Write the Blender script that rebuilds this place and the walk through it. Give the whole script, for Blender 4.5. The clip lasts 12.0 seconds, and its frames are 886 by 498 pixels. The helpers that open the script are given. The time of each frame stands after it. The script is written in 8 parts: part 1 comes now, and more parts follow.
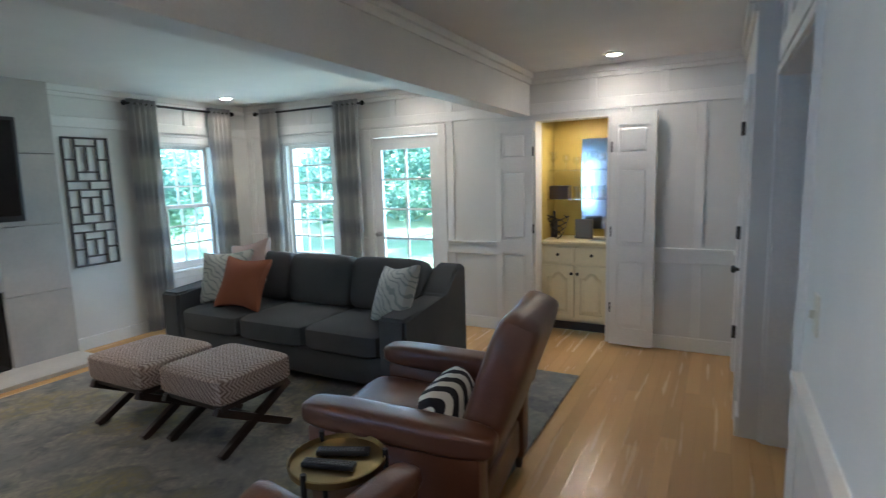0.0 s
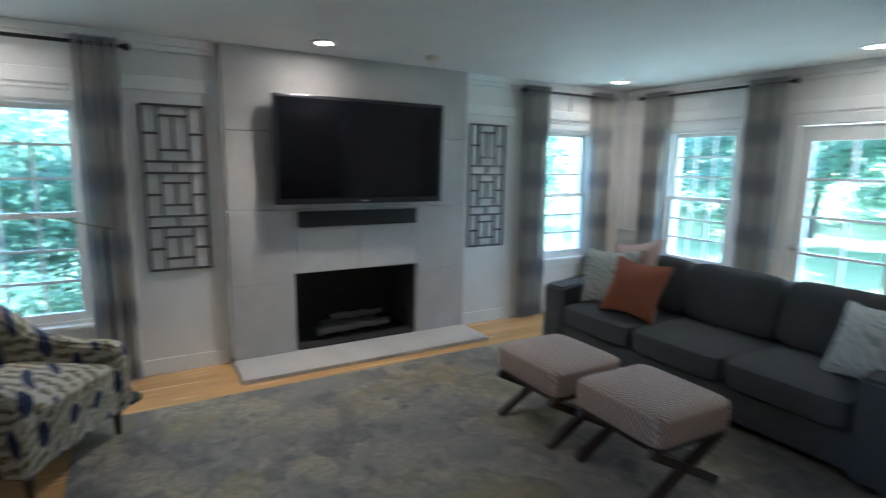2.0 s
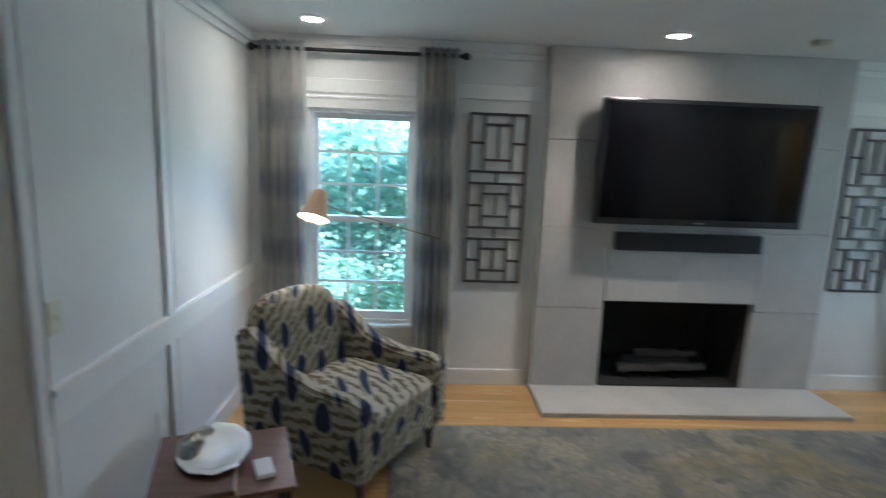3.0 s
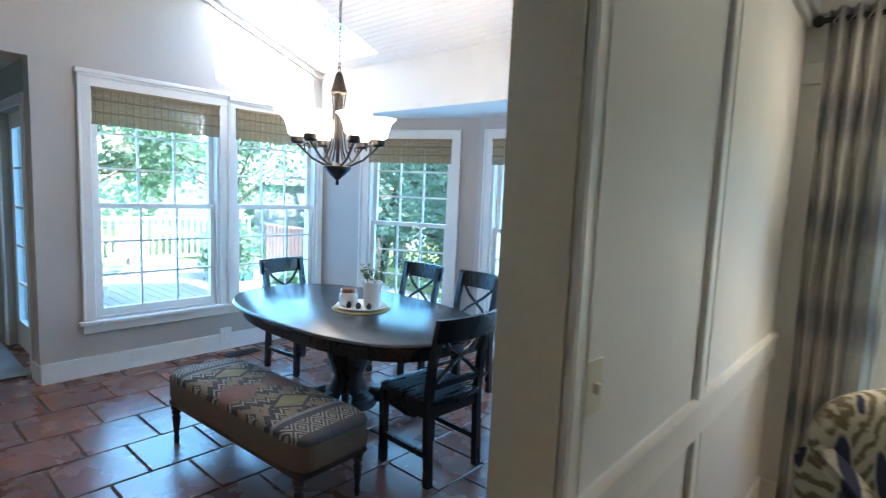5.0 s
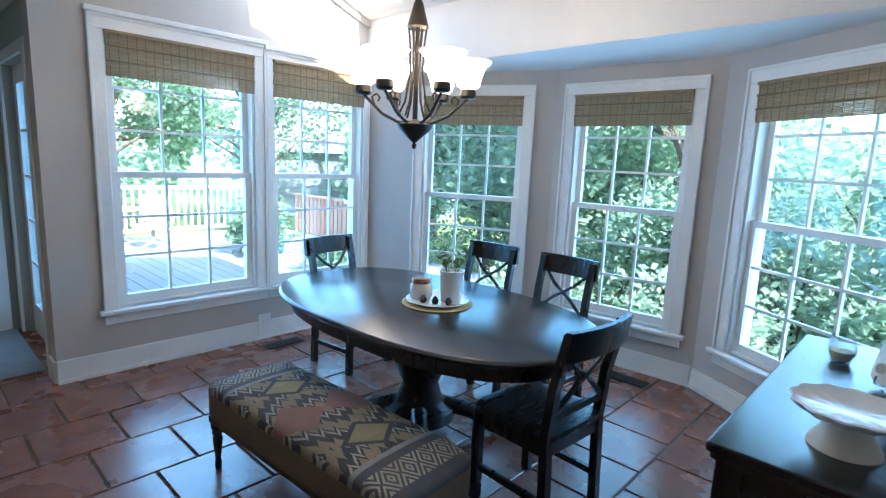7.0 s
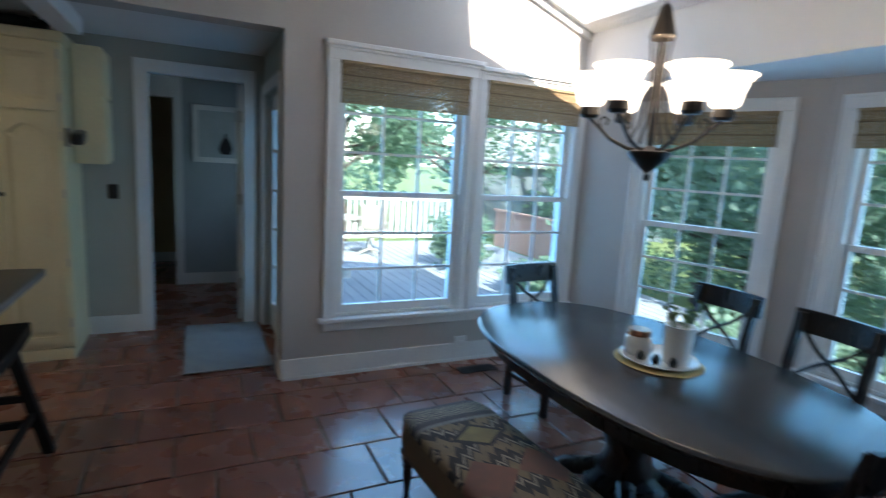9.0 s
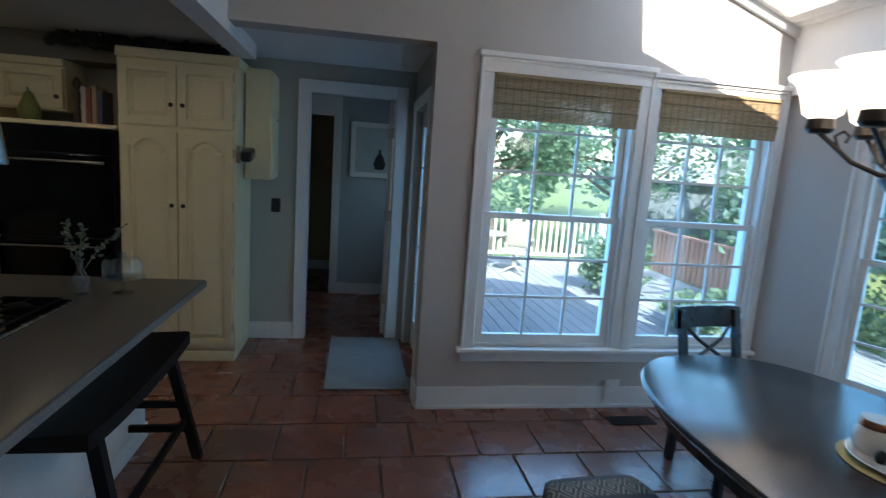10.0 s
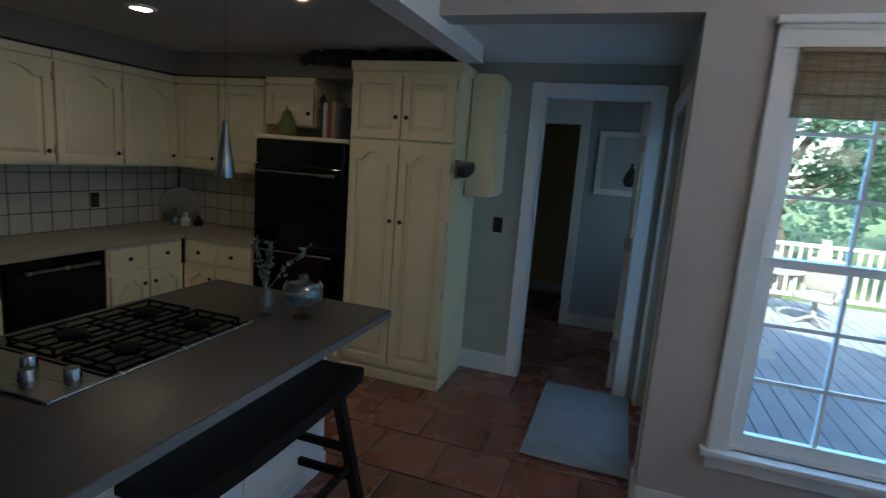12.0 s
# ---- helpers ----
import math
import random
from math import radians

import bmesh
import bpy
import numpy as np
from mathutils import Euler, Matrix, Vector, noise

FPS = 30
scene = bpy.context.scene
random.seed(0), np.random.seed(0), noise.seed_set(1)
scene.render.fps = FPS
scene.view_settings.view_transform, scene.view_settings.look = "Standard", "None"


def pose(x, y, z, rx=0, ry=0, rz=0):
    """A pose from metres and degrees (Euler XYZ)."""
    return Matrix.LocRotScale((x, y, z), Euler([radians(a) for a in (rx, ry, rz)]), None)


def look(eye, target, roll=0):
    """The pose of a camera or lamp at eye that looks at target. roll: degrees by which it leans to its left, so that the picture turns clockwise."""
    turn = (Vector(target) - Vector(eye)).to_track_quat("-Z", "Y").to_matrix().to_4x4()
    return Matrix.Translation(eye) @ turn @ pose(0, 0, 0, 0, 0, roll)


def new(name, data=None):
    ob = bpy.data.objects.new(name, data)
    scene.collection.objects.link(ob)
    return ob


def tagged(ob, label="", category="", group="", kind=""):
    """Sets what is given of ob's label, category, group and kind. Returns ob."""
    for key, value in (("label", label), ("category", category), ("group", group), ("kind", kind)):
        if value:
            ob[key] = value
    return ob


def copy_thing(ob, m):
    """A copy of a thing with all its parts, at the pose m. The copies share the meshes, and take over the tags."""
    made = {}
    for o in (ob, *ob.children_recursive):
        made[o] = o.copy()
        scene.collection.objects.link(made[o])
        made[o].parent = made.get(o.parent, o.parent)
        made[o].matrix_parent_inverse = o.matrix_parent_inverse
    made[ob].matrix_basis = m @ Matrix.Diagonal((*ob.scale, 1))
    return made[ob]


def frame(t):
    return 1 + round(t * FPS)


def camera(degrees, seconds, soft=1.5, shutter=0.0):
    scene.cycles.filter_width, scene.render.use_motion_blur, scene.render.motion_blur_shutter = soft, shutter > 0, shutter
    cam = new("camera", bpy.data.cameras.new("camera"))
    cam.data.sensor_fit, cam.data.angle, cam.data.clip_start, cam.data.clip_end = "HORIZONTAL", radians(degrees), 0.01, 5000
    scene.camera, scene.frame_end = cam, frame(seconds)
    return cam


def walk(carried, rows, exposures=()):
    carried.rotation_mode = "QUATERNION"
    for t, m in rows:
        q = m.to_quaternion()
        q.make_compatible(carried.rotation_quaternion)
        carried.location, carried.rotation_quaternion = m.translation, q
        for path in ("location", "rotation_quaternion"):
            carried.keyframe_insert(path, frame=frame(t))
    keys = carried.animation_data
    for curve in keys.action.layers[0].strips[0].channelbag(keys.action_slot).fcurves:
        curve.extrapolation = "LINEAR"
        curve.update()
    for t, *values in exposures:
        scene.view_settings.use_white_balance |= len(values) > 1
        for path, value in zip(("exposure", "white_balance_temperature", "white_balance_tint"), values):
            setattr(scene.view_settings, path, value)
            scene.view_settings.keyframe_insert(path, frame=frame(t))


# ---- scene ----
cam = camera(80.1, 12.0, soft=1.2, shutter=0.5)
PATH = [
    (0, (1.578, 1.851, 1.6), (0.651, 3.602, 1.327), -1.6),
    (0.5, (1.478, 1.876, 1.59), (0.37, 3.519, 1.323), -1.0),
    (1, (1.247, 1.849, 1.616), (-0.028, 3.361, 1.317), -0.5),
    (1.5, (0.93, 1.751, 1.66), (-0.521, 3.093, 1.356), 0.0),
    (2, (0.591, 1.701, 1.661), (-1.113, 2.7, 1.344), 0.9),
    (2.5, (0.248, 1.632, 1.703), (-1.661, 2.124, 1.364), 1.7),
    (3, (-0.03, 1.417, 1.737), (-1.998, 1.516, 1.397), 2.2),
    (3.5, (-0.24, 1.168, 1.682), (-2.182, 0.766, 1.427), 2.4),
    (3.7, (-0.337, 1.085, 1.654), (-2.224, 0.458, 1.443), 2.5),
    (5.3, (-0.836, 0.56, 1.554), (-2.29, -0.794, 1.322), 2.3),
    (5.5, (-0.889, 0.471, 1.549), (-2.331, -0.894, 1.306), 2.3),
    (6, (-0.946, 0.27, 1.537), (-2.379, -1.098, 1.261), 2.3),
    (6.5, (-0.943, 0.053, 1.542), (-2.382, -1.302, 1.232), 2.2),
    (6.7, (-0.962, -0.017, 1.531), (-2.401, -1.368, 1.205), 2.4),
    (8.5, (-1.111, -0.323, 1.591), (-2.343, -1.857, 1.235), 2.7),
    (9, (-1.109, -0.38, 1.601), (-1.959, -2.162, 1.28), 3.4),
    (9.5, (-1.119, -0.514, 1.606), (-1.669, -2.411, 1.292), 3.7),
    (10, (-1.196, -0.701, 1.643), (-1.527, -2.649, 1.334), 3.9),
    (10.5, (-1.346, -0.866, 1.658), (-1.431, -2.842, 1.357), 4.0),
    (11, (-1.449, -1.027, 1.661), (-1.247, -2.991, 1.338), 4.3),
    (11.5, (-1.442, -1.25, 1.673), (-1.008, -3.175, 1.349), 4.4),
    (12, (-1.417, -1.441, 1.689), (-0.792, -3.312, 1.353), 4.4),
]
walk(cam, [(t, look(eye, target, roll)) for t, eye, target, roll in PATH], [(0, 4.2, 5550, 14), (1, 4.05, 5350, 13), (2.5, 4.2, 5250, 13), (3.0, 4.1, 5300, 12), (3.6, 4.2, 5500, 12), (5.3, 3.85, 6450, 12), (6.6, 3.8, 6450, 13), (8.5, 3.0, 6800, 13), (9.5, 2.7, 6800, 14), (12, 2.6, 6700, 14)])

# ---- world, sun, exposure ----
world = bpy.data.worlds.new("sky_world")
scene.world = world
world.use_nodes = True
wn = world.node_tree
sky = wn.nodes.new("ShaderNodeTexSky")
sky.sky_type, sky.sun_disc = 'NISHITA', False
SUN_DIR = Vector((-0.08, -1.04, -0.72)).normalized()
sky.sun_elevation = radians(34.6)
sky.sun_rotation = math.atan2(-SUN_DIR.x, -SUN_DIR.y)
wn.links.new(sky.outputs[0], wn.nodes["Background"].inputs[0])
wn.nodes["Background"].inputs[1].default_value = 0.13
sun = new("sun", bpy.data.lights.new("sun", 'SUN'))
sun.data.energy, sun.data.angle, sun.data.color = 2.3, radians(0.5), (1, 0.95, 0.87)
sun.rotation_euler = SUN_DIR.to_track_quat("-Z", "Y").to_euler()
sun.location = (0, 8, 12)


# ---- helpers for materials ----
def M(name, col, rough=0.6, metal=0.0, col2=None, scale=3.0, var=0.5, fine=60.0, bump=0.08, stretch=(1, 1, 1), rand=0.0, coat=0.0, spec=0.5, fvar=0.08):
    """Paint, wood, cloth or metal: two scales of variation and a fine relief, in world metres."""
    m = bpy.data.materials.new(name)
    m.use_nodes = True
    nt = m.node_tree
    b = nt.nodes["Principled BSDF"]
    g = nt.nodes.new("ShaderNodeNewGeometry")
    mp = nt.nodes.new("ShaderNodeMapping")
    mp.inputs["Scale"].default_value = stretch
    nt.links.new(g.outputs["Position"], mp.inputs[0])
    n1 = nt.nodes.new("ShaderNodeTexNoise")
    n1.inputs["Scale"].default_value, n1.inputs["Detail"].default_value = scale, 4
    n2 = nt.nodes.new("ShaderNodeTexNoise")
    n2.inputs["Scale"].default_value, n2.inputs["Detail"].default_value = fine, 3
    nt.links.new(mp.outputs[0], n1.inputs[0])
    nt.links.new(mp.outputs[0], n2.inputs[0])
    c2 = col2 or tuple(c * 0.82 for c in col)
    mix = nt.nodes.new("ShaderNodeMix")
    mix.data_type = 'RGBA'
    mix.inputs[6].default_value, mix.inputs[7].default_value = (*col, 1), (*c2, 1)
    r = nt.nodes.new("ShaderNodeMapRange")
    r.inputs[1].default_value, r.inputs[2].default_value = 0.35, 0.7
    r.inputs[3].default_value, r.inputs[4].default_value = 0, var
    nt.links.new(n1.outputs[0], r.inputs[0])
    nt.links.new(r.outputs[0], mix.inputs[0])
    hsv = nt.nodes.new("ShaderNodeHueSaturation")
    nt.links.new(mix.outputs[2], hsv.inputs["Color"])
    v = nt.nodes.new("ShaderNodeMath")
    v.operation = 'MULTIPLY_ADD'
    v.inputs[1].default_value, v.inputs[2].default_value = 2 * fvar, 1 - fvar
    nt.links.new(n2.outputs[0], v.inputs[0])
    out = v
    if rand:
        oi = nt.nodes.new("ShaderNodeObjectInfo")
        v2 = nt.nodes.new("ShaderNodeMath")
        v2.operation = 'MULTIPLY_ADD'
        v2.inputs[1].default_value = rand
        nt.links.new(oi.outputs["Random"], v2.inputs[0])
        sub = nt.nodes.new("ShaderNodeMath")
        sub.operation = 'SUBTRACT'
        sub.inputs[1].default_value = rand / 2
        nt.links.new(v.outputs[0], sub.inputs[0])
        nt.links.new(sub.outputs[0], v2.inputs[2])
        out = v2
    nt.links.new(out.outputs[0], hsv.inputs["Value"])
    nt.links.new(hsv.outputs[0], b.inputs["Base Color"])
    rr = nt.nodes.new("ShaderNodeMath")
    rr.operation = 'MULTIPLY_ADD'
    rr.inputs[1].default_value, rr.inputs[2].default_value = 0.15, max(rough - 0.07, 0.02)
    nt.links.new(n1.outputs[0], rr.inputs[0])
    nt.links.new(rr.outputs[0], b.inputs["Roughness"])
    b.inputs["Metallic"].default_value = metal
    b.inputs["Coat Weight"].default_value = coat
    b.inputs["Specular IOR Level"].default_value = spec
    if bump:
        bp = nt.nodes.new("ShaderNodeBump")
        bp.inputs["Strength"].default_value, bp.inputs["Distance"].default_value = bump, 0.004
        nt.links.new(n2.outputs[0], bp.inputs["Height"])
        nt.links.new(bp.outputs[0], b.inputs["Normal"])
    return m


def glass(name, tint=(1, 1, 1), gloss=0.02, facing=0.035, edge=0.6):
    m = bpy.data.materials.new(name)
    m.use_nodes = True
    nt = m.node_tree
    nt.nodes.remove(nt.nodes["Principled BSDF"])
    t = nt.nodes.new("ShaderNodeBsdfTransparent")
    t.inputs[0].default_value = (*tint, 1)
    g = nt.nodes.new("ShaderNodeBsdfGlossy")
    g.inputs["Roughness"].default_value = gloss
    f = nt.nodes.new("ShaderNodeLayerWeight")
    pw = nt.nodes.new("ShaderNodeMath")
    pw.operation = 'POWER'
    pw.inputs[1].default_value = 3.5
    nt.links.new(f.outputs["Facing"], pw.inputs[0])
    k = nt.nodes.new("ShaderNodeMath")
    k.operation = 'MULTIPLY_ADD'
    k.inputs[1].default_value, k.inputs[2].default_value = edge, facing
    nt.links.new(pw.outputs[0], k.inputs[0])
    x = nt.nodes.new("ShaderNodeMixShader")
    nt.links.new(k.outputs[0], x.inputs[0])
    nt.links.new(t.outputs[0], x.inputs[1])
    nt.links.new(g.outputs[0], x.inputs[2])
    nt.links.new(x.outputs[0], nt.nodes["Material Output"].inputs[0])
    return m


def glow(name, col, strength):
    m = bpy.data.materials.new(name)
    m.use_nodes = True
    b = m.node_tree.nodes["Principled BSDF"]
    b.inputs["Base Color"].default_value = (*col, 1)
    b.inputs["Emission Color"].default_value = (*col, 1)
    b.inputs["Emission Strength"].default_value = strength
    return m


WHITE = M("white_trim_paint", (0.78, 0.77, 0.74), 0.4, var=0.3, bump=0.05)
LIVING = M("white_wall_paint", (0.72, 0.71, 0.68), 0.6, var=0.3, bump=0.1, fine=120)
GREIGE = M("greige_wall_paint", (0.50, 0.46, 0.42), 0.65, var=0.3, bump=0.12, fine=120)
SAGE = M("grey_green_wall_paint", (0.40, 0.40, 0.35), 0.65, var=0.3, bump=0.12, fine=120)
BLUEWALL = M("blue_grey_wall_paint", (0.36, 0.40, 0.41), 0.65, var=0.3, bump=0.12, fine=120)
CEIL = M("ceiling_paint", (0.75, 0.74, 0.72), 0.8, var=0.25, bump=0.15, fine=150)
TAUPE = M("dark_taupe_soffit", (0.22, 0.20, 0.165), 0.7, var=0.3, bump=0.12, fine=120)
# CEIL darkened: the unlit kitchen's shade is put into the colour
KCEIL = M("shade_darkened_ceiling", (0.42, 0.40, 0.35), 0.8, var=0.25, bump=0.15, fine=150)
CREAM = M("cream_cabinet_paint", (0.78, 0.69, 0.45), 0.4, var=0.4, bump=0.06)
YELLOW = M("yellow_wall_paint", (0.45, 0.33, 0.07), 0.6, var=0.3)
BAMBOO = M("bamboo_floor_wood", (0.54, 0.33, 0.14), 0.25, col2=(0.45, 0.26, 0.10), scale=1.2, var=0.3, fine=25, stretch=(22, 0.8, 1), rand=0.22, bump=0.03, fvar=0.05)
TERRA = M("terracotta_tile", (0.23, 0.078, 0.046), 0.27, col2=(0.15, 0.054, 0.036), scale=4, var=0.6, fine=40, rand=0.3, bump=0.07, spec=0.95)
GROUT = M("tan_grout", (0.17, 0.135, 0.105), 0.9, var=0.6, bump=0.3)
GROUTD = M("dark_grout", (0.10, 0.085, 0.07), 0.9, var=0.6, bump=0.3)
STONE = M("pale_limestone", (0.49, 0.465, 0.43), 0.5, col2=(0.39, 0.375, 0.36), scale=2.2, var=0.9, fine=30, rand=0.1, bump=0.12)
SOOT = M("sooty_firebox", (0.02, 0.018, 0.016), 0.9, var=0.6, bump=0.4)
GLASS = glass("window_glass", (0.86, 0.96, 1.0))
BLACKM = M("black_iron", (0.02, 0.018, 0.017), 0.45, 0.4, var=0.3)
BRONZE = M("oil_rubbed_bronze", (0.03, 0.024, 0.02), 0.42, 0.35, var=0.5)
NICKEL = M("brushed_nickel", (0.5, 0.48, 0.45), 0.3, 1.0, var=0.3)
BLACKW = M("black_painted_wood", (0.010, 0.009, 0.009), 0.28, col2=(0.02, 0.016, 0.015), scale=6, var=0.6, bump=0.015, fine=30, stretch=(1, 6, 1))
LAMPGLOW = glow("recessed_lamp_glow", (1, 0.86, 0.66), 14)


# ---- helpers for meshes ----
def bx(bm, x0, x1, y0, y1, z0, z1, b=0.0, seg=2, m=None):
    vs = bmesh.ops.create_cube(bm, size=1)["verts"]
    for v in vs:
        v.co = Vector(((x0 + x1) / 2 + v.co.x * (x1 - x0), (y0 + y1) / 2 + v.co.y * (y1 - y0), (z0 + z1) / 2 + v.co.z * (z1 - z0)))
    if m is not None:
        for v in vs:
            v.co = m @ v.co
    if b:
        es = {e for v in vs for e in v.link_edges}
        bmesh.ops.bevel(bm, geom=list(es), offset=b, segments=seg, affect='EDGES', profile=0.5)


def cyl(bm, x, y, z0, z1, r0, r1=None, n=16, m=None):
    vs = bmesh.ops.create_cone(bm, cap_ends=True, segments=n, radius1=r0, radius2=r0 if r1 is None else r1, depth=z1 - z0)["verts"]
    for v in vs:
        v.co += Vector((x, y, (z0 + z1) / 2))
        if m is not None:
            v.co = m @ v.co


def tube(bm, pts, r, n=8, r1=None):
    pts = [Vector(p) for p in pts]
    rings = []
    for i, p in enumerate(pts):
        d = (pts[min(i + 1, len(pts) - 1)] - pts[max(i - 1, 0)]).normalized()
        u = d.orthogonal().normalized() if i == 0 else (u - d * u.dot(d)).normalized()
        w = d.cross(u)
        rad = r if r1 is None else r + (r1 - r) * i / (len(pts) - 1)
        rings.append([bm.verts.new(p + rad * (math.cos(a) * u + math.sin(a) * w)) for a in (2 * math.pi * k / n for k in range(n))])
    for a, c in zip(rings, rings[1:]):
        for k in range(n):
            bm.faces.new((a[k], a[(k + 1) % n], c[(k + 1) % n], c[k]))
    bm.faces.new(rings[0][::-1])
    bm.faces.new(rings[-1])


def lathe(bm, prof, x=0.0, y=0.0, n=24, wave=0.0, waves=0):
    rings = []
    for r, z in prof:
        rings.append([bm.verts.new((x + r * (1 + wave * math.cos(waves * a)) * math.cos(a), y + r * (1 + wave * math.cos(waves * a)) * math.sin(a), z)) for a in (2 * math.pi * k / n for k in range(n))])
    for a, c in zip(rings, rings[1:]):
        for k in range(n):
            bm.faces.new((a[k], a[(k + 1) % n], c[(k + 1) % n], c[k]))
    if prof[0][0] > 0.0005:
        bm.faces.new(rings[0][::-1])
    if prof[-1][0] > 0.0005:
        bm.faces.new(rings[-1])


def puff(bm, sx, sy, sz, power=4.0, bulge=0.0, pinch=0.0, n=8, m=None, ears=0.0, horns=0.0):
    """A stuffed cushion: a rounded block with swelling faces; pinch thins it to its corners."""
    before = set(bm.verts)
    vs = bmesh.ops.create_cube(bm, size=2)["verts"]
    es = list({e for v in vs for e in v.link_edges})
    bmesh.ops.subdivide_edges(bm, edges=es, cuts=n, use_grid_fill=True)
    allv = [v for v in bm.verts if v not in before]
    for v in allv:
        u = v.co.copy()
        k = (abs(u.x) ** power + abs(u.y) ** power + abs(u.z) ** power) ** (1 / power)
        q = u / k
        thin = 1 - pinch * (abs(u.x) ** 3 + abs(u.y) ** 3) / 2
        q.z *= thin
        if bulge:
            q.z += bulge * (1 - u.x ** 2) * (1 - u.y ** 2) * u.z
        if ears:
            q.x *= 1 - ears * (1 - u.y ** 2)
            q.y *= 1 - ears * (1 - u.x ** 2)
        if horns and u.z > 0:
            q.z += horns * u.z * (u.y ** 2 - 0.5)
        v.co = Vector((q.x * sx / 2, q.y * sy / 2, q.z * sz / 2))
        if m is not None:
            v.co = m @ v.co


def part(name, bm, material, parent=None, label="", smooth=False, at=None):
    me = bpy.data.meshes.new(name)
    bmesh.ops.recalc_face_normals(bm, faces=bm.faces[:])
    bm.to_mesh(me)
    bm.free()
    me.materials.append(material)
    if smooth:
        for p in me.polygons:
            p.use_smooth = True
        me.set_sharp_from_angle(angle=radians(40))
    ob = new(name, me)
    if parent:
        ob.parent = parent
    if at is not None:
        ob.matrix_local = at
    if label:
        ob["label"] = label
    return ob


def share(name, src, parent, at):
    ob = new(name, src.data)
    ob.parent = parent
    ob.matrix_local = at
    return ob


def thing(name, label, category, m, group="", kind=""):
    ob = new(name)
    ob.empty_display_size = 0.1
    ob.matrix_world = m
    return tagged(ob, label, category, group, kind)


def box_part(name, material, parent, x0, x1, y0, y1, z0, z1, b=0.0, label="", seg=2):
    bm = bmesh.new()
    bx(bm, x0, x1, y0, y1, z0, z1, b, seg)
    return part(name, bm, material, parent, label)


def frame_of(p, q):
    """Local frame of a wall from p to q: x along it, y outward (to its left), z up."""
    d = Vector((q[0] - p[0], q[1] - p[1], 0))
    return Matrix.Translation((p[0], p[1], 0)) @ Matrix.Rotation(math.atan2(d.y, d.x), 4, 'Z'), d.length


def structure(name, bm, material, label=""):
    return tagged(part(name, bm, material), label or name.replace("_", " "), name.rstrip("_0123456789").replace("_", " "), kind="structure")


def wall(name, p, q, th, z0, z1, openings, material, label):
    m, length = frame_of(p, q)
    bm = bmesh.new()
    s = 0.0
    for a, c, o0, o1 in sorted(openings):
        if a > s:
            bx(bm, s, a, 0, th, z0, z1, m=m)
        if o0 > z0:
            bx(bm, a, c, 0, th, z0, o0, m=m)
        if o1 < z1:
            bx(bm, a, c, 0, th, o1, z1, m=m)
        s = c
    if s < length:
        bx(bm, s, length, 0, th, z0, z1, m=m)
    ob = structure(name, bm, material, label)
    ob["category"] = "wall"
    return ob, m


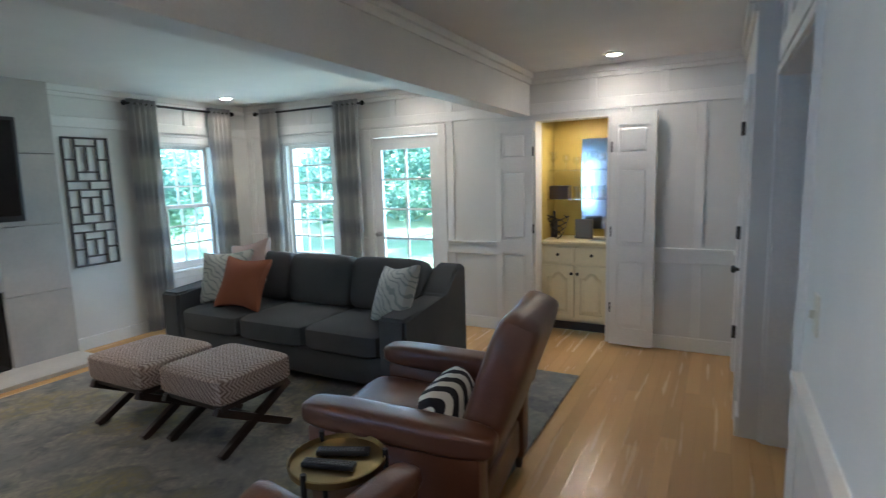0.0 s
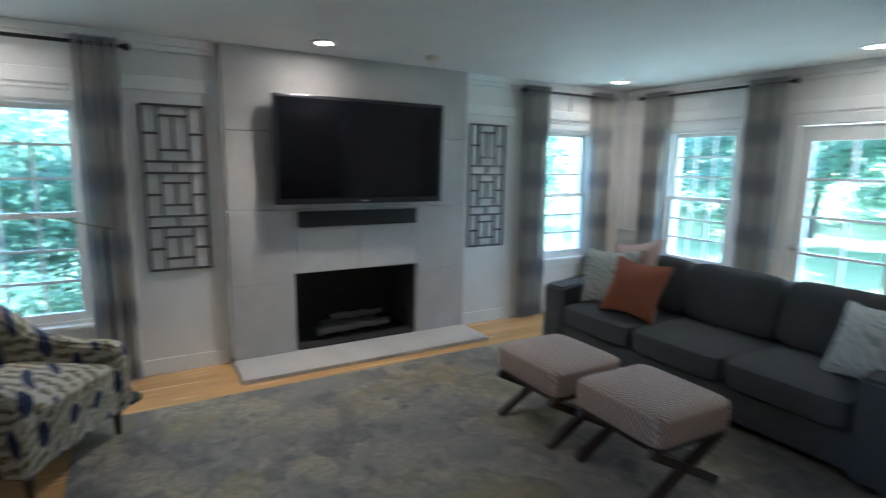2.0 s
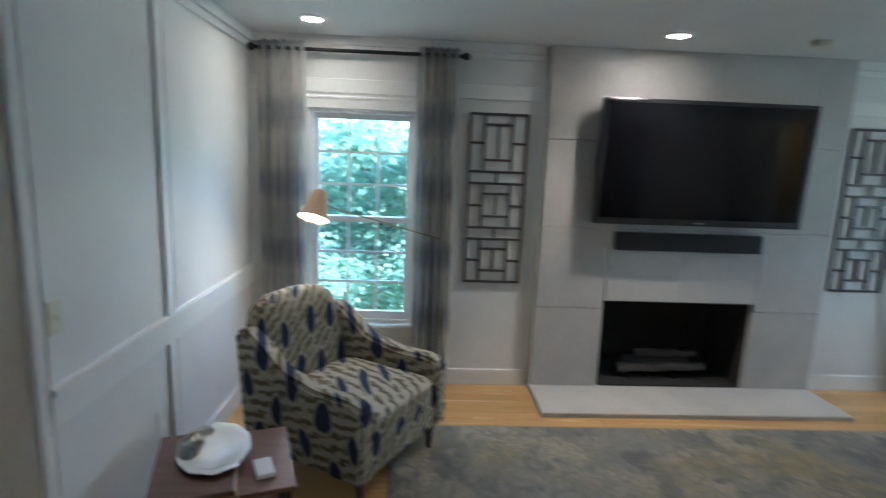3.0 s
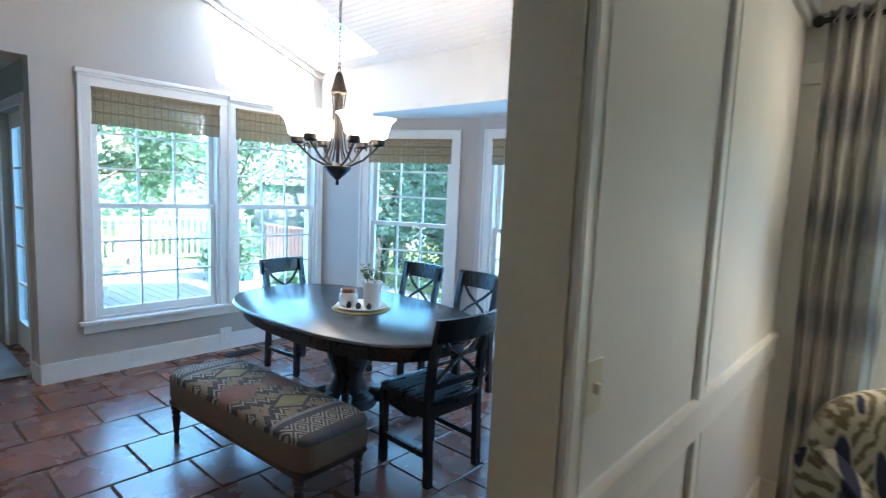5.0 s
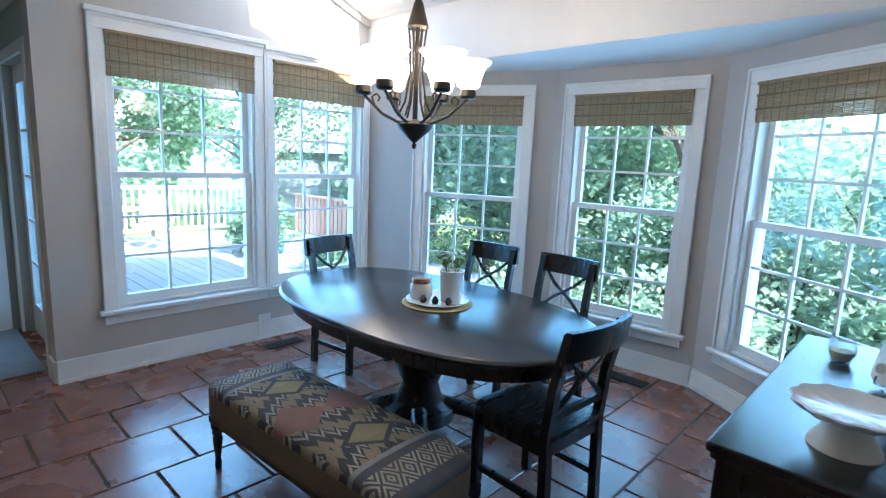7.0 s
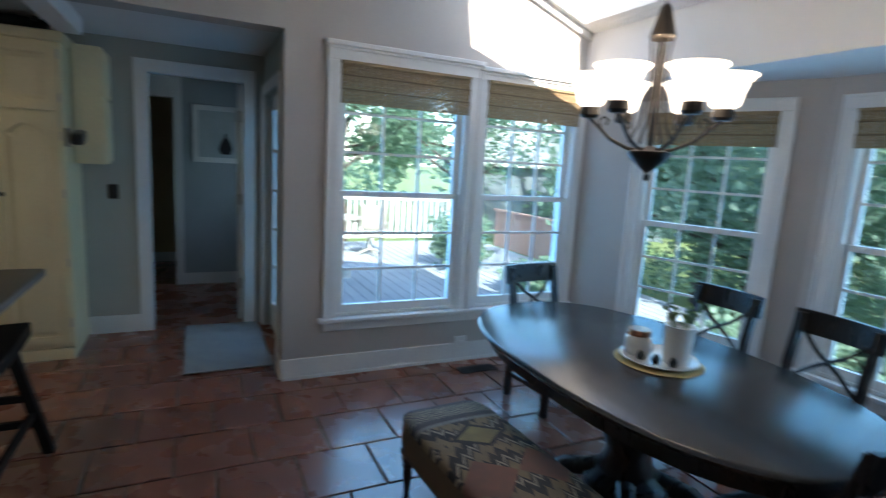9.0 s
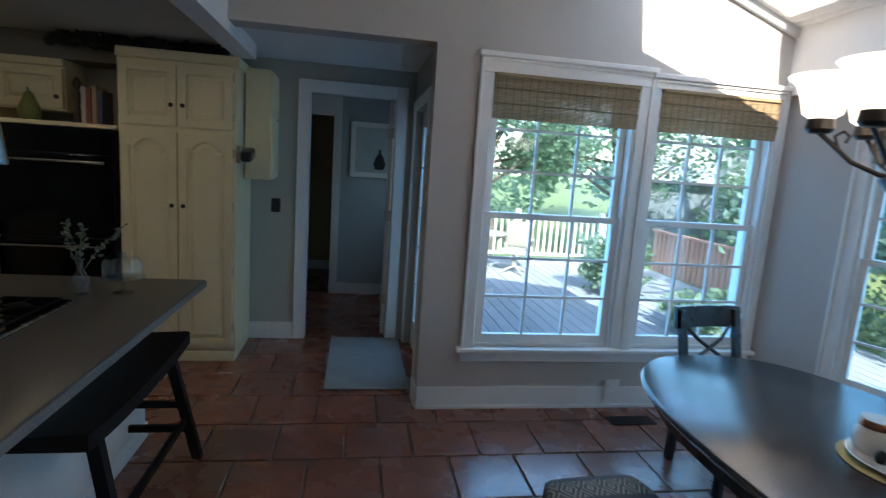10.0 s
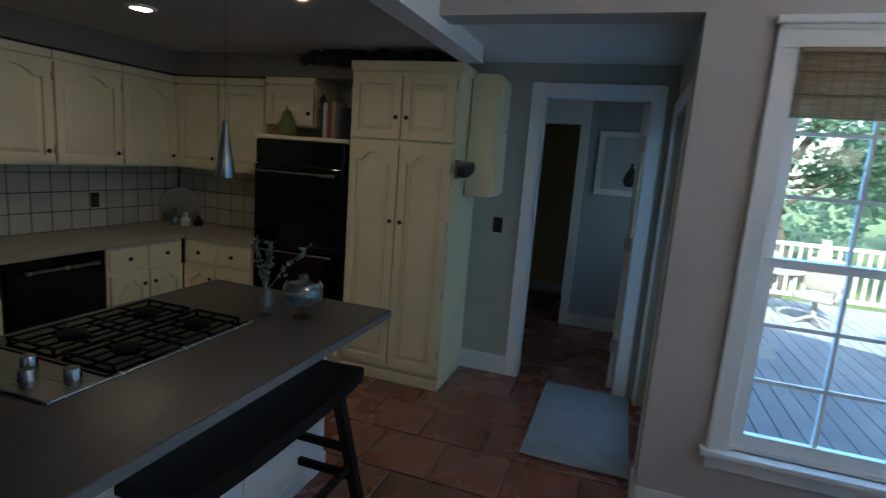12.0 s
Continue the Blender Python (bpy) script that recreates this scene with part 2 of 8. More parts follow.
def window(name, label, wm, s0, s1, z0, z1, th, cols=3, rows=3, casing=0.09, mat=WHITE, sill=True, head=0.0, sash_t=0.04):
    """Double-hung window in the opening s0..s1, z0..z1 of a wall's frame wm: casing, sill, two sashes with muntins and panes."""
    w = thing(name, label, "window", wm @ Matrix.Translation(((s0 + s1) / 2, 0, z0)), kind="structure")
    h, wd = z1 - z0, s1 - s0
    a = wd / 2
    for x0, x1, y0, y1 in ((-a - casing, -a, 0, h), (a, a + casing, 0, h), (-a - casing, a + casing, h, h + casing)):
        bm = bmesh.new()
        bx(bm, x0, x1, -0.022, 0.0, y0, y1, 0.006)
        if x1 - x0 < 0.2:
            bx(bm, x0 if x0 < 0 else x1 - 0.02, x0 + 0.02 if x0 < 0 else x1, -0.034, -0.022, y0, y1 + (casing if y1 == h else 0), 0.004)
        else:
            bx(bm, x0, x1, -0.034, -0.022, y1 - 0.02, y1, 0.004)
            if head:
                bx(bm, x0 - 0.015, x1 + 0.015, -0.05, 0.0, y1, y1 + head, 0.008)
        part("casing", bm, mat, w)
    if sill:
        box_part("window_sill", mat, w, -a - casing - 0.03, a + casing + 0.03, -0.055, 0.02, -0.03, 0.0, 0.006)
        box_part("apron", mat, w, -a - casing, a + casing, -0.02, 0.0, -0.10, -0.03, 0.004)
    bm = bmesh.new()
    bx(bm, -a, -a + 0.02, 0, th, 0, h)
    bx(bm, a - 0.02, a, 0, th, 0, h)
    bx(bm, -a + 0.02, a - 0.02, 0, th, h - 0.02, h)
    bx(bm, -a + 0.02, a - 0.02, 0.02, th + 0.02, 0, 0.02)
    part("window_frame", bm, mat, w)
    mid = h * 0.5
    fr, mu = 0.045, 0.018
    src = None
    for nm, b0, b1, yy in (("lower_sash", 0.02, mid + 0.02, 0.035), ("upper_sash", mid - 0.02, h - 0.02, 0.035 + sash_t)):
        bm = bmesh.new()
        x0, x1 = -a + 0.02, a - 0.02
        bx(bm, x0, x0 + fr, yy, yy + sash_t - 0.004, b0, b1)
        bx(bm, x1 - fr, x1, yy, yy + sash_t - 0.004, b0, b1)
        bx(bm, x0 + fr, x1 - fr, yy, yy + sash_t - 0.004, b0, b0 + (fr + 0.015 if nm[0] == 'l' else 0.04))
        bx(bm, x0 + fr, x1 - fr, yy, yy + sash_t - 0.004, b1 - 0.04, b1)
        sash = part(nm, bm, mat, w)
        gx0, gx1, gz0, gz1 = x0 + fr, x1 - fr, b0 + (fr + 0.015 if nm[0] == 'l' else 0.04), b1 - 0.04
        cw, rh = (gx1 - gx0) / cols, (gz1 - gz0) / rows
        bm = bmesh.new()
        for i in range(1, cols):
            bx(bm, gx0 + i * cw - mu / 2, gx0 + i * cw + mu / 2, yy + 0.008, yy + 0.026, gz0, gz1)
        for j in range(1, rows):
            bx(bm, gx0, gx1, yy + 0.009, yy + 0.025, gz0 + j * rh - mu / 2, gz0 + j * rh + mu / 2)
        part("muntins", bm, mat, sash)
        for i in range(cols):
            for j in range(rows):
                at = Matrix.Translation((gx0 + (i + 0.5) * cw, yy + 0.017, gz0 + (j + 0.5) * rh)) @ Matrix.Diagonal((cw, 1, rh, 1))
                if src is None:
                    bm = bmesh.new()
                    bx(bm, -0.5, 0.5, -0.002, 0.002, -0.5, 0.5)
                    src = part("pane", bm, GLASS, sash, at=at)
                    pn = src
                else:
                    pn = share("pane", src, sash, at)
                pn.visible_shadow = False
    return w


# ---- large structure ----
# Living room: west wall x -3.92, north wall y 6.85, east wall x 1.81; dining room and kitchen to the south.
XW, YN, XE, XE2 = -3.92, 6.85, 1.84, 1.72
YD = 0.2          # living side of the wall to the dining room
TD = 0.14
CZ = 2.54         # living ceiling
bm = bmesh.new()
bx(bm, -4.2, 3.2, YD - TD, 7.2, -0.2, -0.012)
structure("floor_1", bm, BAMBOO, "bamboo subfloor of the living room")
bm = bmesh.new()
bx(bm, -5.0, 3.2, -4.26, YD - TD, -0.2, -0.012)
bx(bm, -1.9, 3.2, -9.0, -4.26, -0.2, -0.012)
structure("floor_2", bm, GROUT, "grout bed under terracotta tiles")

ww, WWM = wall("wall_west", (XW, 0.0), (XW, 7.05), 0.2, 0, 2.7, [(0.62, 1.39, 0.48, 2.05), (2.84, 4.01, 0.035, 0.72), (5.62, 6.30, 0.62, 2.05)], LIVING, "white painted living room wall with windows and fireplace")
wn_, WNM = wall("wall_north", (XW - 0.2, YN), (2.2, YN), 0.2, 0, 2.7, [(0.85, 1.60, 0.62, 2.05), (2.17, 3.03, 0.0, 2.05), (4.08, 4.78, 0.0, 2.11)], LIVING, "white panelled living room wall with window, glass door and bar niche")
we, WEM = wall("wall_east_1", (XE2, 7.05), (XE2, 5.30), 0.25, 0, 2.7, [(0.60, 1.42, 0.0, 2.05)], LIVING, "white panelled wall beside the closed door")
we2, WE2M = wall("wall_east_2", (XE, 5.30), (XE, -0.5), 0.16, 0, 2.7, [(0.03, 1.35, 0.0, 2.09)], LIVING, "white panelled wall with a wide cased opening")
wl, WLM = wall("wall_living_south", (2.2, YD), (XW, YD), TD, 0, 2.7, [(2.0, 3.87, 0.0, 2.09)], LIVING, "white panelled wall between living room and dining room")
bm = bmesh.new()
bx(bm, -4.2, 2.2, YD - TD, 7.1, CZ, 2.75)
structure("ceiling_living", bm, CEIL, "smooth white living room ceiling")
# slabs out of view, added to block direct sun from bay and north windows
bm = bmesh.new()
bx(bm, -5.05, -4.2, 0.1, 7.3, 2.62, 2.78)
bx(bm, -5.05, 2.4, 7.3, 10.3, 2.62, 2.78)
structure("roof_eave", bm, WHITE, "unseen white slabs added to keep direct sun off the windows")
bm = bmesh.new()
bx(bm, -0.25, -0.08, YD, YN, 2.15, CZ, 0.004)
structure("ceiling_beam", bm, LIVING, "white boxed ceiling beam")
for i, (x0, x1) in enumerate(((-0.08, -0.03), (-0.30, -0.25))):
    bm = bmesh.new()
    bx(bm, x0, x1, YD, YN, CZ - 0.05, CZ, 0.006)
    xa = x0 if i == 0 else x1 - 0.022
    bx(bm, xa, xa + 0.022, YD, YN, CZ - 0.10, CZ - 0.05, 0.004)
    structure("crown_beam_%d" % (i + 1), bm, WHITE, "white crown moulding along the ceiling beam")["category"] = "trim"

# Dining room and bay
P0, P1, P2, P3 = (-4.15, -4.08), (-4.82, -2.5), (-4.88, -1.25), (-4.06, YD - TD)
ws, WSM = wall("wall_south", (-1.65, -4.08), P0, 0.18, 0, 4.0, [(0.37, 1.37, 0.44, 2.25), (1.52, 2.42, 0.44, 2.25)], GREIGE, "greige dining room wall with twin windows")
b1, B1M = wall("wall_bay_1", P0, P1, 0.16, 0, 2.4, [(0.55, 1.45, 0.36, 2.08)], GREIGE, "greige bay wall with window")
b2, B2M = wall("wall_bay_2", P1, P2, 0.16, 0, 2.4, [(0.17, 1.06, 0.36, 2.08)], GREIGE, "greige middle bay wall with window")
b3, B3M = wall("wall_bay_3", P2, P3, 0.16, 0, 2.4, [(0.28, 1.30, 0.36, 2.08)], GREIGE, "greige bay wall with window")
wdn, WDM = wall("wall_dining_north", P3, (0.5, YD - TD), 0.02, 0, 4.2, [(2.39, 4.26, 0.0, 2.09)], GREIGE, "greige face of the wall to the living room")
ZS = 2.285
bm = bmesh.new()
vs = [bm.verts.new((x, y, z)) for z in (ZS, ZS + 0.05) for x, y in ((-4.13, -4.2), (-4.3, -4.2), (-5.0, -2.5), (-5.05, -1.2), (-4.2, 0.06), (-4.13, 0.06))]
bm.faces.new(vs[:6][::-1])
bm.faces.new(vs[6:])
for i in range(6):
    bm.faces.new((vs[i], vs[(i + 1) % 6], vs[6 + (i + 1) % 6], vs[6 + i]))
structure("ceiling_bay", bm, CEIL, "flat white bay soffit")
bm = bmesh.new()
bx(bm, -4.25, -4.12, -4.08, YD - TD, ZS + 0.002, 2.9)
structure("bay_header", bm, CEIL, "cream painted header over the bay")
# sloped ceiling with the skylight opening
SL = 0.368


def cz(x):
    return 2.73 + SL * (x + 4.12) if x < -1.9 else 2.73 + SL * 2.22 - 0.3 * (x + 1.9)


for ob_ in (ws, wdn):
    for v in ob_.data.vertices:
        v.co.z = min(v.co.z, max(cz(v.co.x) + 0.12, 2.6))
bm = bmesh.new()
SKX0, SKX1, SKY0, SKY1 = -3.99, -2.90, -4.0, -3.04


def slab(x0, x1, y0, y1, th=0.2):
    a = [bm.verts.new((x, y, cz(x) + dz)) for dz in (0, th) for x, y in ((x0, y0), (x1, y0), (x1, y1), (x0, y1))]
    for f in ((3, 2, 1, 0), (4, 5, 6, 7), (0, 1, 5, 4), (1, 2, 6, 5), (2, 3, 7, 6), (3, 0, 4, 7)):
        bm.faces.new([a[i] for i in f])


slab(-4.3, SKX0, -4.3, 0.25)
slab(SKX0, SKX1, -4.3, SKY0)
slab(SKX0, SKX1, SKY1, SKY1 + 0.4, 0.03)
slab(SKX0, SKX1, SKY1 + 0.4, 0.25)
slab(SKX1, -1.9, -4.3, 0.25)
slab(-1.9, 0.0, -4.3, 0.25)
# beadboard grooves as narrow raised beads along the slope
for i in range(46):
    x = -4.1 + i * 0.05
    for y0, y1 in (((-4.08, 0.06),) if not SKX0 - 0.02 < x < SKX1 + 0.02 else ((-4.08, SKY0), (SKY1, 0.06))):
        vs = [bm.verts.new((xx, y, cz(xx) - d)) for y in (y0, y1) for xx, d in ((x, 0), (x + 0.006, 0.006), (x + 0.012, 0))]
        for j in range(2):
            bm.faces.new((vs[j], vs[j + 1], vs[4 + j], vs[3 + j]))
structure("ceiling_dining", bm, CEIL, "sloped beadboard ceiling with a skylight")
# trim along the gable
for nm, y0, y1 in (("trim_gable_1", -4.08, -4.05), ("trim_gable_2", 0.03, 0.06)):
    bm = bmesh.new()
    a = [bm.verts.new((x, y, cz(x) + dz)) for dz in (-0.06, 0) for x, y in ((-4.12, y0), (-1.9, y0), (-1.9, y1), (-4.12, y1))]
    for f in ((3, 2, 1, 0), (4, 5, 6, 7), (0, 1, 5, 4), (1, 2, 6, 5), (2, 3, 7, 6), (3, 0, 4, 7)):
        bm.faces.new([a[i] for i in f])
    structure(nm, bm, CEIL, "painted trim under the sloped ceiling")
# Kitchen and back hall
bm = bmesh.new()
bx(bm, -0.42, -0.28, -4.95, 0.06, 2.33, 3.12)
structure("kitchen_header", bm, CEIL, "cream painted header between dining room and kitchen")
bm = bmesh.new()
bx(bm, -1.65, -0.42, -4.26, -4.08, 2.40, 3.5)
structure("hall_header", bm, GREIGE, "greige wall over the hall opening")
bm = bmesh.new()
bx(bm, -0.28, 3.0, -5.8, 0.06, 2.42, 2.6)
structure("ceiling_kitchen", bm, KCEIL, "flat kitchen ceiling with its dimness in the colour")
bm = bmesh.new()
bx(bm, -1.9, -0.28, -5.6, -4.26, 2.44, 2.6)
structure("ceiling_hall", bm, CEIL, "flat hall ceiling")
wall("wall_kitchen_south", (2.9, -5.5), (-1.68, -5.5), 0.12, 0, 2.6, [(3.66, 4.42, 0.0, 2.21)], SAGE, "grey-green kitchen and hall wall with door")
wall("wall_kitchen_east", (2.72, 0.3), (2.72, -5.7), 0.15, 0, 2.6, [], SAGE, "grey-green kitchen wall")
wh, WHM = wall("wall_hall_west", (-1.68, -5.7), (-1.68, -4.26), 0.18, 0, 2.6, [(0.30, 1.22, 0.0, 2.1)], SAGE, "grey-green hall wall with glass door")
wall("wall_kitchen_north", (0.5, 0.06), (2.9, 0.06), 0.1, 0, 2.6, [], GREIGE, "greige wall closing the kitchen")
# back room behind the hall door
wall("wall_back_room_south", (-0.9, -7.22), (-1.95, -7.22), 0.1, 0, 2.6, [], BLUEWALL, "blue-grey painted back room wall")
wall("wall_back_room_far", (0.7, -8.68), (-1.95, -8.68), 0.1, 0, 2.6, [], M("tan_wall_paint", (0.62, 0.46, 0.23), 0.6, var=0.3, bump=0.12, fine=120), "tan painted wall at the passage end")
wall("wall_back_room_east", (0.6, -5.62), (0.6, -9.0), 0.1, 0, 2.6, [], BLUEWALL, "blue-grey passage wall")
_, BRM = wall("wall_back_room_west", (-1.9, -9.0), (-1.9, -5.62), 0.1, 0, 2.6, [(2.1, 3.0, 0.9, 2.05)], BLUEWALL, "blue-grey back room wall")
bm = bmesh.new()
bx(bm, -2.0, 0.7, -9.0, -5.6, 2.45, 2.6)
structure("ceiling_back_room", bm, CEIL, "flat ceiling of the back room")
# room east of the living room, seen through the opening
wall("wall_side_room_1", (3.1, 6.0), (3.1, 0.3), 0.1, 0, 2.7, [], LIVING, "plain wall of the next room")
wall("wall_side_room_2", (1.97, 5.6), (3.1, 5.6), 0.1, 0, 2.7, [], LIVING, "plain end wall of the next room")
wall("wall_side_room_3", (3.1, 2.2), (1.97, 2.2), 0.1, 0, 2.7, [], LIVING, "plain near wall of the next room")
bm = bmesh.new()
bx(bm, 1.97, 3.2, 2.1, 5.7, 2.54, 2.7)
structure("ceiling_side_room", bm, CEIL, "ceiling of the next room")

# Windows
window("window_1", "white double-hung window beside the armchair, garden behind", WWM, 0.62, 1.39, 0.48, 2.05, 0.2)
window("window_2", "white double-hung window in the living room corner", WWM, 5.62, 6.30, 0.62, 2.05, 0.2)
window("window_3", "white double-hung window behind the sofa, overexposed garden", WNM, 0.85, 1.60, 0.62, 2.05, 0.2)
window("window_4", "white double-hung dining window overlooking the deck", WSM, 0.37, 1.37, 0.44, 2.25, 0.18, head=0.035)
window("window_5", "white double-hung dining window overlooking deck and trees", WSM, 1.52, 2.42, 0.44, 2.25, 0.18, head=0.035, casing=0.06)
window("window_6", "white double-hung bay window onto trees", B1M, 0.55, 1.45, 0.36, 2.08, 0.16)
window("window_7", "white double-hung middle bay window onto trees", B2M, 0.17, 1.06, 0.36, 2.08, 0.16)
window("window_8", "white double-hung bay window above the sideboard", B3M, 0.28, 1.30, 0.36, 2.08, 0.16)
# window_9 is out of view, added to bring daylight into the back room
window("window_9", "unseen double-hung window added to light the back room", BRM, 2.1, 3.0, 0.9, 2.05, 0.1)


def skylit(wm, s0, s1, z0, z1, th, radiance, colour=(0.72, 0.88, 1.0)):
    """Daylight of the open sky entering through a window's opening."""
    a = new("window_daylight", bpy.data.lights.new("window_daylight", 'AREA'))
    a.data.shape, a.data.size, a.data.size_y = 'RECTANGLE', s1 - s0, z1 - z0
    a.data.energy, a.data.color = math.pi * (s1 - s0) * (z1 - z0) * radiance, colour
    a.matrix_world = wm @ Matrix.Translation(((s0 + s1) / 2, th + 0.06, (z0 + z1) / 2)) @ Matrix.Rotation(radians(-90), 4, 'X')


for wm_, s0_, s1_, z0_, z1_, th_, ra_ in ((WWM, 0.62, 1.39, 0.48, 2.05, 0.2, 0.10), (WWM, 5.62, 6.30, 0.62, 2.05, 0.2, 0.23), (WNM, 0.85, 1.60, 0.62, 2.05, 0.2, 0.3), (WNM, 2.17, 3.03, 0.2, 2.05, 0.2, 0.26),
                                         (WSM, 0.37, 1.37, 0.44, 2.25, 0.18, 0.62), (WSM, 1.52, 2.42, 0.44, 2.25, 0.18, 0.5), (B1M, 0.55, 1.45, 0.36, 2.08, 0.16, 0.42), (B2M, 0.17, 1.06, 0.36, 2.08, 0.16, 0.42),
                                         (B3M, 0.28, 1.30, 0.36, 2.08, 0.16, 0.42), (WHM, 0.30, 1.22, 0.2, 2.1, 0.18, 0.1), (BRM, 2.1, 3.0, 0.9, 2.05, 0.1, 0.09)):
    skylit(wm_, s0_, s1_, z0_, z1_, th_, ra_, (0.72, 0.88, 1.0) if wm_ in (WWM, WNM, BRM) else (0.20, 0.54, 1.0))


# ---- more materials ----
def pattern(name, build, rough=0.9, bump=0.25, fine=90.0, coat=0.0):
    """Cloth with a woven or printed design: build(nt, coordinate socket) returns the colour socket."""
    m = bpy.data.materials.new(name)
    m.use_nodes = True
    nt = m.node_tree
    b = nt.nodes["Principled BSDF"]
    tc = nt.nodes.new("ShaderNodeTexCoord")
    nt.links.new(build(nt, tc.outputs["Object"]), b.inputs["Base Color"])
    b.inputs["Roughness"].default_value = rough
    b.inputs["Specular IOR Level"].default_value = 0.25
    n = nt.nodes.new("ShaderNodeTexNoise")
    n.inputs["Scale"].default_value = fine
    nt.links.new(tc.outputs["Object"], n.inputs[0])
    bp = nt.nodes.new("ShaderNodeBump")
    bp.inputs["Strength"].default_value, bp.inputs["Distance"].default_value = bump, 0.004
    nt.links.new(n.outputs[0], bp.inputs["Height"])
    nt.links.new(bp.outputs[0], b.inputs["Normal"])
    return m


def node(nt, kind, ins=(), **props):
    n = nt.nodes.new(kind)
    for k, v in props.items():
        if k == "operation":
            n.operation = v
        elif k == "data_type":
            n.data_type = v
    for i, v in enumerate(ins):
        if v is None:
            continue
        if isinstance(v, bpy.types.NodeSocket):
            nt.links.new(v, n.inputs[i])
        else:
            n.inputs[i].default_value = v
    return n


def mth(nt, op, *a):
    return node(nt, "ShaderNodeMath", a, operation=op).outputs[0]


def mixc(nt, f, a, c):
    n = nt.nodes.new("ShaderNodeMix")
    n.data_type = 'RGBA'
    for i, v in ((0, f), (6, a), (7, c)):
        if isinstance(v, bpy.types.NodeSocket):
            nt.links.new(v, n.inputs[i])
        else:
            n.inputs[i].default_value = v if i == 0 else (*v, 1)
    return n.outputs[2]


def noise_of(nt, co, scale, detail=4.0, sx=(1, 1, 1)):
    mp = nt.nodes.new("ShaderNodeMapping")
    mp.inputs["Scale"].default_value = sx
    nt.links.new(co, mp.inputs[0])
    n = nt.nodes.new("ShaderNodeTexNoise")
    n.inputs["Scale"].default_value, n.inputs["Detail"].default_value = scale, detail
    nt.links.new(mp.outputs[0], n.inputs[0])
    return n.outputs[0]


def ramp(nt, f, lo, hi):
    n = nt.nodes.new("ShaderNodeMapRange")
    n.inputs[1].default_value, n.inputs[2].default_value = lo, hi
    nt.links.new(f, n.inputs[0])
    return n.outputs[0]


def rug_build(nt, co):
    a = mixc(nt, ramp(nt, noise_of(nt, co, 1.5, 6), 0.42, 0.58), (0.19, 0.19, 0.18), (0.36, 0.33, 0.24))
    a = mixc(nt, ramp(nt, noise_of(nt, co, 2.6, 7, (1, 1.3, 1)), 0.52, 0.57), a, (0.11, 0.11, 0.115))
    a = mixc(nt, ramp(nt, noise_of(nt, co, 1.1, 6, (1.4, 1, 1)), 0.50, 0.62), a, (0.26, 0.22, 0.10))
    # faded scrolls and petals
    for sc, w, col in ((3.1, 0.028, (0.31, 0.29, 0.245)), (6.5, 0.025, (0.25, 0.235, 0.20)), (4.3, 0.026, (0.10, 0.098, 0.095))):
        edge = mth(nt, 'ABSOLUTE', mth(nt, 'SUBTRACT', noise_of(nt, co, sc, 2), 0.5))
        a = mixc(nt, mth(nt, 'MULTIPLY', mth(nt, 'MULTIPLY', ramp(nt, edge, w * 2.2, w * 0.3), ramp(nt, noise_of(nt, co, 9, 4), 0.35, 0.6)), 0.6), a, col)
    return mixc(nt, ramp(nt, noise_of(nt, co, 40, 3), 0.3, 0.8), a, (0.17, 0.165, 0.155))


def ikat_build(nt, co):
    x, y, z = node(nt, "ShaderNodeSeparateXYZ", (co,)).outputs
    wob = mth(nt, 'MULTIPLY', mth(nt, 'SUBTRACT', noise_of(nt, co, 4.0, 2), 0.5), 0.6)
    u = mth(nt, 'ADD', mth(nt, 'ADD', mth(nt, 'MULTIPLY', x, 5.0), mth(nt, 'MULTIPLY', y, 5.6)), wob)
    v = mth(nt, 'ADD', mth(nt, 'ADD', mth(nt, 'MULTIPLY', z, 4.6), mth(nt, 'MULTIPLY', x, 2.6)), wob)
    row = mth(nt, 'FLOOR', v)
    u2 = mth(nt, 'ADD', u, mth(nt, 'MULTIPLY', row, 0.5))
    fx = mth(nt, 'SUBTRACT', mth(nt, 'FRACT', u2), 0.5)
    fz = mth(nt, 'SUBTRACT', mth(nt, 'FRACT', v), 0.5)
    jag = mth(nt, 'MULTIPLY', noise_of(nt, co, 45, 3), 0.6)
    d = mth(nt, 'ADD', mth(nt, 'ADD', mth(nt, 'POWER', mth(nt, 'MULTIPLY', fx, 5.0), 2.0), mth(nt, 'POWER', mth(nt, 'MULTIPLY', fz, 3.0), 2.0)), jag)
    sweep = mth(nt, 'ADD', mth(nt, 'MULTIPLY', mth(nt, 'SUBTRACT', u2, mth(nt, 'MULTIPLY', v, 1.6)), 15.0), mth(nt, 'MULTIPLY', noise_of(nt, co, 20, 4), 6.0))
    base = mixc(nt, ramp(nt, mth(nt, 'SINE', sweep), -0.3, 0.5), (0.34, 0.31, 0.235), (0.11, 0.092, 0.052))
    blot = ramp(nt, noise_of(nt, co, 12, 5), 0.55, 0.66)
    base = mixc(nt, blot, base, (0.35, 0.32, 0.25))
    base = mixc(nt, ramp(nt, d, 1.7, 2.0), (0.34, 0.31, 0.25), base)
    return mixc(nt, ramp(nt, d, 1.15, 1.5), (0.022, 0.027, 0.055), base)


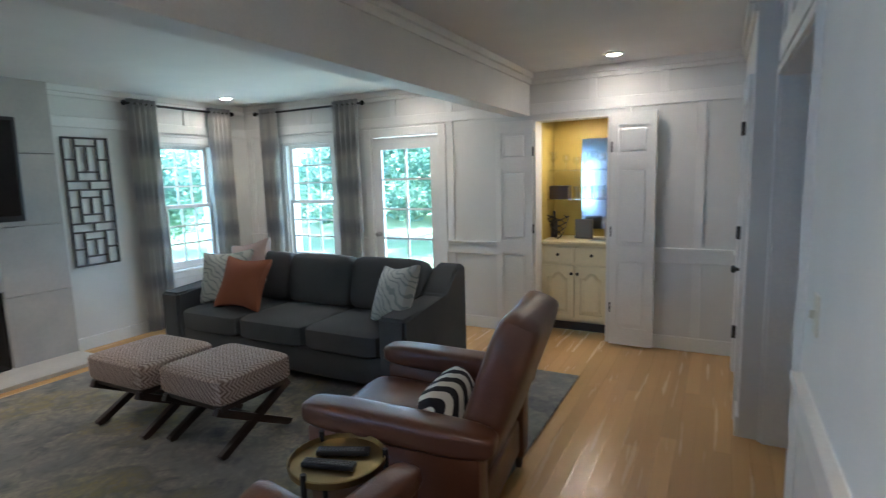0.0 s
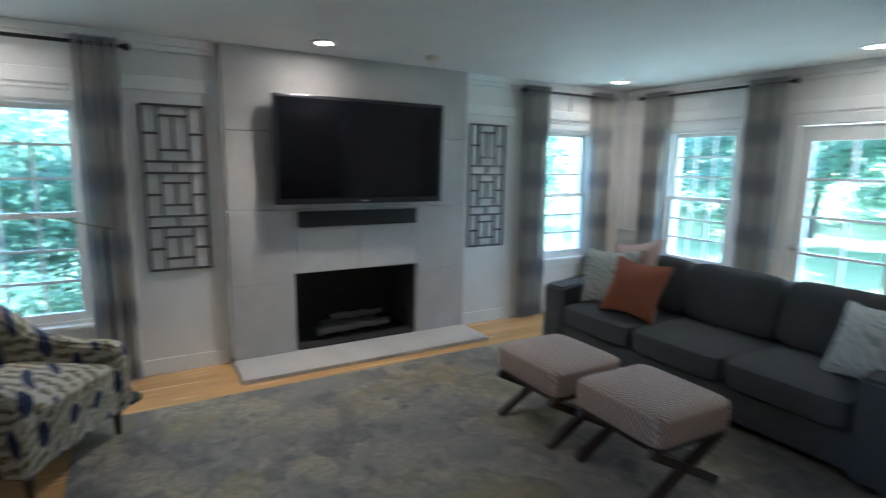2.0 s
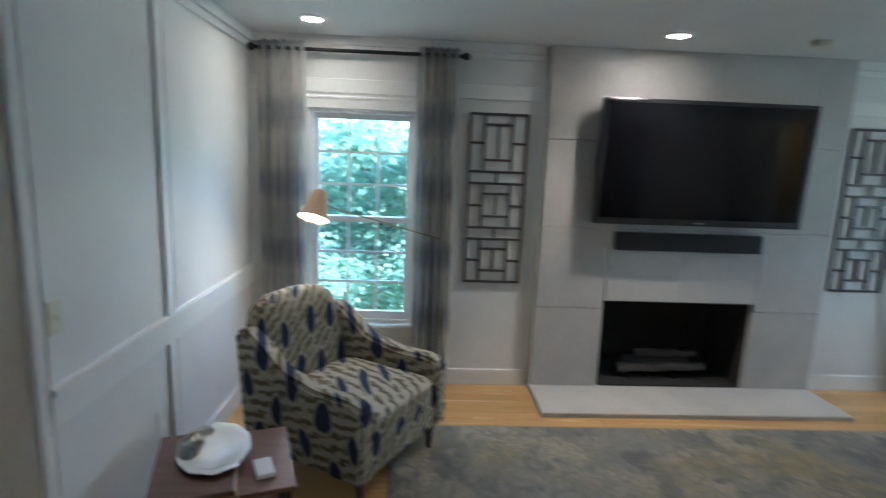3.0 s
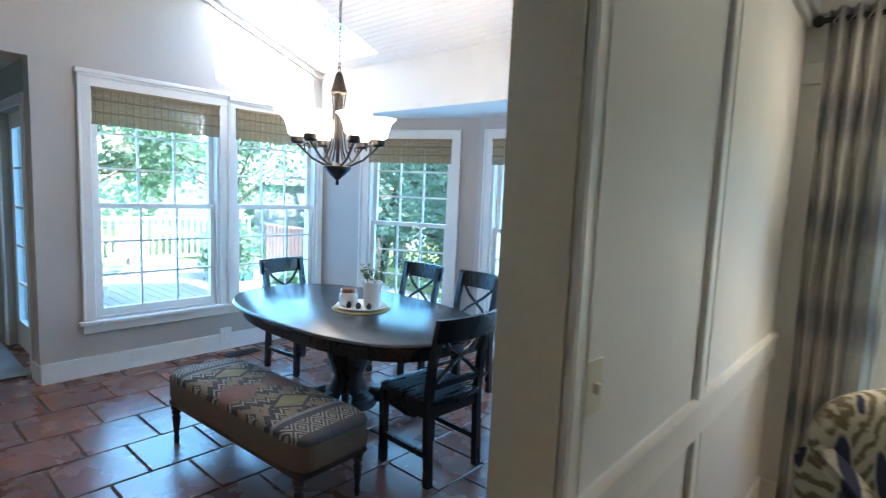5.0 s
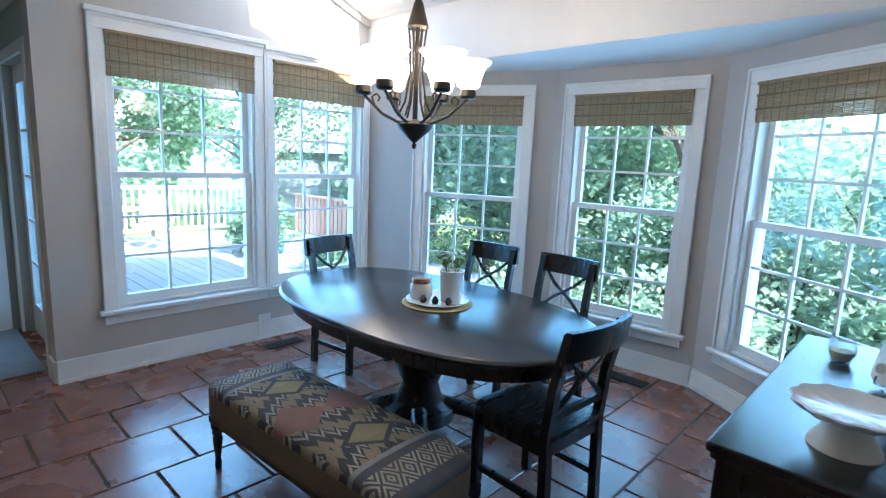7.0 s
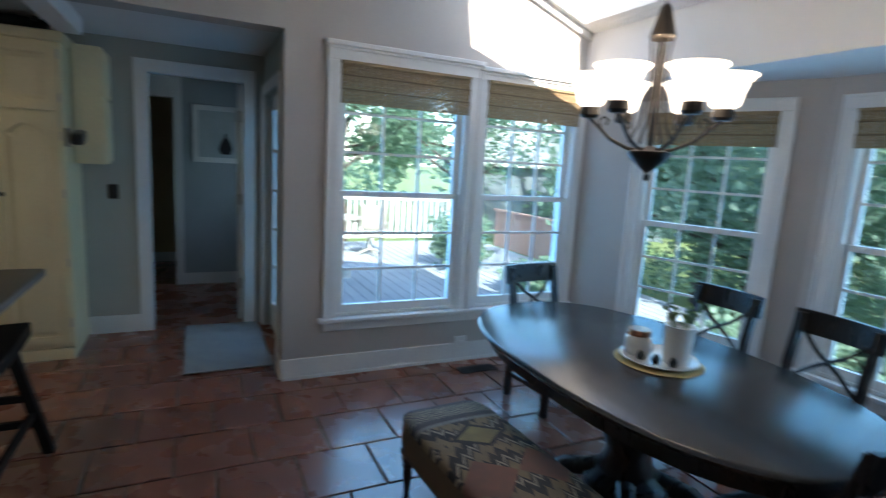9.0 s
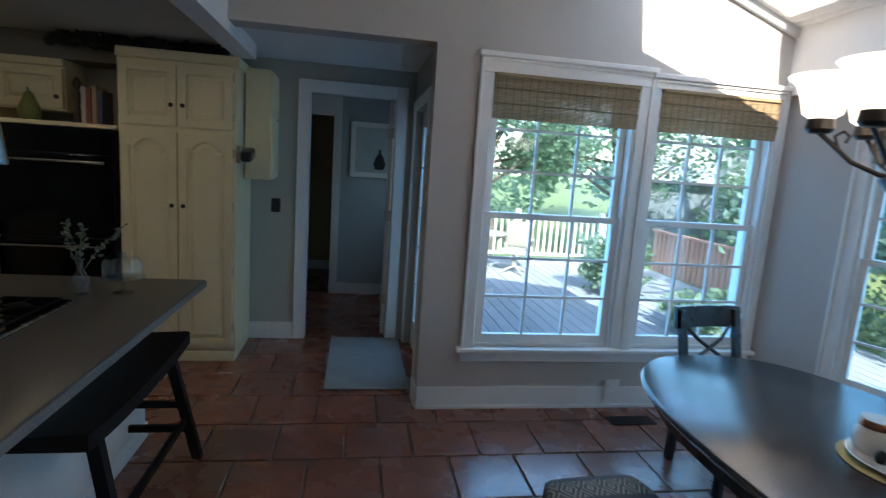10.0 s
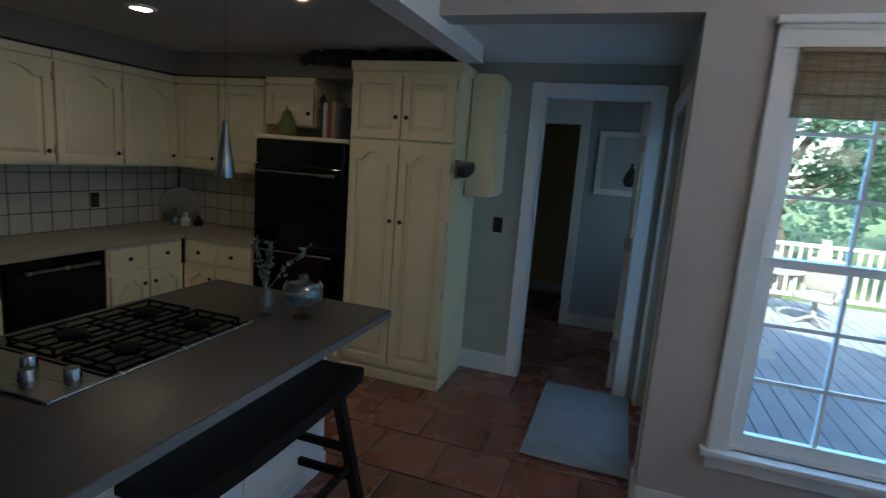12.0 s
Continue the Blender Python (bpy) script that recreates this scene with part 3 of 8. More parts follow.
def curtain_build(nt, co):
    x, y, z = node(nt, "ShaderNodeSeparateXYZ", (co,)).outputs
    v = mth(nt, 'SINE', mth(nt, 'ADD', mth(nt, 'MULTIPLY', z, 13.0), mth(nt, 'MULTIPLY', noise_of(nt, co, 3), 2.0)))
    u = mth(nt, 'SINE', mth(nt, 'MULTIPLY', x, 42.0))
    a = mixc(nt, ramp(nt, v, -0.2, 0.9), (0.72, 0.70, 0.65), (0.44, 0.44, 0.455))
    return mixc(nt, mth(nt, 'MULTIPLY', ramp(nt, u, 0.0, 1.0), 0.4), a, (0.40, 0.40, 0.41))


def chevron_build(nt, co):
    x, y, z = node(nt, "ShaderNodeSeparateXYZ", (co,)).outputs
    zig = mth(nt, 'PINGPONG', mth(nt, 'MULTIPLY', mth(nt, 'ADD', x, z), 1.0), 0.035)
    s = mth(nt, 'SINE', mth(nt, 'MULTIPLY', mth(nt, 'ADD', y, zig), 235.0))
    return mixc(nt, ramp(nt, s, -0.4, 0.4), (0.20, 0.14, 0.12), (0.50, 0.41, 0.36))


def kilim_build(nt, co):
    x, y, z = node(nt, "ShaderNodeSeparateXYZ", (co,)).outputs
    ax, ay = mth(nt, 'ABSOLUTE', x), mth(nt, 'ABSOLUTE', y)
    step = mth(nt, 'DIVIDE', mth(nt, 'FLOOR', mth(nt, 'MULTIPLY', ax, 42.0)), 42.0)
    saw = mth(nt, 'MULTIPLY', mth(nt, 'PINGPONG', x, 0.024), 1.9)
    d = mth(nt, 'ADD', mth(nt, 'ADD', mth(nt, 'MULTIPLY', step, 0.8), saw), mth(nt, 'PINGPONG', y, 0.27))
    f = mth(nt, 'FRACT', mth(nt, 'MULTIPLY', d, 5.6))
    dark, tan, cream = (0.045, 0.045, 0.05), (0.25, 0.19, 0.12), (0.36, 0.32, 0.25)
    a = mixc(nt, mth(nt, 'LESS_THAN', f, 0.42), dark, tan)
    a = mixc(nt, mth(nt, 'LESS_THAN', mth(nt, 'ABSOLUTE', mth(nt, 'SUBTRACT', f, 0.6)), 0.06), a, cream)
    gold = mth(nt, 'ADD', mth(nt, 'MULTIPLY', ax, 0.75), mth(nt, 'ABSOLUTE', mth(nt, 'SUBTRACT', ay, 0.29)))
    a = mixc(nt, mth(nt, 'LESS_THAN', gold, 0.105), a, dark)
    a = mixc(nt, mth(nt, 'LESS_THAN', gold, 0.08), a, (0.27, 0.23, 0.11))
    rose = mth(nt, 'ADD', mth(nt, 'ABSOLUTE', mth(nt, 'SUBTRACT', ax, 0.13)), ay)
    a = mixc(nt, mth(nt, 'LESS_THAN', rose, 0.13), a, (0.24, 0.12, 0.09))
    # end bands: pale stripe, then charcoal with cream hooked motifs
    a = mixc(nt, mth(nt, 'GREATER_THAN', ay, 0.43), a, (0.26, 0.26, 0.25))
    a = mixc(nt, mth(nt, 'GREATER_THAN', ay, 0.455), a, (0.07, 0.072, 0.08))
    mx = mth(nt, 'SUBTRACT', mth(nt, 'PINGPONG', mth(nt, 'ADD', x, 0.09), 0.09), 0.045)
    my = mth(nt, 'SUBTRACT', ay, 0.555)
    r2 = mth(nt, 'ADD', mth(nt, 'ABSOLUTE', mth(nt, 'MULTIPLY', mx, 1.6)), mth(nt, 'ABSOLUTE', my))
    hook = mth(nt, 'LESS_THAN', mth(nt, 'ABSOLUTE', mth(nt, 'SUBTRACT', mth(nt, 'PINGPONG', r2, 0.034), 0.017)), 0.008)
    a = mixc(nt, mth(nt, 'MULTIPLY', hook, mth(nt, 'LESS_THAN', mth(nt, 'ABSOLUTE', my), 0.06)), a, cream)
    a = mixc(nt, mth(nt, 'LESS_THAN', z, 0.405), a, (0.17, 0.125, 0.08))
    return mixc(nt, mth(nt, 'MULTIPLY', ramp(nt, noise_of(nt, co, 14, 5), 0.35, 0.75), 0.5), a, (0.12, 0.10, 0.085))


def zebra_build(nt, co):
    x, y, z = node(nt, "ShaderNodeSeparateXYZ", (co,)).outputs
    w = mth(nt, 'SINE', mth(nt, 'ADD', mth(nt, 'MULTIPLY', y, 60.0), mth(nt, 'MULTIPLY', mth(nt, 'SINE', mth(nt, 'MULTIPLY', x, 28.0)), 2.4)))
    return mixc(nt, ramp(nt, w, -0.1, 0.1), (0.02, 0.02, 0.025), (0.62, 0.60, 0.55))


def wavy_build(nt, co):
    x, y, z = node(nt, "ShaderNodeSeparateXYZ", (co,)).outputs
    w = mth(nt, 'SINE', mth(nt, 'ADD', mth(nt, 'MULTIPLY', mth(nt, 'ADD', x, mth(nt, 'MULTIPLY', y, 1.4)), 70.0), mth(nt, 'MULTIPLY', noise_of(nt, co, 5, 2), 26.0)))
    return mixc(nt, ramp(nt, w, 0.35, 0.8), (0.52, 0.53, 0.49), (0.30, 0.33, 0.31))


RUG = pattern("distressed_rug", rug_build, 0.95, 0.5, 140)
IKAT = pattern("ikat_print_fabric", ikat_build)
CURTAIN = pattern("grey_plaid_curtain", curtain_build)
ctn = CURTAIN.node_tree
ctl, ctm = ctn.nodes.new("ShaderNodeBsdfTranslucent"), ctn.nodes.new("ShaderNodeMixShader")
ctm.inputs[0].default_value = 0.3
ctn.links.new(ctn.nodes["Principled BSDF"].inputs["Base Color"].links[0].from_socket, ctl.inputs[0])
ctn.links.new(ctn.nodes["Principled BSDF"].outputs[0], ctm.inputs[1])
ctn.links.new(ctl.outputs[0], ctm.inputs[2])
ctn.links.new(ctm.outputs[0], ctn.nodes["Material Output"].inputs[0])
CHEVRON = pattern("taupe_herringbone_fabric", chevron_build, bump=0.5)
KILIM = pattern("kilim_weave", kilim_build, bump=0.5)
ZEBRA = pattern("black_and_cream_fabric", zebra_build)
WAVY = pattern("sage_wavy_fabric", wavy_build)
SOFA = M("charcoal_sofa_fabric", (0.094, 0.099, 0.104), 0.95, col2=(0.07, 0.075, 0.08), var=0.6, fine=220, bump=0.5, fvar=0.25, spec=0.2)
RUST = M("rust_velvet", (0.30, 0.10, 0.05), 0.85, var=0.5, fine=180, bump=0.3)
BLUSH = M("blush_knit", (0.52, 0.40, 0.36), 0.95, var=0.4, fine=80, bump=0.6)
LEATHER = M("brown_leather", (0.125, 0.05, 0.027), 0.36, col2=(0.075, 0.03, 0.018), scale=5, var=0.8, fine=130, bump=0.22)
DARKW = M("espresso_wood", (0.035, 0.02, 0.014), 0.35, col2=(0.02, 0.012, 0.009), scale=5, var=0.7, stretch=(1, 8, 1), fine=30)
WALNUT = M("red_brown_wood", (0.13, 0.055, 0.03), 0.35, col2=(0.08, 0.03, 0.02), scale=5, var=0.7, stretch=(8, 1, 1), fine=30)
BRASS = M("aged_brass", (0.36, 0.27, 0.13), 0.35, 1.0, var=0.5)
SILVER = M("polished_silver", (0.75, 0.74, 0.72), 0.12, 1.0, var=0.2, bump=0.02)
PLASTIC = M("black_plastic", (0.012, 0.012, 0.014), 0.3, var=0.2, bump=0.02)
SCREEN = M("black_glass_screen", (0.003, 0.003, 0.004), 0.08, var=0.1, bump=0.0, spec=0.3)
PEWTER = M("dark_pewter_metal", (0.09, 0.08, 0.075), 0.45, 0.6, var=0.5)
TANSHADE = M("tan_lamp_shade", (0.45, 0.30, 0.18), 0.6, var=0.2)
MIRROR = M("mirror", (0.85, 0.86, 0.86), 0.03, 1.0, var=0.05, bump=0.0)
GLASSWARE = glass("clear_glassware", (0.95, 0.97, 0.97), 0.05, 0.09, 0.85)
LEAF = M("green_leaf", (0.12, 0.22, 0.06), 0.45, col2=(0.07, 0.15, 0.045), scale=9, var=1.0, rand=0.3)
CERAMIC = M("white_ceramic", (0.74, 0.73, 0.70), 0.2, var=0.15, coat=0.3)
IVORY = M("ivory_plastic", (0.66, 0.62, 0.50), 0.4, var=0.2)
LIMEWOOD = M("fire_log", (0.075, 0.065, 0.058), 0.9, var=0.8, fine=40, bump=0.6)

# ---- living room: trim and panelling ----


def rail_run(name, wm, s0, s1, z0, z1, d, label, skip=(), mat=WHITE):
    bm = bmesh.new()
    s = s0
    for a, c in list(sorted(skip)) + [(s1, s1)]:
        if a > s:
            bx(bm, s, min(a, s1), -d, 0, z0, z1, 0.004, m=wm)
        s = max(s, c)
    ob = structure(name, bm, mat, label)
    ob["category"] = name.rstrip("_0123456789").replace("_", " ")


def battens(name, wm, ss, z0, z1, w=0.07, d=0.016):
    bm = bmesh.new()
    for s in ss:
        bx(bm, s, s + w, -d, 0, z0, z1, 0.003, m=wm)
    structure(name, bm, WHITE, "white vertical panel battens")["category"] = "trim"


N_SKIP = [(2.09, 3.12), (3.98, 4.88)]
L_SKIP = [(1.95, 3.93)]
E_SKIP = [(0.0, 1.42)]
for i, (wm, s1, skip, s0) in enumerate(((WWM, 7.05, [(2.28, 4.53)], 0.2), (WNM, 5.84, N_SKIP, 0.2), (WE2M, 5.1, E_SKIP, 0.0), (WLM, 6.12, L_SKIP, 0.3), (WEM, 1.75, [(0.52, 1.50)], 0.2))):
    rail_run("baseboard_%d" % (i + 1), wm, s0, s1, 0.0, 0.125, 0.018, "white painted baseboard", skip)
    rail_run("crown_%d" % (i + 1), wm, s0, s1, CZ - 0.06, CZ, 0.05, "white crown moulding", [(2.28, 4.53)] if i == 0 else ())
    rail_run("crown_lower_%d" % (i + 1), wm, s0, s1, CZ - 0.10, CZ - 0.06, 0.025, "white crown moulding", [(2.28, 4.53)] if i == 0 else ())
for i, (wm, s0, s1, skip) in enumerate(((WNM, 0.2, 5.84, [(0.72, 1.73)] + N_SKIP), (WE2M, 0.0, 5.1, E_SKIP), (WLM, 0.35, 6.12, L_SKIP), (WEM, 0.2, 0.5, ()))):
    rail_run("chair_rail_%d" % (i + 1), wm, s0, s1, 0.79, 0.905, 0.018, "white chair rail board", skip)
    rail_run("chair_rail_cap_%d" % (i + 1), wm, s0, s1, 0.905, 0.922, 0.034, "white chair rail cap", skip)
    if wm is not WLM:
        rail_run("frieze_%d" % (i + 1), wm, s0, s1, 2.16, 2.26, 0.016, "white frieze board")
rail_run("frieze_5", WWM, 0.2, 7.0, 2.16, 2.26, 0.016, "white frieze board", [(2.28, 4.53)])
battens("batten_1", WNM, (0.25, 1.78, 3.14, 4.9, 5.5), 0.125, 2.16)
battens("batten_2", WNM, (0.65, 1.25, 1.85, 2.45, 3.14, 4.6, 5.2), 2.26, 2.44)
battens("batten_3", WLM, (4.77,), 0.125, 0.79)
battens("batten_4", WLM, (4.77,), 0.922, 2.44)
battens("batten_5", WWM, (5.55, 5.95, 6.35), 2.26, 2.44)
battens("batten_6", WE2M, (2.6, 3.8), 0.125, 2.16)
battens("batten_7", WE2M, (0.1, 0.5, 0.9, 1.3), 2.26, 2.44, 0.05)


def casing(name, wm, s0, s1, z1, w=0.09, depth=0.02, mat=WHITE):
    bm = bmesh.new()
    bx(bm, s0 - w, s0, -depth, 0, 0, z1 + w, 0.005, m=wm)
    bx(bm, s1, s1 + w, -depth, 0, 0, z1 + w, 0.005, m=wm)
    bx(bm, s0, s1, -depth, 0, z1, z1 + w, 0.005, m=wm)
    structure(name, bm, mat, "white door casing")["category"] = "trim"


def jamb(name, wm, s0, s1, z1, th, mat=WHITE):
    bm = bmesh.new()
    bx(bm, s0, s0 + 0.012, 0.0, th, 0, z1, m=wm)
    bx(bm, s1 - 0.012, s1, 0.0, th, 0, z1, m=wm)
    bx(bm, s0 + 0.012, s1 - 0.012, 0.0, th, z1 - 0.012, z1, m=wm)
    structure(name, bm, mat, "white painted door jamb")["category"] = "trim"


casing("casing_1", WNM, 2.17, 3.03, 2.05)
casing("casing_2", WEM, 0.60, 1.42, 2.05)
casing("casing_3", WE2M, 0.03, 1.35, 2.09, 0.03)
jamb("jamb_1", WE2M, 0.03, 1.35, 2.09, 0.17)
casing("casing_4", WLM, 2.0, 3.87, 2.09, 0.05)
jamb("jamb_2", WLM, 2.0, 3.87, 2.09, TD + 0.02, M("cream_door_paint", (0.62, 0.57, 0.44), 0.5, var=0.3))
jamb("jamb_3", WNM, 4.08, 4.78, 2.11, 0.2)


def knob(parent, x, y, z, out, mat=NICKEL, name="door_knob"):
    bm = bmesh.new()
    lathe(bm, [(0.0, 0), (0.028, 0), (0.028, 0.006), (0.011, 0.012), (0.011, 0.035), (0.024, 0.045), (0.027, 0.058), (0.018, 0.068), (0.0, 0.07)], n=16)
    return part(name, bm, mat, parent, "metal knob", True, Matrix.Translation((x, y, z)) @ Matrix.Rotation(radians(90 if out < 0 else -90), 4, 'X'))


def panel_door(name, label, m, w, h, panels, mat=WHITE, th=0.035, kind="", category="door"):
    """A stile-and-rail door with recessed panels [(x0, x1, z0, z1)]; origin at its lower left corner, y across its thickness."""
    d = thing(name, label, category, m, kind=kind)
    bm = bmesh.new()
    bx(bm, 0, w, 0.011, th - 0.011, 0, h)
    xs = sorted({0, w} | {a for q in panels for a in q[:2]})
    zs = sorted({0, h} | {a for q in panels for a in q[2:]})
    for x0, x1 in zip(xs, xs[1:]):
        for z0, z1 in zip(zs, zs[1:]):
            if not any(q[0] <= x0 and x1 <= q[1] and q[2] <= z0 and z1 <= q[3] for q in panels):
                bx(bm, x0, x1, 0, th, z0, z1)
    bmesh.ops.remove_doubles(bm, verts=bm.verts[:], dist=0.0004)
    part("door_leaf", bm, mat, d)
    for q in panels:
        bm = bmesh.new()
        bx(bm, q[0] + 0.03, q[1] - 0.03, 0.003, th - 0.003, q[2] + 0.03, q[3] - 0.03, 0.007)
        part("panel", bm, mat, d)
    return d


def glass_door(name, label, m, w, h, cols, rows, mat=WHITE, stile=0.11, bottom=0.24, th=0.04):
    d = thing(name, label, "glass door", m, kind="structure")
    bm = bmesh.new()
    bx(bm, 0, stile, 0, th, 0, h)
    bx(bm, w - stile, w, 0, th, 0, h)
    bx(bm, stile, w - stile, 0, th, 0, bottom)
    bx(bm, stile, w - stile, 0, th, h - 0.13, h)
    part("door_frame", bm, mat, d)
    cw, rh = (w - 2 * stile) / cols, (h - 0.13 - bottom) / rows
    bm = bmesh.new()
    for i in range(1, cols):
        bx(bm, stile + i * cw - 0.011, stile + i * cw + 0.011, 0.006, th - 0.006, bottom, h - 0.13)
    for j in range(1, rows):
        bx(bm, stile, w - stile, 0.007, th - 0.007, bottom + j * rh - 0.011, bottom + j * rh + 0.011)
    part("muntins", bm, mat, d)
    src = None
    for i in range(cols):
        for j in range(rows):
            at = Matrix.Translation((stile + (i + 0.5) * cw, th / 2, bottom + (j + 0.5) * rh)) @ Matrix.Diagonal((cw, 1, rh, 1))
            if src is None:
                bm = bmesh.new()
                bx(bm, -0.5, 0.5, -0.002, 0.002, -0.5, 0.5)
                src = part("pane", bm, GLASS, d, at=at)
                pn = src
            else:
                pn = share("pane", src, d, at)
            pn.visible_shadow = False
    return d


fd = glass_door("door_1", "white garden door with ten glass lights, closed", WNM @ Matrix.Translation((2.175, 0.02, 0.012)), 0.85, 2.03, 2, 5)
knob(fd, 0.055, 0, 0.95, -1)
for z in (0.35, 1.05, 1.8):
    box_part("hinge", NICKEL, fd, 0.845, 0.862, -0.016, 0.004, z, z + 0.09, 0.002)
SIX = [(0.11, 0.37, 1.45, 1.9), (0.45, 0.71, 1.45, 1.9), (0.11, 0.37, 0.95, 1.36), (0.45, 0.71, 0.95, 1.36), (0.11, 0.37, 0.2, 0.86), (0.45, 0.71, 0.2, 0.86)]
cd = panel_door("door_2", "closed white panelled closet door with bronze knob", WEM @ Matrix.Translation((0.605, 0.0, 0.01)), 0.81, 2.03, SIX, kind="structure")
knob(cd, 0.73, 0, 0.94, -1, BRONZE)
bm = bmesh.new()
cyl(bm, 0, 0, 0, 0.02, 0.025)
part("deadbolt", bm, BRONZE, cd, "bronze deadbolt", True, Matrix.Translation((0.73, 0, 1.68)) @ Matrix.Rotation(radians(90), 4, 'X'))
for z in (0.27, 1.05, 1.83):
    box_part("hinge", BRONZE, cd, -0.018, 0.012, -0.03, 0.002, z, z + 0.1, 0.003)

# bifold doors of the bar, folded open against the wall
BIF = [(0.06, 0.32, 1.72, 1.98), (0.06, 0.32, 0.92, 1.62), (0.06, 0.32, 0.16, 0.80)]
bl = panel_door("bar_door", "white panelled bar door folded open against the wall", Matrix.Translation((-0.425, YN - 0.05, 0.02)) @ Matrix.Rotation(radians(3), 4, 'Z'), 0.375, 2.09, BIF, kind="structure")
br = panel_door("bar_door", "white panelled bar door swung open over the wall", Matrix.Translation((0.70, YN - 0.10, 0.02)) @ Matrix.Rotation(radians(-2), 4, 'Z'), 0.375, 2.09, BIF, kind="structure")
for d, x in ((bl, 0.375), (br, -0.002)):
    for z in (0.3, 1.0, 1.75):
        box_part("hinge", BRONZE, d, x, x + 0.012, -0.006, 0.012, z, z + 0.09, 0.002)

# bar niche
bm = bmesh.new()
bx(bm, -0.14, -0.055, YN + 0.2, YN + 0.75, 0, 2.4)
bx(bm, 0.675, 0.76, YN + 0.2, YN + 0.75, 0, 2.4)
bx(bm, -0.14, 0.76, YN + 0.75, YN + 0.85, 0, 2.4)
bx(bm, -0.055, 0.675, YN + 0.2, YN + 0.75, 2.15, 2.4)
structure("bar_niche", bm, YELLOW, "yellow painted bar niche")["category"] = "niche"
bar = thing("bar_cabinet", "cream bar cabinet with arched doors and drawers", "cabinet", Matrix.Translation((0.31, YN + 0.45, 0.0)))
box_part("body", CREAM, bar, -0.36, 0.36, -0.24, 0.29, 0.1, 0.885)
box_part("kickboard", DARKW, bar, -0.34, 0.34, -0.19, 0.25, 0.0, 0.1)


def arched_door(parent, x0, x1, z0, z1, y, name="door", mat=CREAM, flip=1, arch=True):
    """A cabinet door: frame with a cathedral-arched top rail round a raised panel; its face looks towards -y * flip."""
    w, h = x1 - x0, z1 - z0
    mg = min(0.055, w * 0.2)
    f = -flip

    def lay(bm, a, c, d0, d1, e, g, bev=0.0):
        bx(bm, a, c, min(y + d0 * f, y + d1 * f), max(y + d0 * f, y + d1 * f), e, g, bev)

    n = 14
    top = z1 - mg
    arc = []
    for i in range(n + 1):
        t = i / n
        drop = 0.0
        if arch:
            drop = 0.06 if t < 0.17 or t > 0.83 else 0.06 - 0.06 * math.sin(math.pi * (t - 0.17) / 0.66) ** 0.7
        arc.append((x0 + mg + t * (w - 2 * mg), top - drop))
    bm = bmesh.new()
    lay(bm, x0, x1, 0.0, 0.007, z0, z1)
    lay(bm, x0, x0 + mg, 0.007, 0.03, z0, z1)
    lay(bm, x1 - mg, x1, 0.007, 0.03, z0, z1)
    lay(bm, x0 + mg, x1 - mg, 0.007, 0.03, z0, z0 + mg)
    for (xa, za), (xb, zb) in zip(arc, arc[1:]):
        q = [bm.verts.new((x, y + d * f, z)) for d in (0.007, 0.03) for x, z in ((xa, za), (xb, zb), (xb, z1), (xa, z1))]
        bm.faces.new(q[4:])
        bm.faces.new((q[0], q[1], q[5], q[4]))
        bm.faces.new((q[2], q[3], q[7], q[6]))
    d = part(name, bm, mat, parent)
    bm = bmesh.new()
    pts = [(x0 + mg, z0 + mg), (x1 - mg, z0 + mg)] + arc[::-1]
    cx, cz_ = (x0 + x1) / 2, (z0 + z1) / 2
    loops = []
    for g, dep in ((0.016, 0.0075), (0.017, 0.012), (0.042, 0.023)):
        kx, kz = 1 - g / (w / 2 - mg), 1 - g / (h / 2 - mg)
        loops.append([bm.verts.new((cx + (x - cx) * kx, y + dep * f, cz_ + (z - cz_) * kz)) for x, z in pts])
    k = len(pts)
    for lo, hi in zip(loops, loops[1:]):
        for i in range(k):
            bm.faces.new((lo[i], lo[(i + 1) % k], hi[(i + 1) % k], hi[i]))
    bm.faces.new(loops[-1])
    part("raised_panel", bm, mat, d)
    return d


def small_knob(parent, x, y, z, flip=1, mat=BRONZE):
    bm = bmesh.new()
    lathe(bm, [(0.0, 0), (0.006, 0), (0.005, 0.012), (0.016, 0.018), (0.015, 0.027), (0.0, 0.03)], n=14)
    return part("knob", bm, mat, parent, "small metal knob", True, Matrix.Translation((x, y, z)) @ Matrix.Rotation(radians(90 * flip), 4, 'X'))


for x0, x1 in ((-0.33, -0.005), (0.005, 0.33)):
    arched_door(bar, x0, x1, 0.13, 0.68, -0.24)
    box_part("drawer", CREAM, bar, x0, x1, -0.258, -0.24, 0.71, 0.865, 0.003)
    small_knob(bar, (x0 + x1) / 2, -0.258, 0.79)
small_knob(bar, -0.03, -0.258, 0.6)
small_knob(bar, 0.03, -0.258, 0.6)
ct = thing("bar_counter", "pale yellow bar countertop with small steel sink", "countertop", Matrix.Translation((0.31, YN + 0.45, 0.885)))
box_part("slab", M("pale_laminate", (0.66, 0.56, 0.33), 0.35, var=0.2), ct, -0.36, 0.36, -0.27, 0.3, 0.0, 0.035, 0.006)
bm = bmesh.new()
bx(bm, 0.12, 0.33, -0.15, 0.1, 0.036, 0.042, 0.002)
part("sink", bm, NICKEL, ct)
bm = bmesh.new()
tube(bm, [(0.22, 0.14, 0.036), (0.22, 0.14, 0.2), (0.22, 0.11, 0.24), (0.22, 0.05, 0.23), (0.22, 0.03, 0.19)], 0.01)
part("faucet", bm, NICKEL, ct, smooth=True)
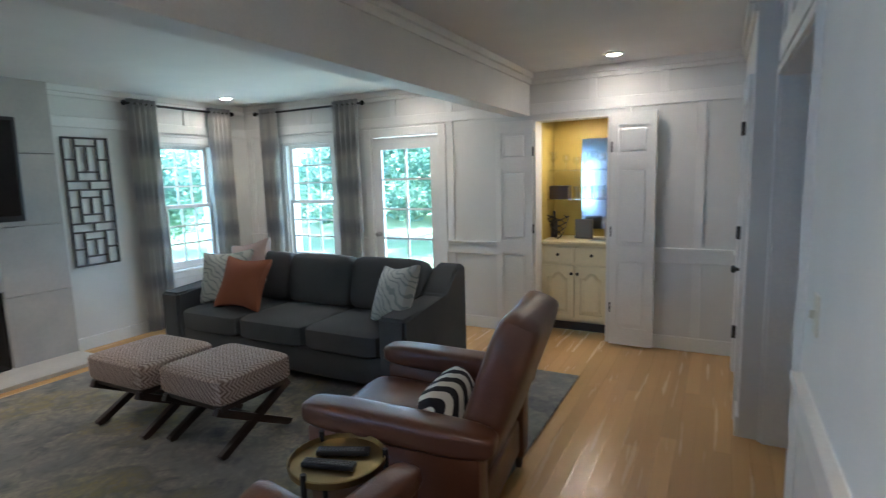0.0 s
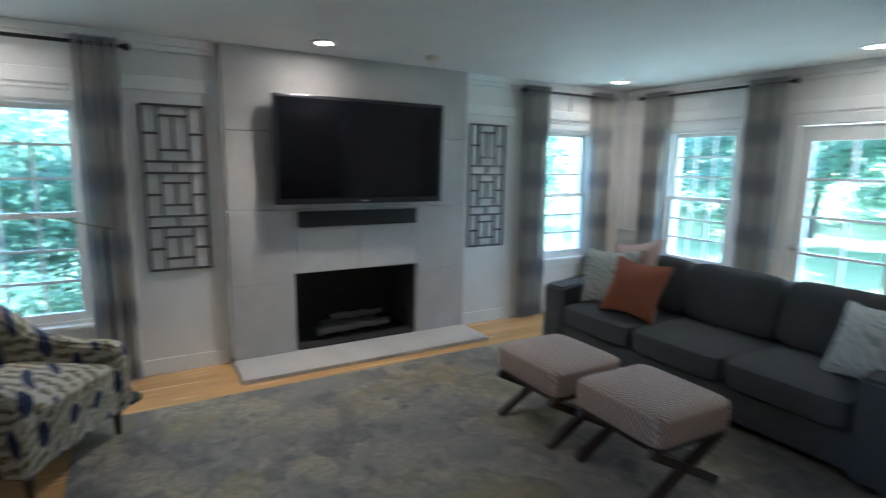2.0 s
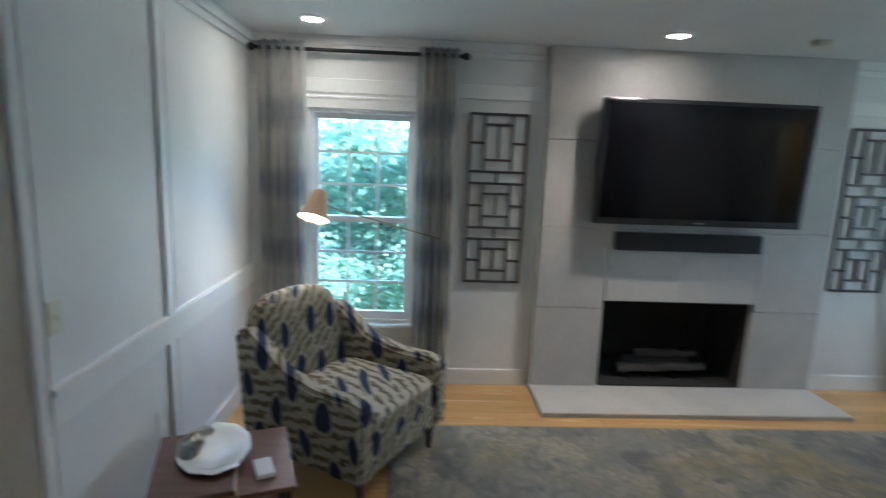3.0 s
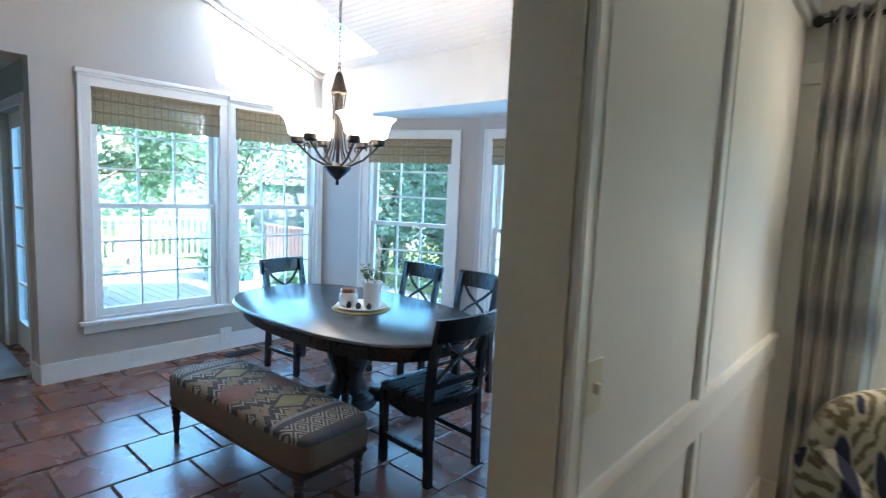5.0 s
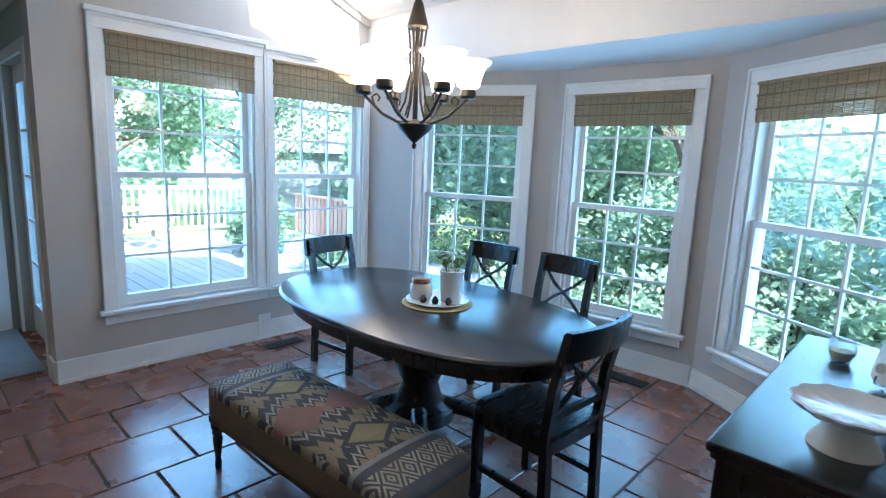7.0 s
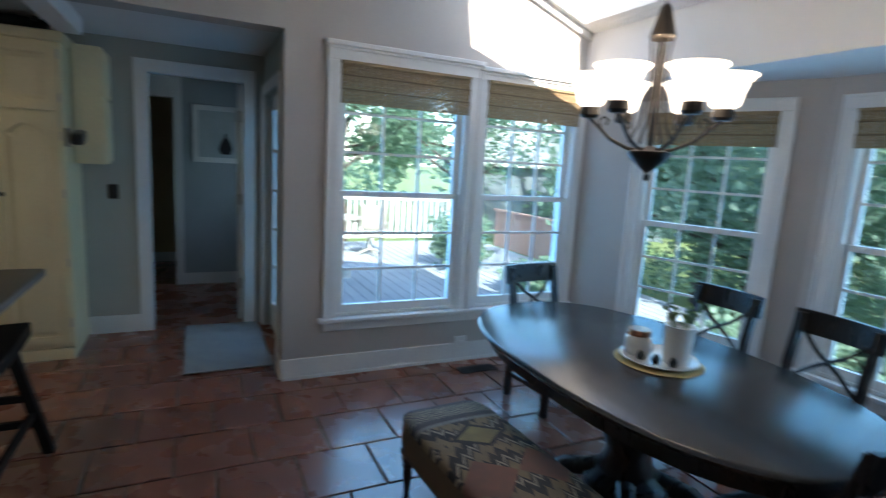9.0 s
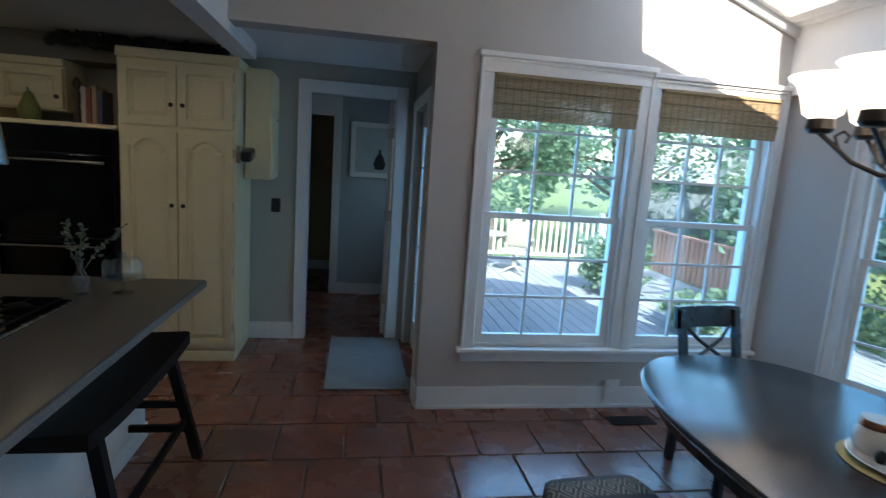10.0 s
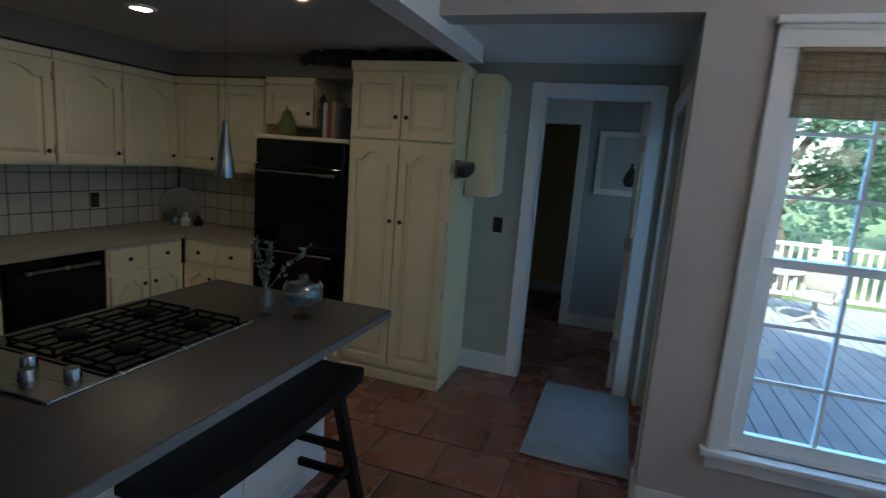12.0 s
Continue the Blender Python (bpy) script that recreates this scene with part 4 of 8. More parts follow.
mir = thing("bar_mirror", "mirror on the back wall of the bar niche", "mirror", Matrix.Translation((0.42, YN + 0.745, 1.0)))
box_part("mirror_glass", MIRROR, mir, -0.17, 0.25, -0.012, -0.002, 0.0, 0.95)
for z in (1.32, 1.62):
    sh = thing("glass_shelf", "clear glass bar shelf", "shelf", Matrix.Translation((0.31, YN + 0.60, z)), group="bar shelves")
    box_part("shelf_board", GLASSWARE, sh, -0.36, 0.36, -0.12, 0.13, 0, 0.008)


def stemware(x, y, z, h, r, label, wine=True):
    g = thing("drinking_glass", label, "glass", Matrix.Translation((x, y, z)), group="glasses in the bar")
    bm = bmesh.new()
    prof = [(r * 0.8, 0), (r * 0.8, 0.004), (0.005, 0.01), (0.005, h * 0.45), (r, h * 0.65), (r * 0.85, h), (r * 0.8, h)] if wine else [(r * 0.8, 0), (r, h), (r * 0.95, h), (r * 0.76, 0.01)]
    lathe(bm, prof, n=14)
    part("bowl", bm, GLASSWARE, g, smooth=True)


for i in range(6):
    stemware(-0.02 + i * 0.125, YN + 0.58 + 0.05 * (i % 2), 1.63, 0.19 - 0.03 * (i % 3), 0.042, "clear stemmed glass on the bar shelf")
    if i > 1:
        stemware(-0.02 + i * 0.125, YN + 0.58 + 0.05 * (i % 2), 1.33, 0.13, 0.036, "clear tumbler on the bar shelf", False)
bxn = thing("wooden_box", "dark wooden box on the bar shelf", "box", Matrix.Translation((0.07, YN + 0.55, 1.33)))
box_part("body", DARKW, bxn, -0.1, 0.1, -0.08, 0.08, 0, 0.14, 0.006)
wr = thing("wine_rack", "black scrolled iron wine rack on the counter", "wine rack", Matrix.Translation((0.08, YN + 0.42, 0.92)))
for i in range(4):
    bm = bmesh.new()
    a0 = i * 1.57
    tube(bm, [(0.02 * math.cos(a0), 0.02 * math.sin(a0), 0.0)] + [((0.03 + 0.012 * k) * math.cos(a0 + k * 0.75), (0.03 + 0.008 * k) * math.sin(a0 + k * 0.75), 0.03 * k) for k in range(1, 9)], 0.006, 6)
    part("scroll", bm, BLACKM, wr, smooth=True)
for x, h, mt, lb in ((0.0, 0.28, PLASTIC, "dark wine bottle on the bar counter"), (0.60, 0.33, PLASTIC, "tall dark bottle beside the sink")):
    bo = thing("bottle", lb, "bottle", Matrix.Translation((x, YN + 0.56, 0.92)))
    bm = bmesh.new()
    lathe(bm, [(0.0, 0), (0.036, 0), (0.037, h * 0.6), (0.014, h * 0.75), (0.013, h), (0.0, h)], n=16)
    part("body", bm, mt, bo, smooth=True)
bk = thing("small_sign", "dark box sign leaning on the bar counter", "sign", Matrix.Translation((0.33, YN + 0.5, 0.92)))
box_part("body", M("dark_slate", (0.07, 0.075, 0.09), 0.6), bk, -0.09, 0.09, -0.02, 0.02, 0, 0.2, 0.004)

# fireplace of large limestone slabs
CX = -3.83
fp = thing("fireplace", "pale limestone slab fireplace with dark firebox", "fireplace", Matrix.Translation((XW, 3.43, 0)))
FY0, FY1, FZ0, FZ1 = 2.84, 4.01, 0.035, 0.72


def slabs(y0, y1, z0, z1):
    bm = bmesh.new()
    bx(bm, 0.0, CX - XW, y0 - 3.43 + 0.002, y1 - 3.43 - 0.002, z0 + 0.002, z1 - 0.002, 0.0025, 1)
    part("stone_slab", bm, STONE, fp)


slabs(2.32, FY0, 0.035, 0.66)
slabs(FY1, 4.54, 0.035, 0.66)
slabs(2.32, FY0, 0.66, 1.27)
slabs(FY0, 3.42, 0.72, 1.27)
slabs(3.42, FY1, 0.72, 1.27)
slabs(FY1, 4.54, 0.66, 1.27)
slabs(2.32, 3.05, 1.27, 1.9)
slabs(3.05, 3.78, 1.27, 1.9)
slabs(3.78, 4.54, 1.27, 1.9)
slabs(2.32, 3.42, 1.9, CZ)
slabs(3.42, 4.54, 1.9, CZ)
bm = bmesh.new()
bx(bm, 0.0, 0.54, 2.31 - 3.43, 4.55 - 3.43, 0.0, 0.035, 0.005)
part("hearth", bm, STONE, fp, "raised limestone hearth slab")
for q in ((-0.5, 0.04, FY0 - 3.43, FY0 - 3.41, FZ0, FZ1), (-0.5, 0.04, FY1 - 3.45, FY1 - 3.43, FZ0, FZ1), (-0.5, 0.04, FY0 - 3.41, FY1 - 3.45, FZ1 - 0.02, FZ1),
          (-0.5, 0.08, FY0 - 3.41, FY1 - 3.45, FZ0 + 0.001, FZ0 + 0.012), (-0.54, -0.5, FY0 - 3.43, FY1 - 3.43, FZ0, FZ1)):
    box_part("firebox_panel", SOOT, fp, *q, label="black sooty firebox lining")
gr = thing("log_set", "grey gas logs on a black grate", "fire logs", Matrix.Translation((-4.08, 3.43, 0.048)))
for i in range(4):
    bm = bmesh.new()
    bx(bm, -0.12, 0.12, -0.3 + i * 0.19, -0.285 + i * 0.19, 0.0, 0.02)
    part("grate_bar", bm, BLACKM, gr)
for y0, y1, x, z, r in ((-0.36, 0.1, 0.06, 0.07, 0.045), (-0.05, 0.34, 0.07, 0.08, 0.04), (-0.28, 0.26, -0.05, 0.09, 0.05), (-0.2, 0.15, 0.0, 0.17, 0.036), (0.02, 0.3, 0.01, 0.17, 0.03)):
    bm = bmesh.new()
    tube(bm, [(x, y0, z), (x + 0.02, (2 * y0 + y1) / 3, z + 0.02), (x - 0.01, (y0 + 2 * y1) / 3, z), (x + 0.02, y1, z + 0.025)], r, 9, r * 0.8)
    part("log", bm, LIMEWOOD, gr, smooth=True)

tv = thing("television", "large black flat screen television mounted over the fireplace", "television", Matrix.Translation((CX + 0.06, 3.43, 1.32)) @ Matrix.Rotation(radians(2), 4, 'Y'))
bm = bmesh.new()
bx(bm, 0.0, 0.06, -0.765, 0.765, 0, 0.875, 0.012)
part("housing", bm, PLASTIC, tv)
box_part("screen", SCREEN, tv, 0.058, 0.063, -0.73, 0.73, 0.05, 0.845)
box_part("badge", SILVER, tv, 0.061, 0.0645, -0.03, 0.03, 0.02, 0.03)
box_part("wall_bracket", BLACKM, tv, -0.07, 0.0, -0.2, 0.2, 0.25, 0.6)
sb = thing("soundbar", "black soundbar under the television", "soundbar", Matrix.Translation((CX, 3.42, 1.12)))
box_part("body", PLASTIC, sb, 0.0, 0.07, -0.55, 0.55, 0.0, 0.135, 0.014)


def lattice(m, label):
    """Wall panel of dark metal bars in a basket pattern, 0.42 x 1.25."""
    o = thing("wall_lattice", label, "wall decor", m, group="lattice panels")
    t, w, h = 0.018, 0.43, 1.25

    def bar(x0, x1, z0, z1):
        box_part("bar", PEWTER, o, 0.0, 0.02, x0, x1, z0, z1, 0.003)
    bar(-w / 2, -w / 2 + t, 0, h)
    bar(w / 2 - t, w / 2, 0, h)
    bar(-w / 2 + t, w / 2 - t, 0, t)
    bar(-w / 2 + t, w / 2 - t, h - t, h)
    blk = (h - t) / 3
    for k in range(3):
        z = k * blk
        a = w / 2 - 0.105
        if k:
            bar(-w / 2 + t, w / 2 - t, z, z + t)
            bar(-w / 2 + t, w / 2 - t, z - 0.085, z - 0.085 + t)
            bar(-t / 2, t / 2, z - 0.085 + t, z)
        top = z + blk - (0.085 if k < 2 else 0)
        bar(-a, -a + t, z + t, top)
        bar(a - t, a, z + t, top)
        zl, zh = z + 0.085, top - 0.075
        bar(-a + t, a - t, zl, zl + t)
        bar(-a + t, a - t, zh, zh + t)
        bar(-t / 2, t / 2, zl + t, zh)
        zm = (z + top) / 2
        bar(-w / 2 + t, -a, zm, zm + t)
        bar(a, w / 2 - t, zm, zm + t)


lattice(Matrix.Translation((XW + 0.004, 4.85, 0.82)), "dark metal lattice wall panel near the corner window")
lattice(Matrix.Translation((XW + 0.004, 1.985, 0.82)), "dark metal lattice wall panel beside the fireplace")


# curtains on rods
def curtain(m, w, h, label, folds=5):
    c = thing("curtain", label, "curtain", m, group="grey plaid curtains")
    bm = bmesh.new()
    nx, nz = folds * 10, 14
    grid = []
    for j in range(nz + 1):
        z = h * j / nz
        row = []
        for i in range(nx + 1):
            u = i / nx
            spread = 1.0 + 0.10 * math.sin(j * 0.45) * (1 - j / nz) * (u - 0.5)
            y = 0.038 * math.sin(u * folds * 2 * math.pi) + 0.012 * math.sin(u * 17 + j * 0.3) * (1 - j / nz)
            row.append(bm.verts.new(((u - 0.5) * w * spread, y, z)))
        grid.append(row)
    for j in range(nz):
        for i in range(nx):
            bm.faces.new((grid[j][i], grid[j][i + 1], grid[j + 1][i + 1], grid[j + 1][i]))
    geo = bmesh.ops.solidify(bm, geom=bm.faces[:], thickness=0.004)
    cloth = part("cloth", bm, CURTAIN, c, smooth=True)
    for i in range(folds):
        bm = bmesh.new()
        tube(bm, [((i + 0.5) / folds * w - w / 2 + 0.02 * math.cos(a), 0.024 * math.sin(a), h - 0.045 + 0.028 * math.cos(a)) for a in (k * 2 * math.pi / 10 for k in range(11))], 0.004, 5)
        part("grommet", bm, NICKEL, c)


def rod(p0, p1):
    r = thing("curtain_rod", "black curtain rod with ball finials", "curtain rod", Matrix.Translation(p0), group="curtain rods")
    d = Vector(p1) - Vector(p0)
    bm = bmesh.new()
    tube(bm, [(0, 0, 0), d], 0.013, 10)
    part("pole", bm, BLACKM, r, smooth=True)
    for e in (Vector((0, 0, 0)), d):
        bm = bmesh.new()
        bmesh.ops.create_uvsphere(bm, u_segments=10, v_segments=8, radius=0.027, matrix=Matrix.Translation(e))
        part("finial", bm, BLACKM, r, smooth=True)


ROT_W = Matrix.Rotation(radians(90), 4, 'Z')
RZ = 2.43
rod((XW + 0.10, 0.26, RZ), (XW + 0.10, 1.72, RZ))
rod((XW + 0.10, 5.22, RZ), (XW + 0.10, 6.56, RZ))
rod((-3.62, YN - 0.10, RZ), (-1.98, YN - 0.10, RZ))
for y0, y1, lb in ((0.30, 0.62, "grey plaid curtain panel in the room corner"), (1.39, 1.67, "grey plaid curtain panel beside the lattice"), (5.25, 5.56, "grey plaid curtain panel beside the sofa"), (6.22, 6.52, "grey plaid curtain panel in the north corner")):
    curtain(Matrix.Translation((XW + 0.10, (y0 + y1) / 2, 0.02)) @ ROT_W, y1 - y0, 2.46, lb)
for x0, x1, lb in ((-3.56, -3.26, "grey plaid curtain panel behind the sofa"), (-2.40, -2.04, "grey plaid curtain panel beside the garden door")):
    curtain(Matrix.Translation(((x0 + x1) / 2, YN - 0.10, 0.02)), x1 - x0, 2.46, lb)

# rug
rug = thing("rug", "large distressed grey and olive area rug", "rug", Matrix.Translation((-1.27, 3.55, 0.0)))
bm = bmesh.new()
bx(bm, -1.96, 1.91, -2.25, 2.31, 0.002, 0.014, 0.004)
part("carpet", bm, RUG, rug)


# sofa
def sofa():
    s = thing("sofa", "charcoal fabric three-seat sofa with loose cushions", "sofa", Matrix.Translation((-1.63, 5.33, 0.014)))
    w = 2.62
    bm = bmesh.new()
    bx(bm, -w / 2 + 0.2, w / 2 - 0.2, -0.46, 0.42, 0.06, 0.29, 0.03, 3)
    part("base", bm, SOFA, s, smooth=True)
    for sx in (-1, 1):
        bm = bmesh.new()
        x = sx * (w / 2 - 0.11)
        pr = [(-0.50, 0.05), (-0.50, 0.61), (0.15, 0.64), (0.34, 0.84), (0.47, 0.86), (0.50, 0.82), (0.50, 0.05)]
        a = [bm.verts.new((x - 0.115, y, z)) for y, z in pr]
        c = [bm.verts.new((x + 0.115, y, z)) for y, z in pr]
        bm.faces.new(a)
        bm.faces.new(c[::-1])
        for i in range(len(pr)):
            bm.faces.new((a[i], a[(i + 1) % 7], c[(i + 1) % 7], c[i]))
        bmesh.ops.bevel(bm, geom=bm.edges[:], offset=0.022, segments=3, affect='EDGES')
        part("arm", bm, SOFA, s, smooth=True)
    bm = bmesh.new()
    bx(bm, -w / 2 + 0.22, w / 2 - 0.22, 0.32, 0.50, 0.06, 0.80, 0.04, 3)
    part("back", bm, SOFA, s, smooth=True)
    cw = (w - 0.46) / 3
    for i in range(3):
        x = -w / 2 + 0.23 + (i + 0.5) * cw
        bm = bmesh.new()
        puff(bm, cw - 0.006, 0.86, 0.19, 9, 0.16, m=Matrix.Translation((x, -0.08, 0.375)))
        part("seat_cushion", bm, SOFA, s, smooth=True)
        bm = bmesh.new()
        puff(bm, cw - 0.008, 0.46, 0.24, 7, 0.25, m=Matrix.Translation((x, 0.24, 0.675)) @ Matrix.Rotation(radians(76), 4, 'X'))
        part("back_cushion", bm, SOFA, s, smooth=True)
    for x in (-1, 1):
        for y in (-0.4, 0.4):
            box_part("leg", DARKW, s, x * 1.2 - 0.03, x * 1.2 + 0.03, y - 0.03, y + 0.03, 0, 0.07)


sofa()


def cushion(m, size, mat, label, th=0.16):
    c = thing("throw_pillow", label, "pillow", m, group="throw pillows")
    bm = bmesh.new()
    puff(bm, size, size, th, 16, 0.45, 0.85, n=10, ears=0.2)
    part("cover", bm, mat, c, smooth=True)


def lean(x, y, z, tilt, turn, roll=0):
    return Matrix.Translation((x, y, z)) @ Matrix.Rotation(radians(turn), 4, 'Z') @ Matrix.Rotation(radians(tilt), 4, 'X') @ Matrix.Rotation(radians(roll), 4, 'Z')


cushion(lean(-2.56, 5.24, 0.71, 66, 16, 4), 0.54, WAVY, "sage wavy-striped throw pillow against the sofa arm")
cushion(lean(-2.17, 5.10, 0.705, 64, 8, -3), 0.50, RUST, "rust velvet throw pillow on the sofa")
cushion(lean(-2.46, 5.47, 0.80, 72, 5, 12), 0.48, BLUSH, "blush knitted pillow tucked behind others")
cushion(lean(-0.63, 5.20, 0.70, 66, -28, 8), 0.50, WAVY, "sage wavy-striped throw pillow by the sofa arm")


# X-leg ottomans
def ottoman(m):
    o = thing("ottoman", "taupe herringbone stool on dark crossed legs", "ottoman", m, group="x-leg ottomans")
    bm = bmesh.new()
    puff(bm, 0.60, 0.56, 0.17, 10, 0.14, m=Matrix.Translation((0, 0, 0.40)))
    part("seat", bm, CHEVRON, o, smooth=True)
    bm = bmesh.new()
    bx(bm, -0.27, 0.27, -0.25, 0.25, 0.285, 0.32, 0.005)
    part("seat_frame", bm, DARKW, o)
    for x in (-0.24, 0.24):
        for s in (-1, 1):
            bm = bmesh.new()
            L = math.hypot(0.54, 0.285)
            bx(bm, -0.02 + 0.003 * s, 0.02 + 0.003 * s, -L / 2, L / 2, -0.023, 0.023, 0.003, m=Matrix.Translation((x, 0, 0.148)) @ Matrix.Rotation(s * math.atan2(0.285, 0.54), 4, 'X'))
            part("leg", bm, DARKW, o)
    bm = bmesh.new()
    bx(bm, -0.22, 0.22, -0.016, 0.016, 0.132, 0.164)
    part("stretcher", bm, DARKW, o)
    return o


o1 = ottoman(Matrix.Translation((-1.82, 3.98, 0.014)))
copy_thing(o1, Matrix.Translation((-1.15, 4.03, 0.014)) @ Matrix.Rotation(radians(-2), 4, 'Z'))


# leather recliners
def leather_chair(m, label):
    c = thing("leather_chair", label, "armchair", m, group="brown leather chairs")
    # faces -x
    bm = bmesh.new()
    bx(bm, -0.40, 0.36, -0.34, 0.34, 0.10, 0.30, 0.03, 3)
    part("base", bm, LEATHER, c, smooth=True)
    for y in (-0.40, 0.40):
        bm = bmesh.new()
        bx(bm, -0.41, 0.38, y - 0.065, y + 0.065, 0.07, 0.53, 0.02, 2)
        part("arm", bm, LEATHER, c, smooth=True)
        bm = bmesh.new()
        puff(bm, 0.88, 0.165, 0.12, 5, 0.06, m=Matrix.Translation((-0.01, y, 0.555)) @ Matrix.Rotation(radians(3), 4, 'Y'))
        part("armrest", bm, LEATHER, c, smooth=True)
    bm = bmesh.new()
    puff(bm, 0.70, 0.65, 0.20, 8, 0.2, m=Matrix.Translation((-0.12, 0, 0.36)) @ Matrix.Rotation(radians(4), 4, 'Y'))
    part("seat_cushion", bm, LEATHER, c, smooth=True)
    bm = bmesh.new()
    puff(bm, 0.20, 0.66, 0.72, 6, 0.1, horns=0.16, m=Matrix.Translation((0.38, 0, 0.66)) @ Matrix.Rotation(radians(20), 4, 'Y'))
    part("backrest", bm, LEATHER, c, smooth=True)
    for x in (-0.36, 0.34):
        for y in (-0.38, 0.38):
            bm = bmesh.new()
            cyl(bm, x, y, 0, 0.08, 0.018, 0.026, 10)
            part("leg", bm, DARKW, c)
    return c


CHM = Matrix.Translation((0.36, 4.0, 0.014)) @ Matrix.Rotation(radians(7), 4, 'Z')
leather_chair(CHM, "brown leather armchair with a black and cream pillow")
leather_chair(Matrix.Translation((0.87, 3.03, 0.014)) @ Matrix.Rotation(radians(-98), 4, 'Z') @ Matrix.Diagonal((0.8, 0.84, 0.84, 1)), "brown leather armchair near the hallway wall")
lp = thing("lumbar_pillow", "black and cream tribal print pillow on the leather chair", "pillow", CHM @ Matrix.Translation((0.13, -0.10, 0.545)) @ Matrix.Rotation(radians(62), 4, 'Y'))
bm = bmesh.new()
puff(bm, 0.24, 0.46, 0.15, 5, 0.3, 0.4)
part("cover", bm, ZEBRA, lp, smooth=True)

tt = thing("tray_table", "round brass tray table on dark metal legs", "side table", Matrix.Translation((0.31, 3.33, 0.0)))
bm = bmesh.new()
lathe(bm, [(0.0, 0.52), (0.185, 0.52), (0.188, 0.545), (0.182, 0.548), (0.178, 0.528), (0.0, 0.528)], n=36)
part("tray", bm, BRASS, tt, "aged brass tray", True)
for a in (0.5, 2.6, 4.7):
    bm = bmesh.new()
    tube(bm, [(0.19 * math.cos(a), 0.19 * math.sin(a), 0.0), (0.185 * math.cos(a), 0.185 * math.sin(a), 0.57)], 0.011, 8)
    part("leg", bm, BLACKM, tt)
bm = bmesh.new()
tube(bm, [(0.19 * math.cos(a), 0.19 * math.sin(a), 0.2) for a in (k * math.pi / 12 for k in range(25))], 0.007, 6)
part("ring", bm, BLACKM, tt)
for dx, dy, rz in ((0.0, -0.05, 6), (-0.01, 0.05, 14)):
    rm = thing("remote_control", "black remote control on the brass tray", "remote control", Matrix.Translation((0.31 + dx, 3.33 + dy, 0.529)) @ Matrix.Rotation(radians(rz + 10), 4, 'Z'))
    box_part("case", PLASTIC, rm, -0.105, 0.105, -0.024, 0.024, 0, 0.02, 0.005)
    bm = bmesh.new()
    for i in range(12):
        for j in range(3):
            bx(bm, -0.09 + i * 0.015, -0.081 + i * 0.015, -0.016 + j * 0.012, -0.009 + j * 0.012, 0.02, 0.0225)
    part("buttons", bm, M("grey_rubber", (0.12, 0.12, 0.13), 0.6), rm)


# patterned armchair in the corner
def ikat_chair():
    c = thing("armchair", "cream and navy ikat print armchair with curved arms", "armchair", Matrix.Translation((-2.87, 1.06, 0.014)) @ Matrix.Rotation(radians(58), 4, 'Z'))
    # faces +x
    bm = bmesh.new()
    bx(bm, -0.36, 0.38, -0.31, 0.31, 0.15, 0.32, 0.02, 2)
    part("base", bm, IKAT, c, smooth=True)
    for s in (-1, 1):
        bm = bmesh.new()
        pr = [(0.40, 0.15), (0.40, 0.545), (0.33, 0.575), (0.10, 0.575), (-0.12, 0.62), (-0.28, 0.74), (-0.40, 0.80), (-0.46, 0.76), (-0.40, 0.15)]
        y0, y1 = s * 0.30, s * 0.41
        a = [bm.verts.new((x, y0, z)) for x, z in pr]
        d = [bm.verts.new((x, y1, z)) for x, z in pr]
        bm.faces.new(a)
        bm.faces.new(d[::-1])
        k = len(pr)
        for i in range(k):
            bm.faces.new((a[i], a[(i + 1) % k], d[(i + 1) % k], d[i]))
        bmesh.ops.recalc_face_normals(bm, faces=bm.faces[:])
        bmesh.ops.bevel(bm, geom=bm.edges[:], offset=0.02, segments=3, affect='EDGES')
        part("arm", bm, IKAT, c, smooth=True)
    bm = bmesh.new()
    puff(bm, 0.68, 0.60, 0.17, 8, 0.2, m=Matrix.Translation((0.07, 0, 0.39)))
    part("seat_cushion", bm, IKAT, c, smooth=True)
    bm = bmesh.new()
    puff(bm, 0.16, 0.66, 0.72, 5, 0.1, m=Matrix.Translation((-0.37, 0, 0.55)) @ Matrix.Rotation(radians(-14), 4, 'Y'))
    part("backrest", bm, IKAT, c, smooth=True)
    for x in (-0.34, 0.34):
        for y in (-0.33, 0.33):
            bm = bmesh.new()
            cyl(bm, x, y, 0, 0.16, 0.017, 0.03, 8)
            part("leg", bm, DARKW, c)


ikat_chair()
st = thing("side_table", "red-brown wooden side table with lower shelf", "side table", Matrix.Translation((-2.04, 0.66, 0.0)) @ Matrix.Rotation(radians(18), 4, 'Z'))
bm = bmesh.new()
bx(bm, -0.24, 0.24, -0.26, 0.04, 0.475, 0.50, 0.004)
part("tabletop", bm, WALNUT, st)
box_part("drop_leaf", WALNUT, st, -0.24, 0.24, 0.05, 0.26, 0.455, 0.475, 0.004)
box_part("shelf", WALNUT, st, -0.22, 0.22, -0.22, 0.22, 0.15, 0.17, 0.003)
for x in (-0.22, 0.22):
    for y in (-0.23, 0.23):
        box_part("leg", BLACKM, st, x - 0.012, x + 0.012, y - 0.012, y + 0.012, 0, 0.455)
pl = thing("platter", "scalloped silver platter on the side table", "tray", Matrix.Translation((-2.09, 0.60, 0.501)) @ Matrix.Rotation(radians(20), 4, 'Z') @ Matrix.Diagonal((1.15, 0.8, 1, 1)))
bm = bmesh.new()
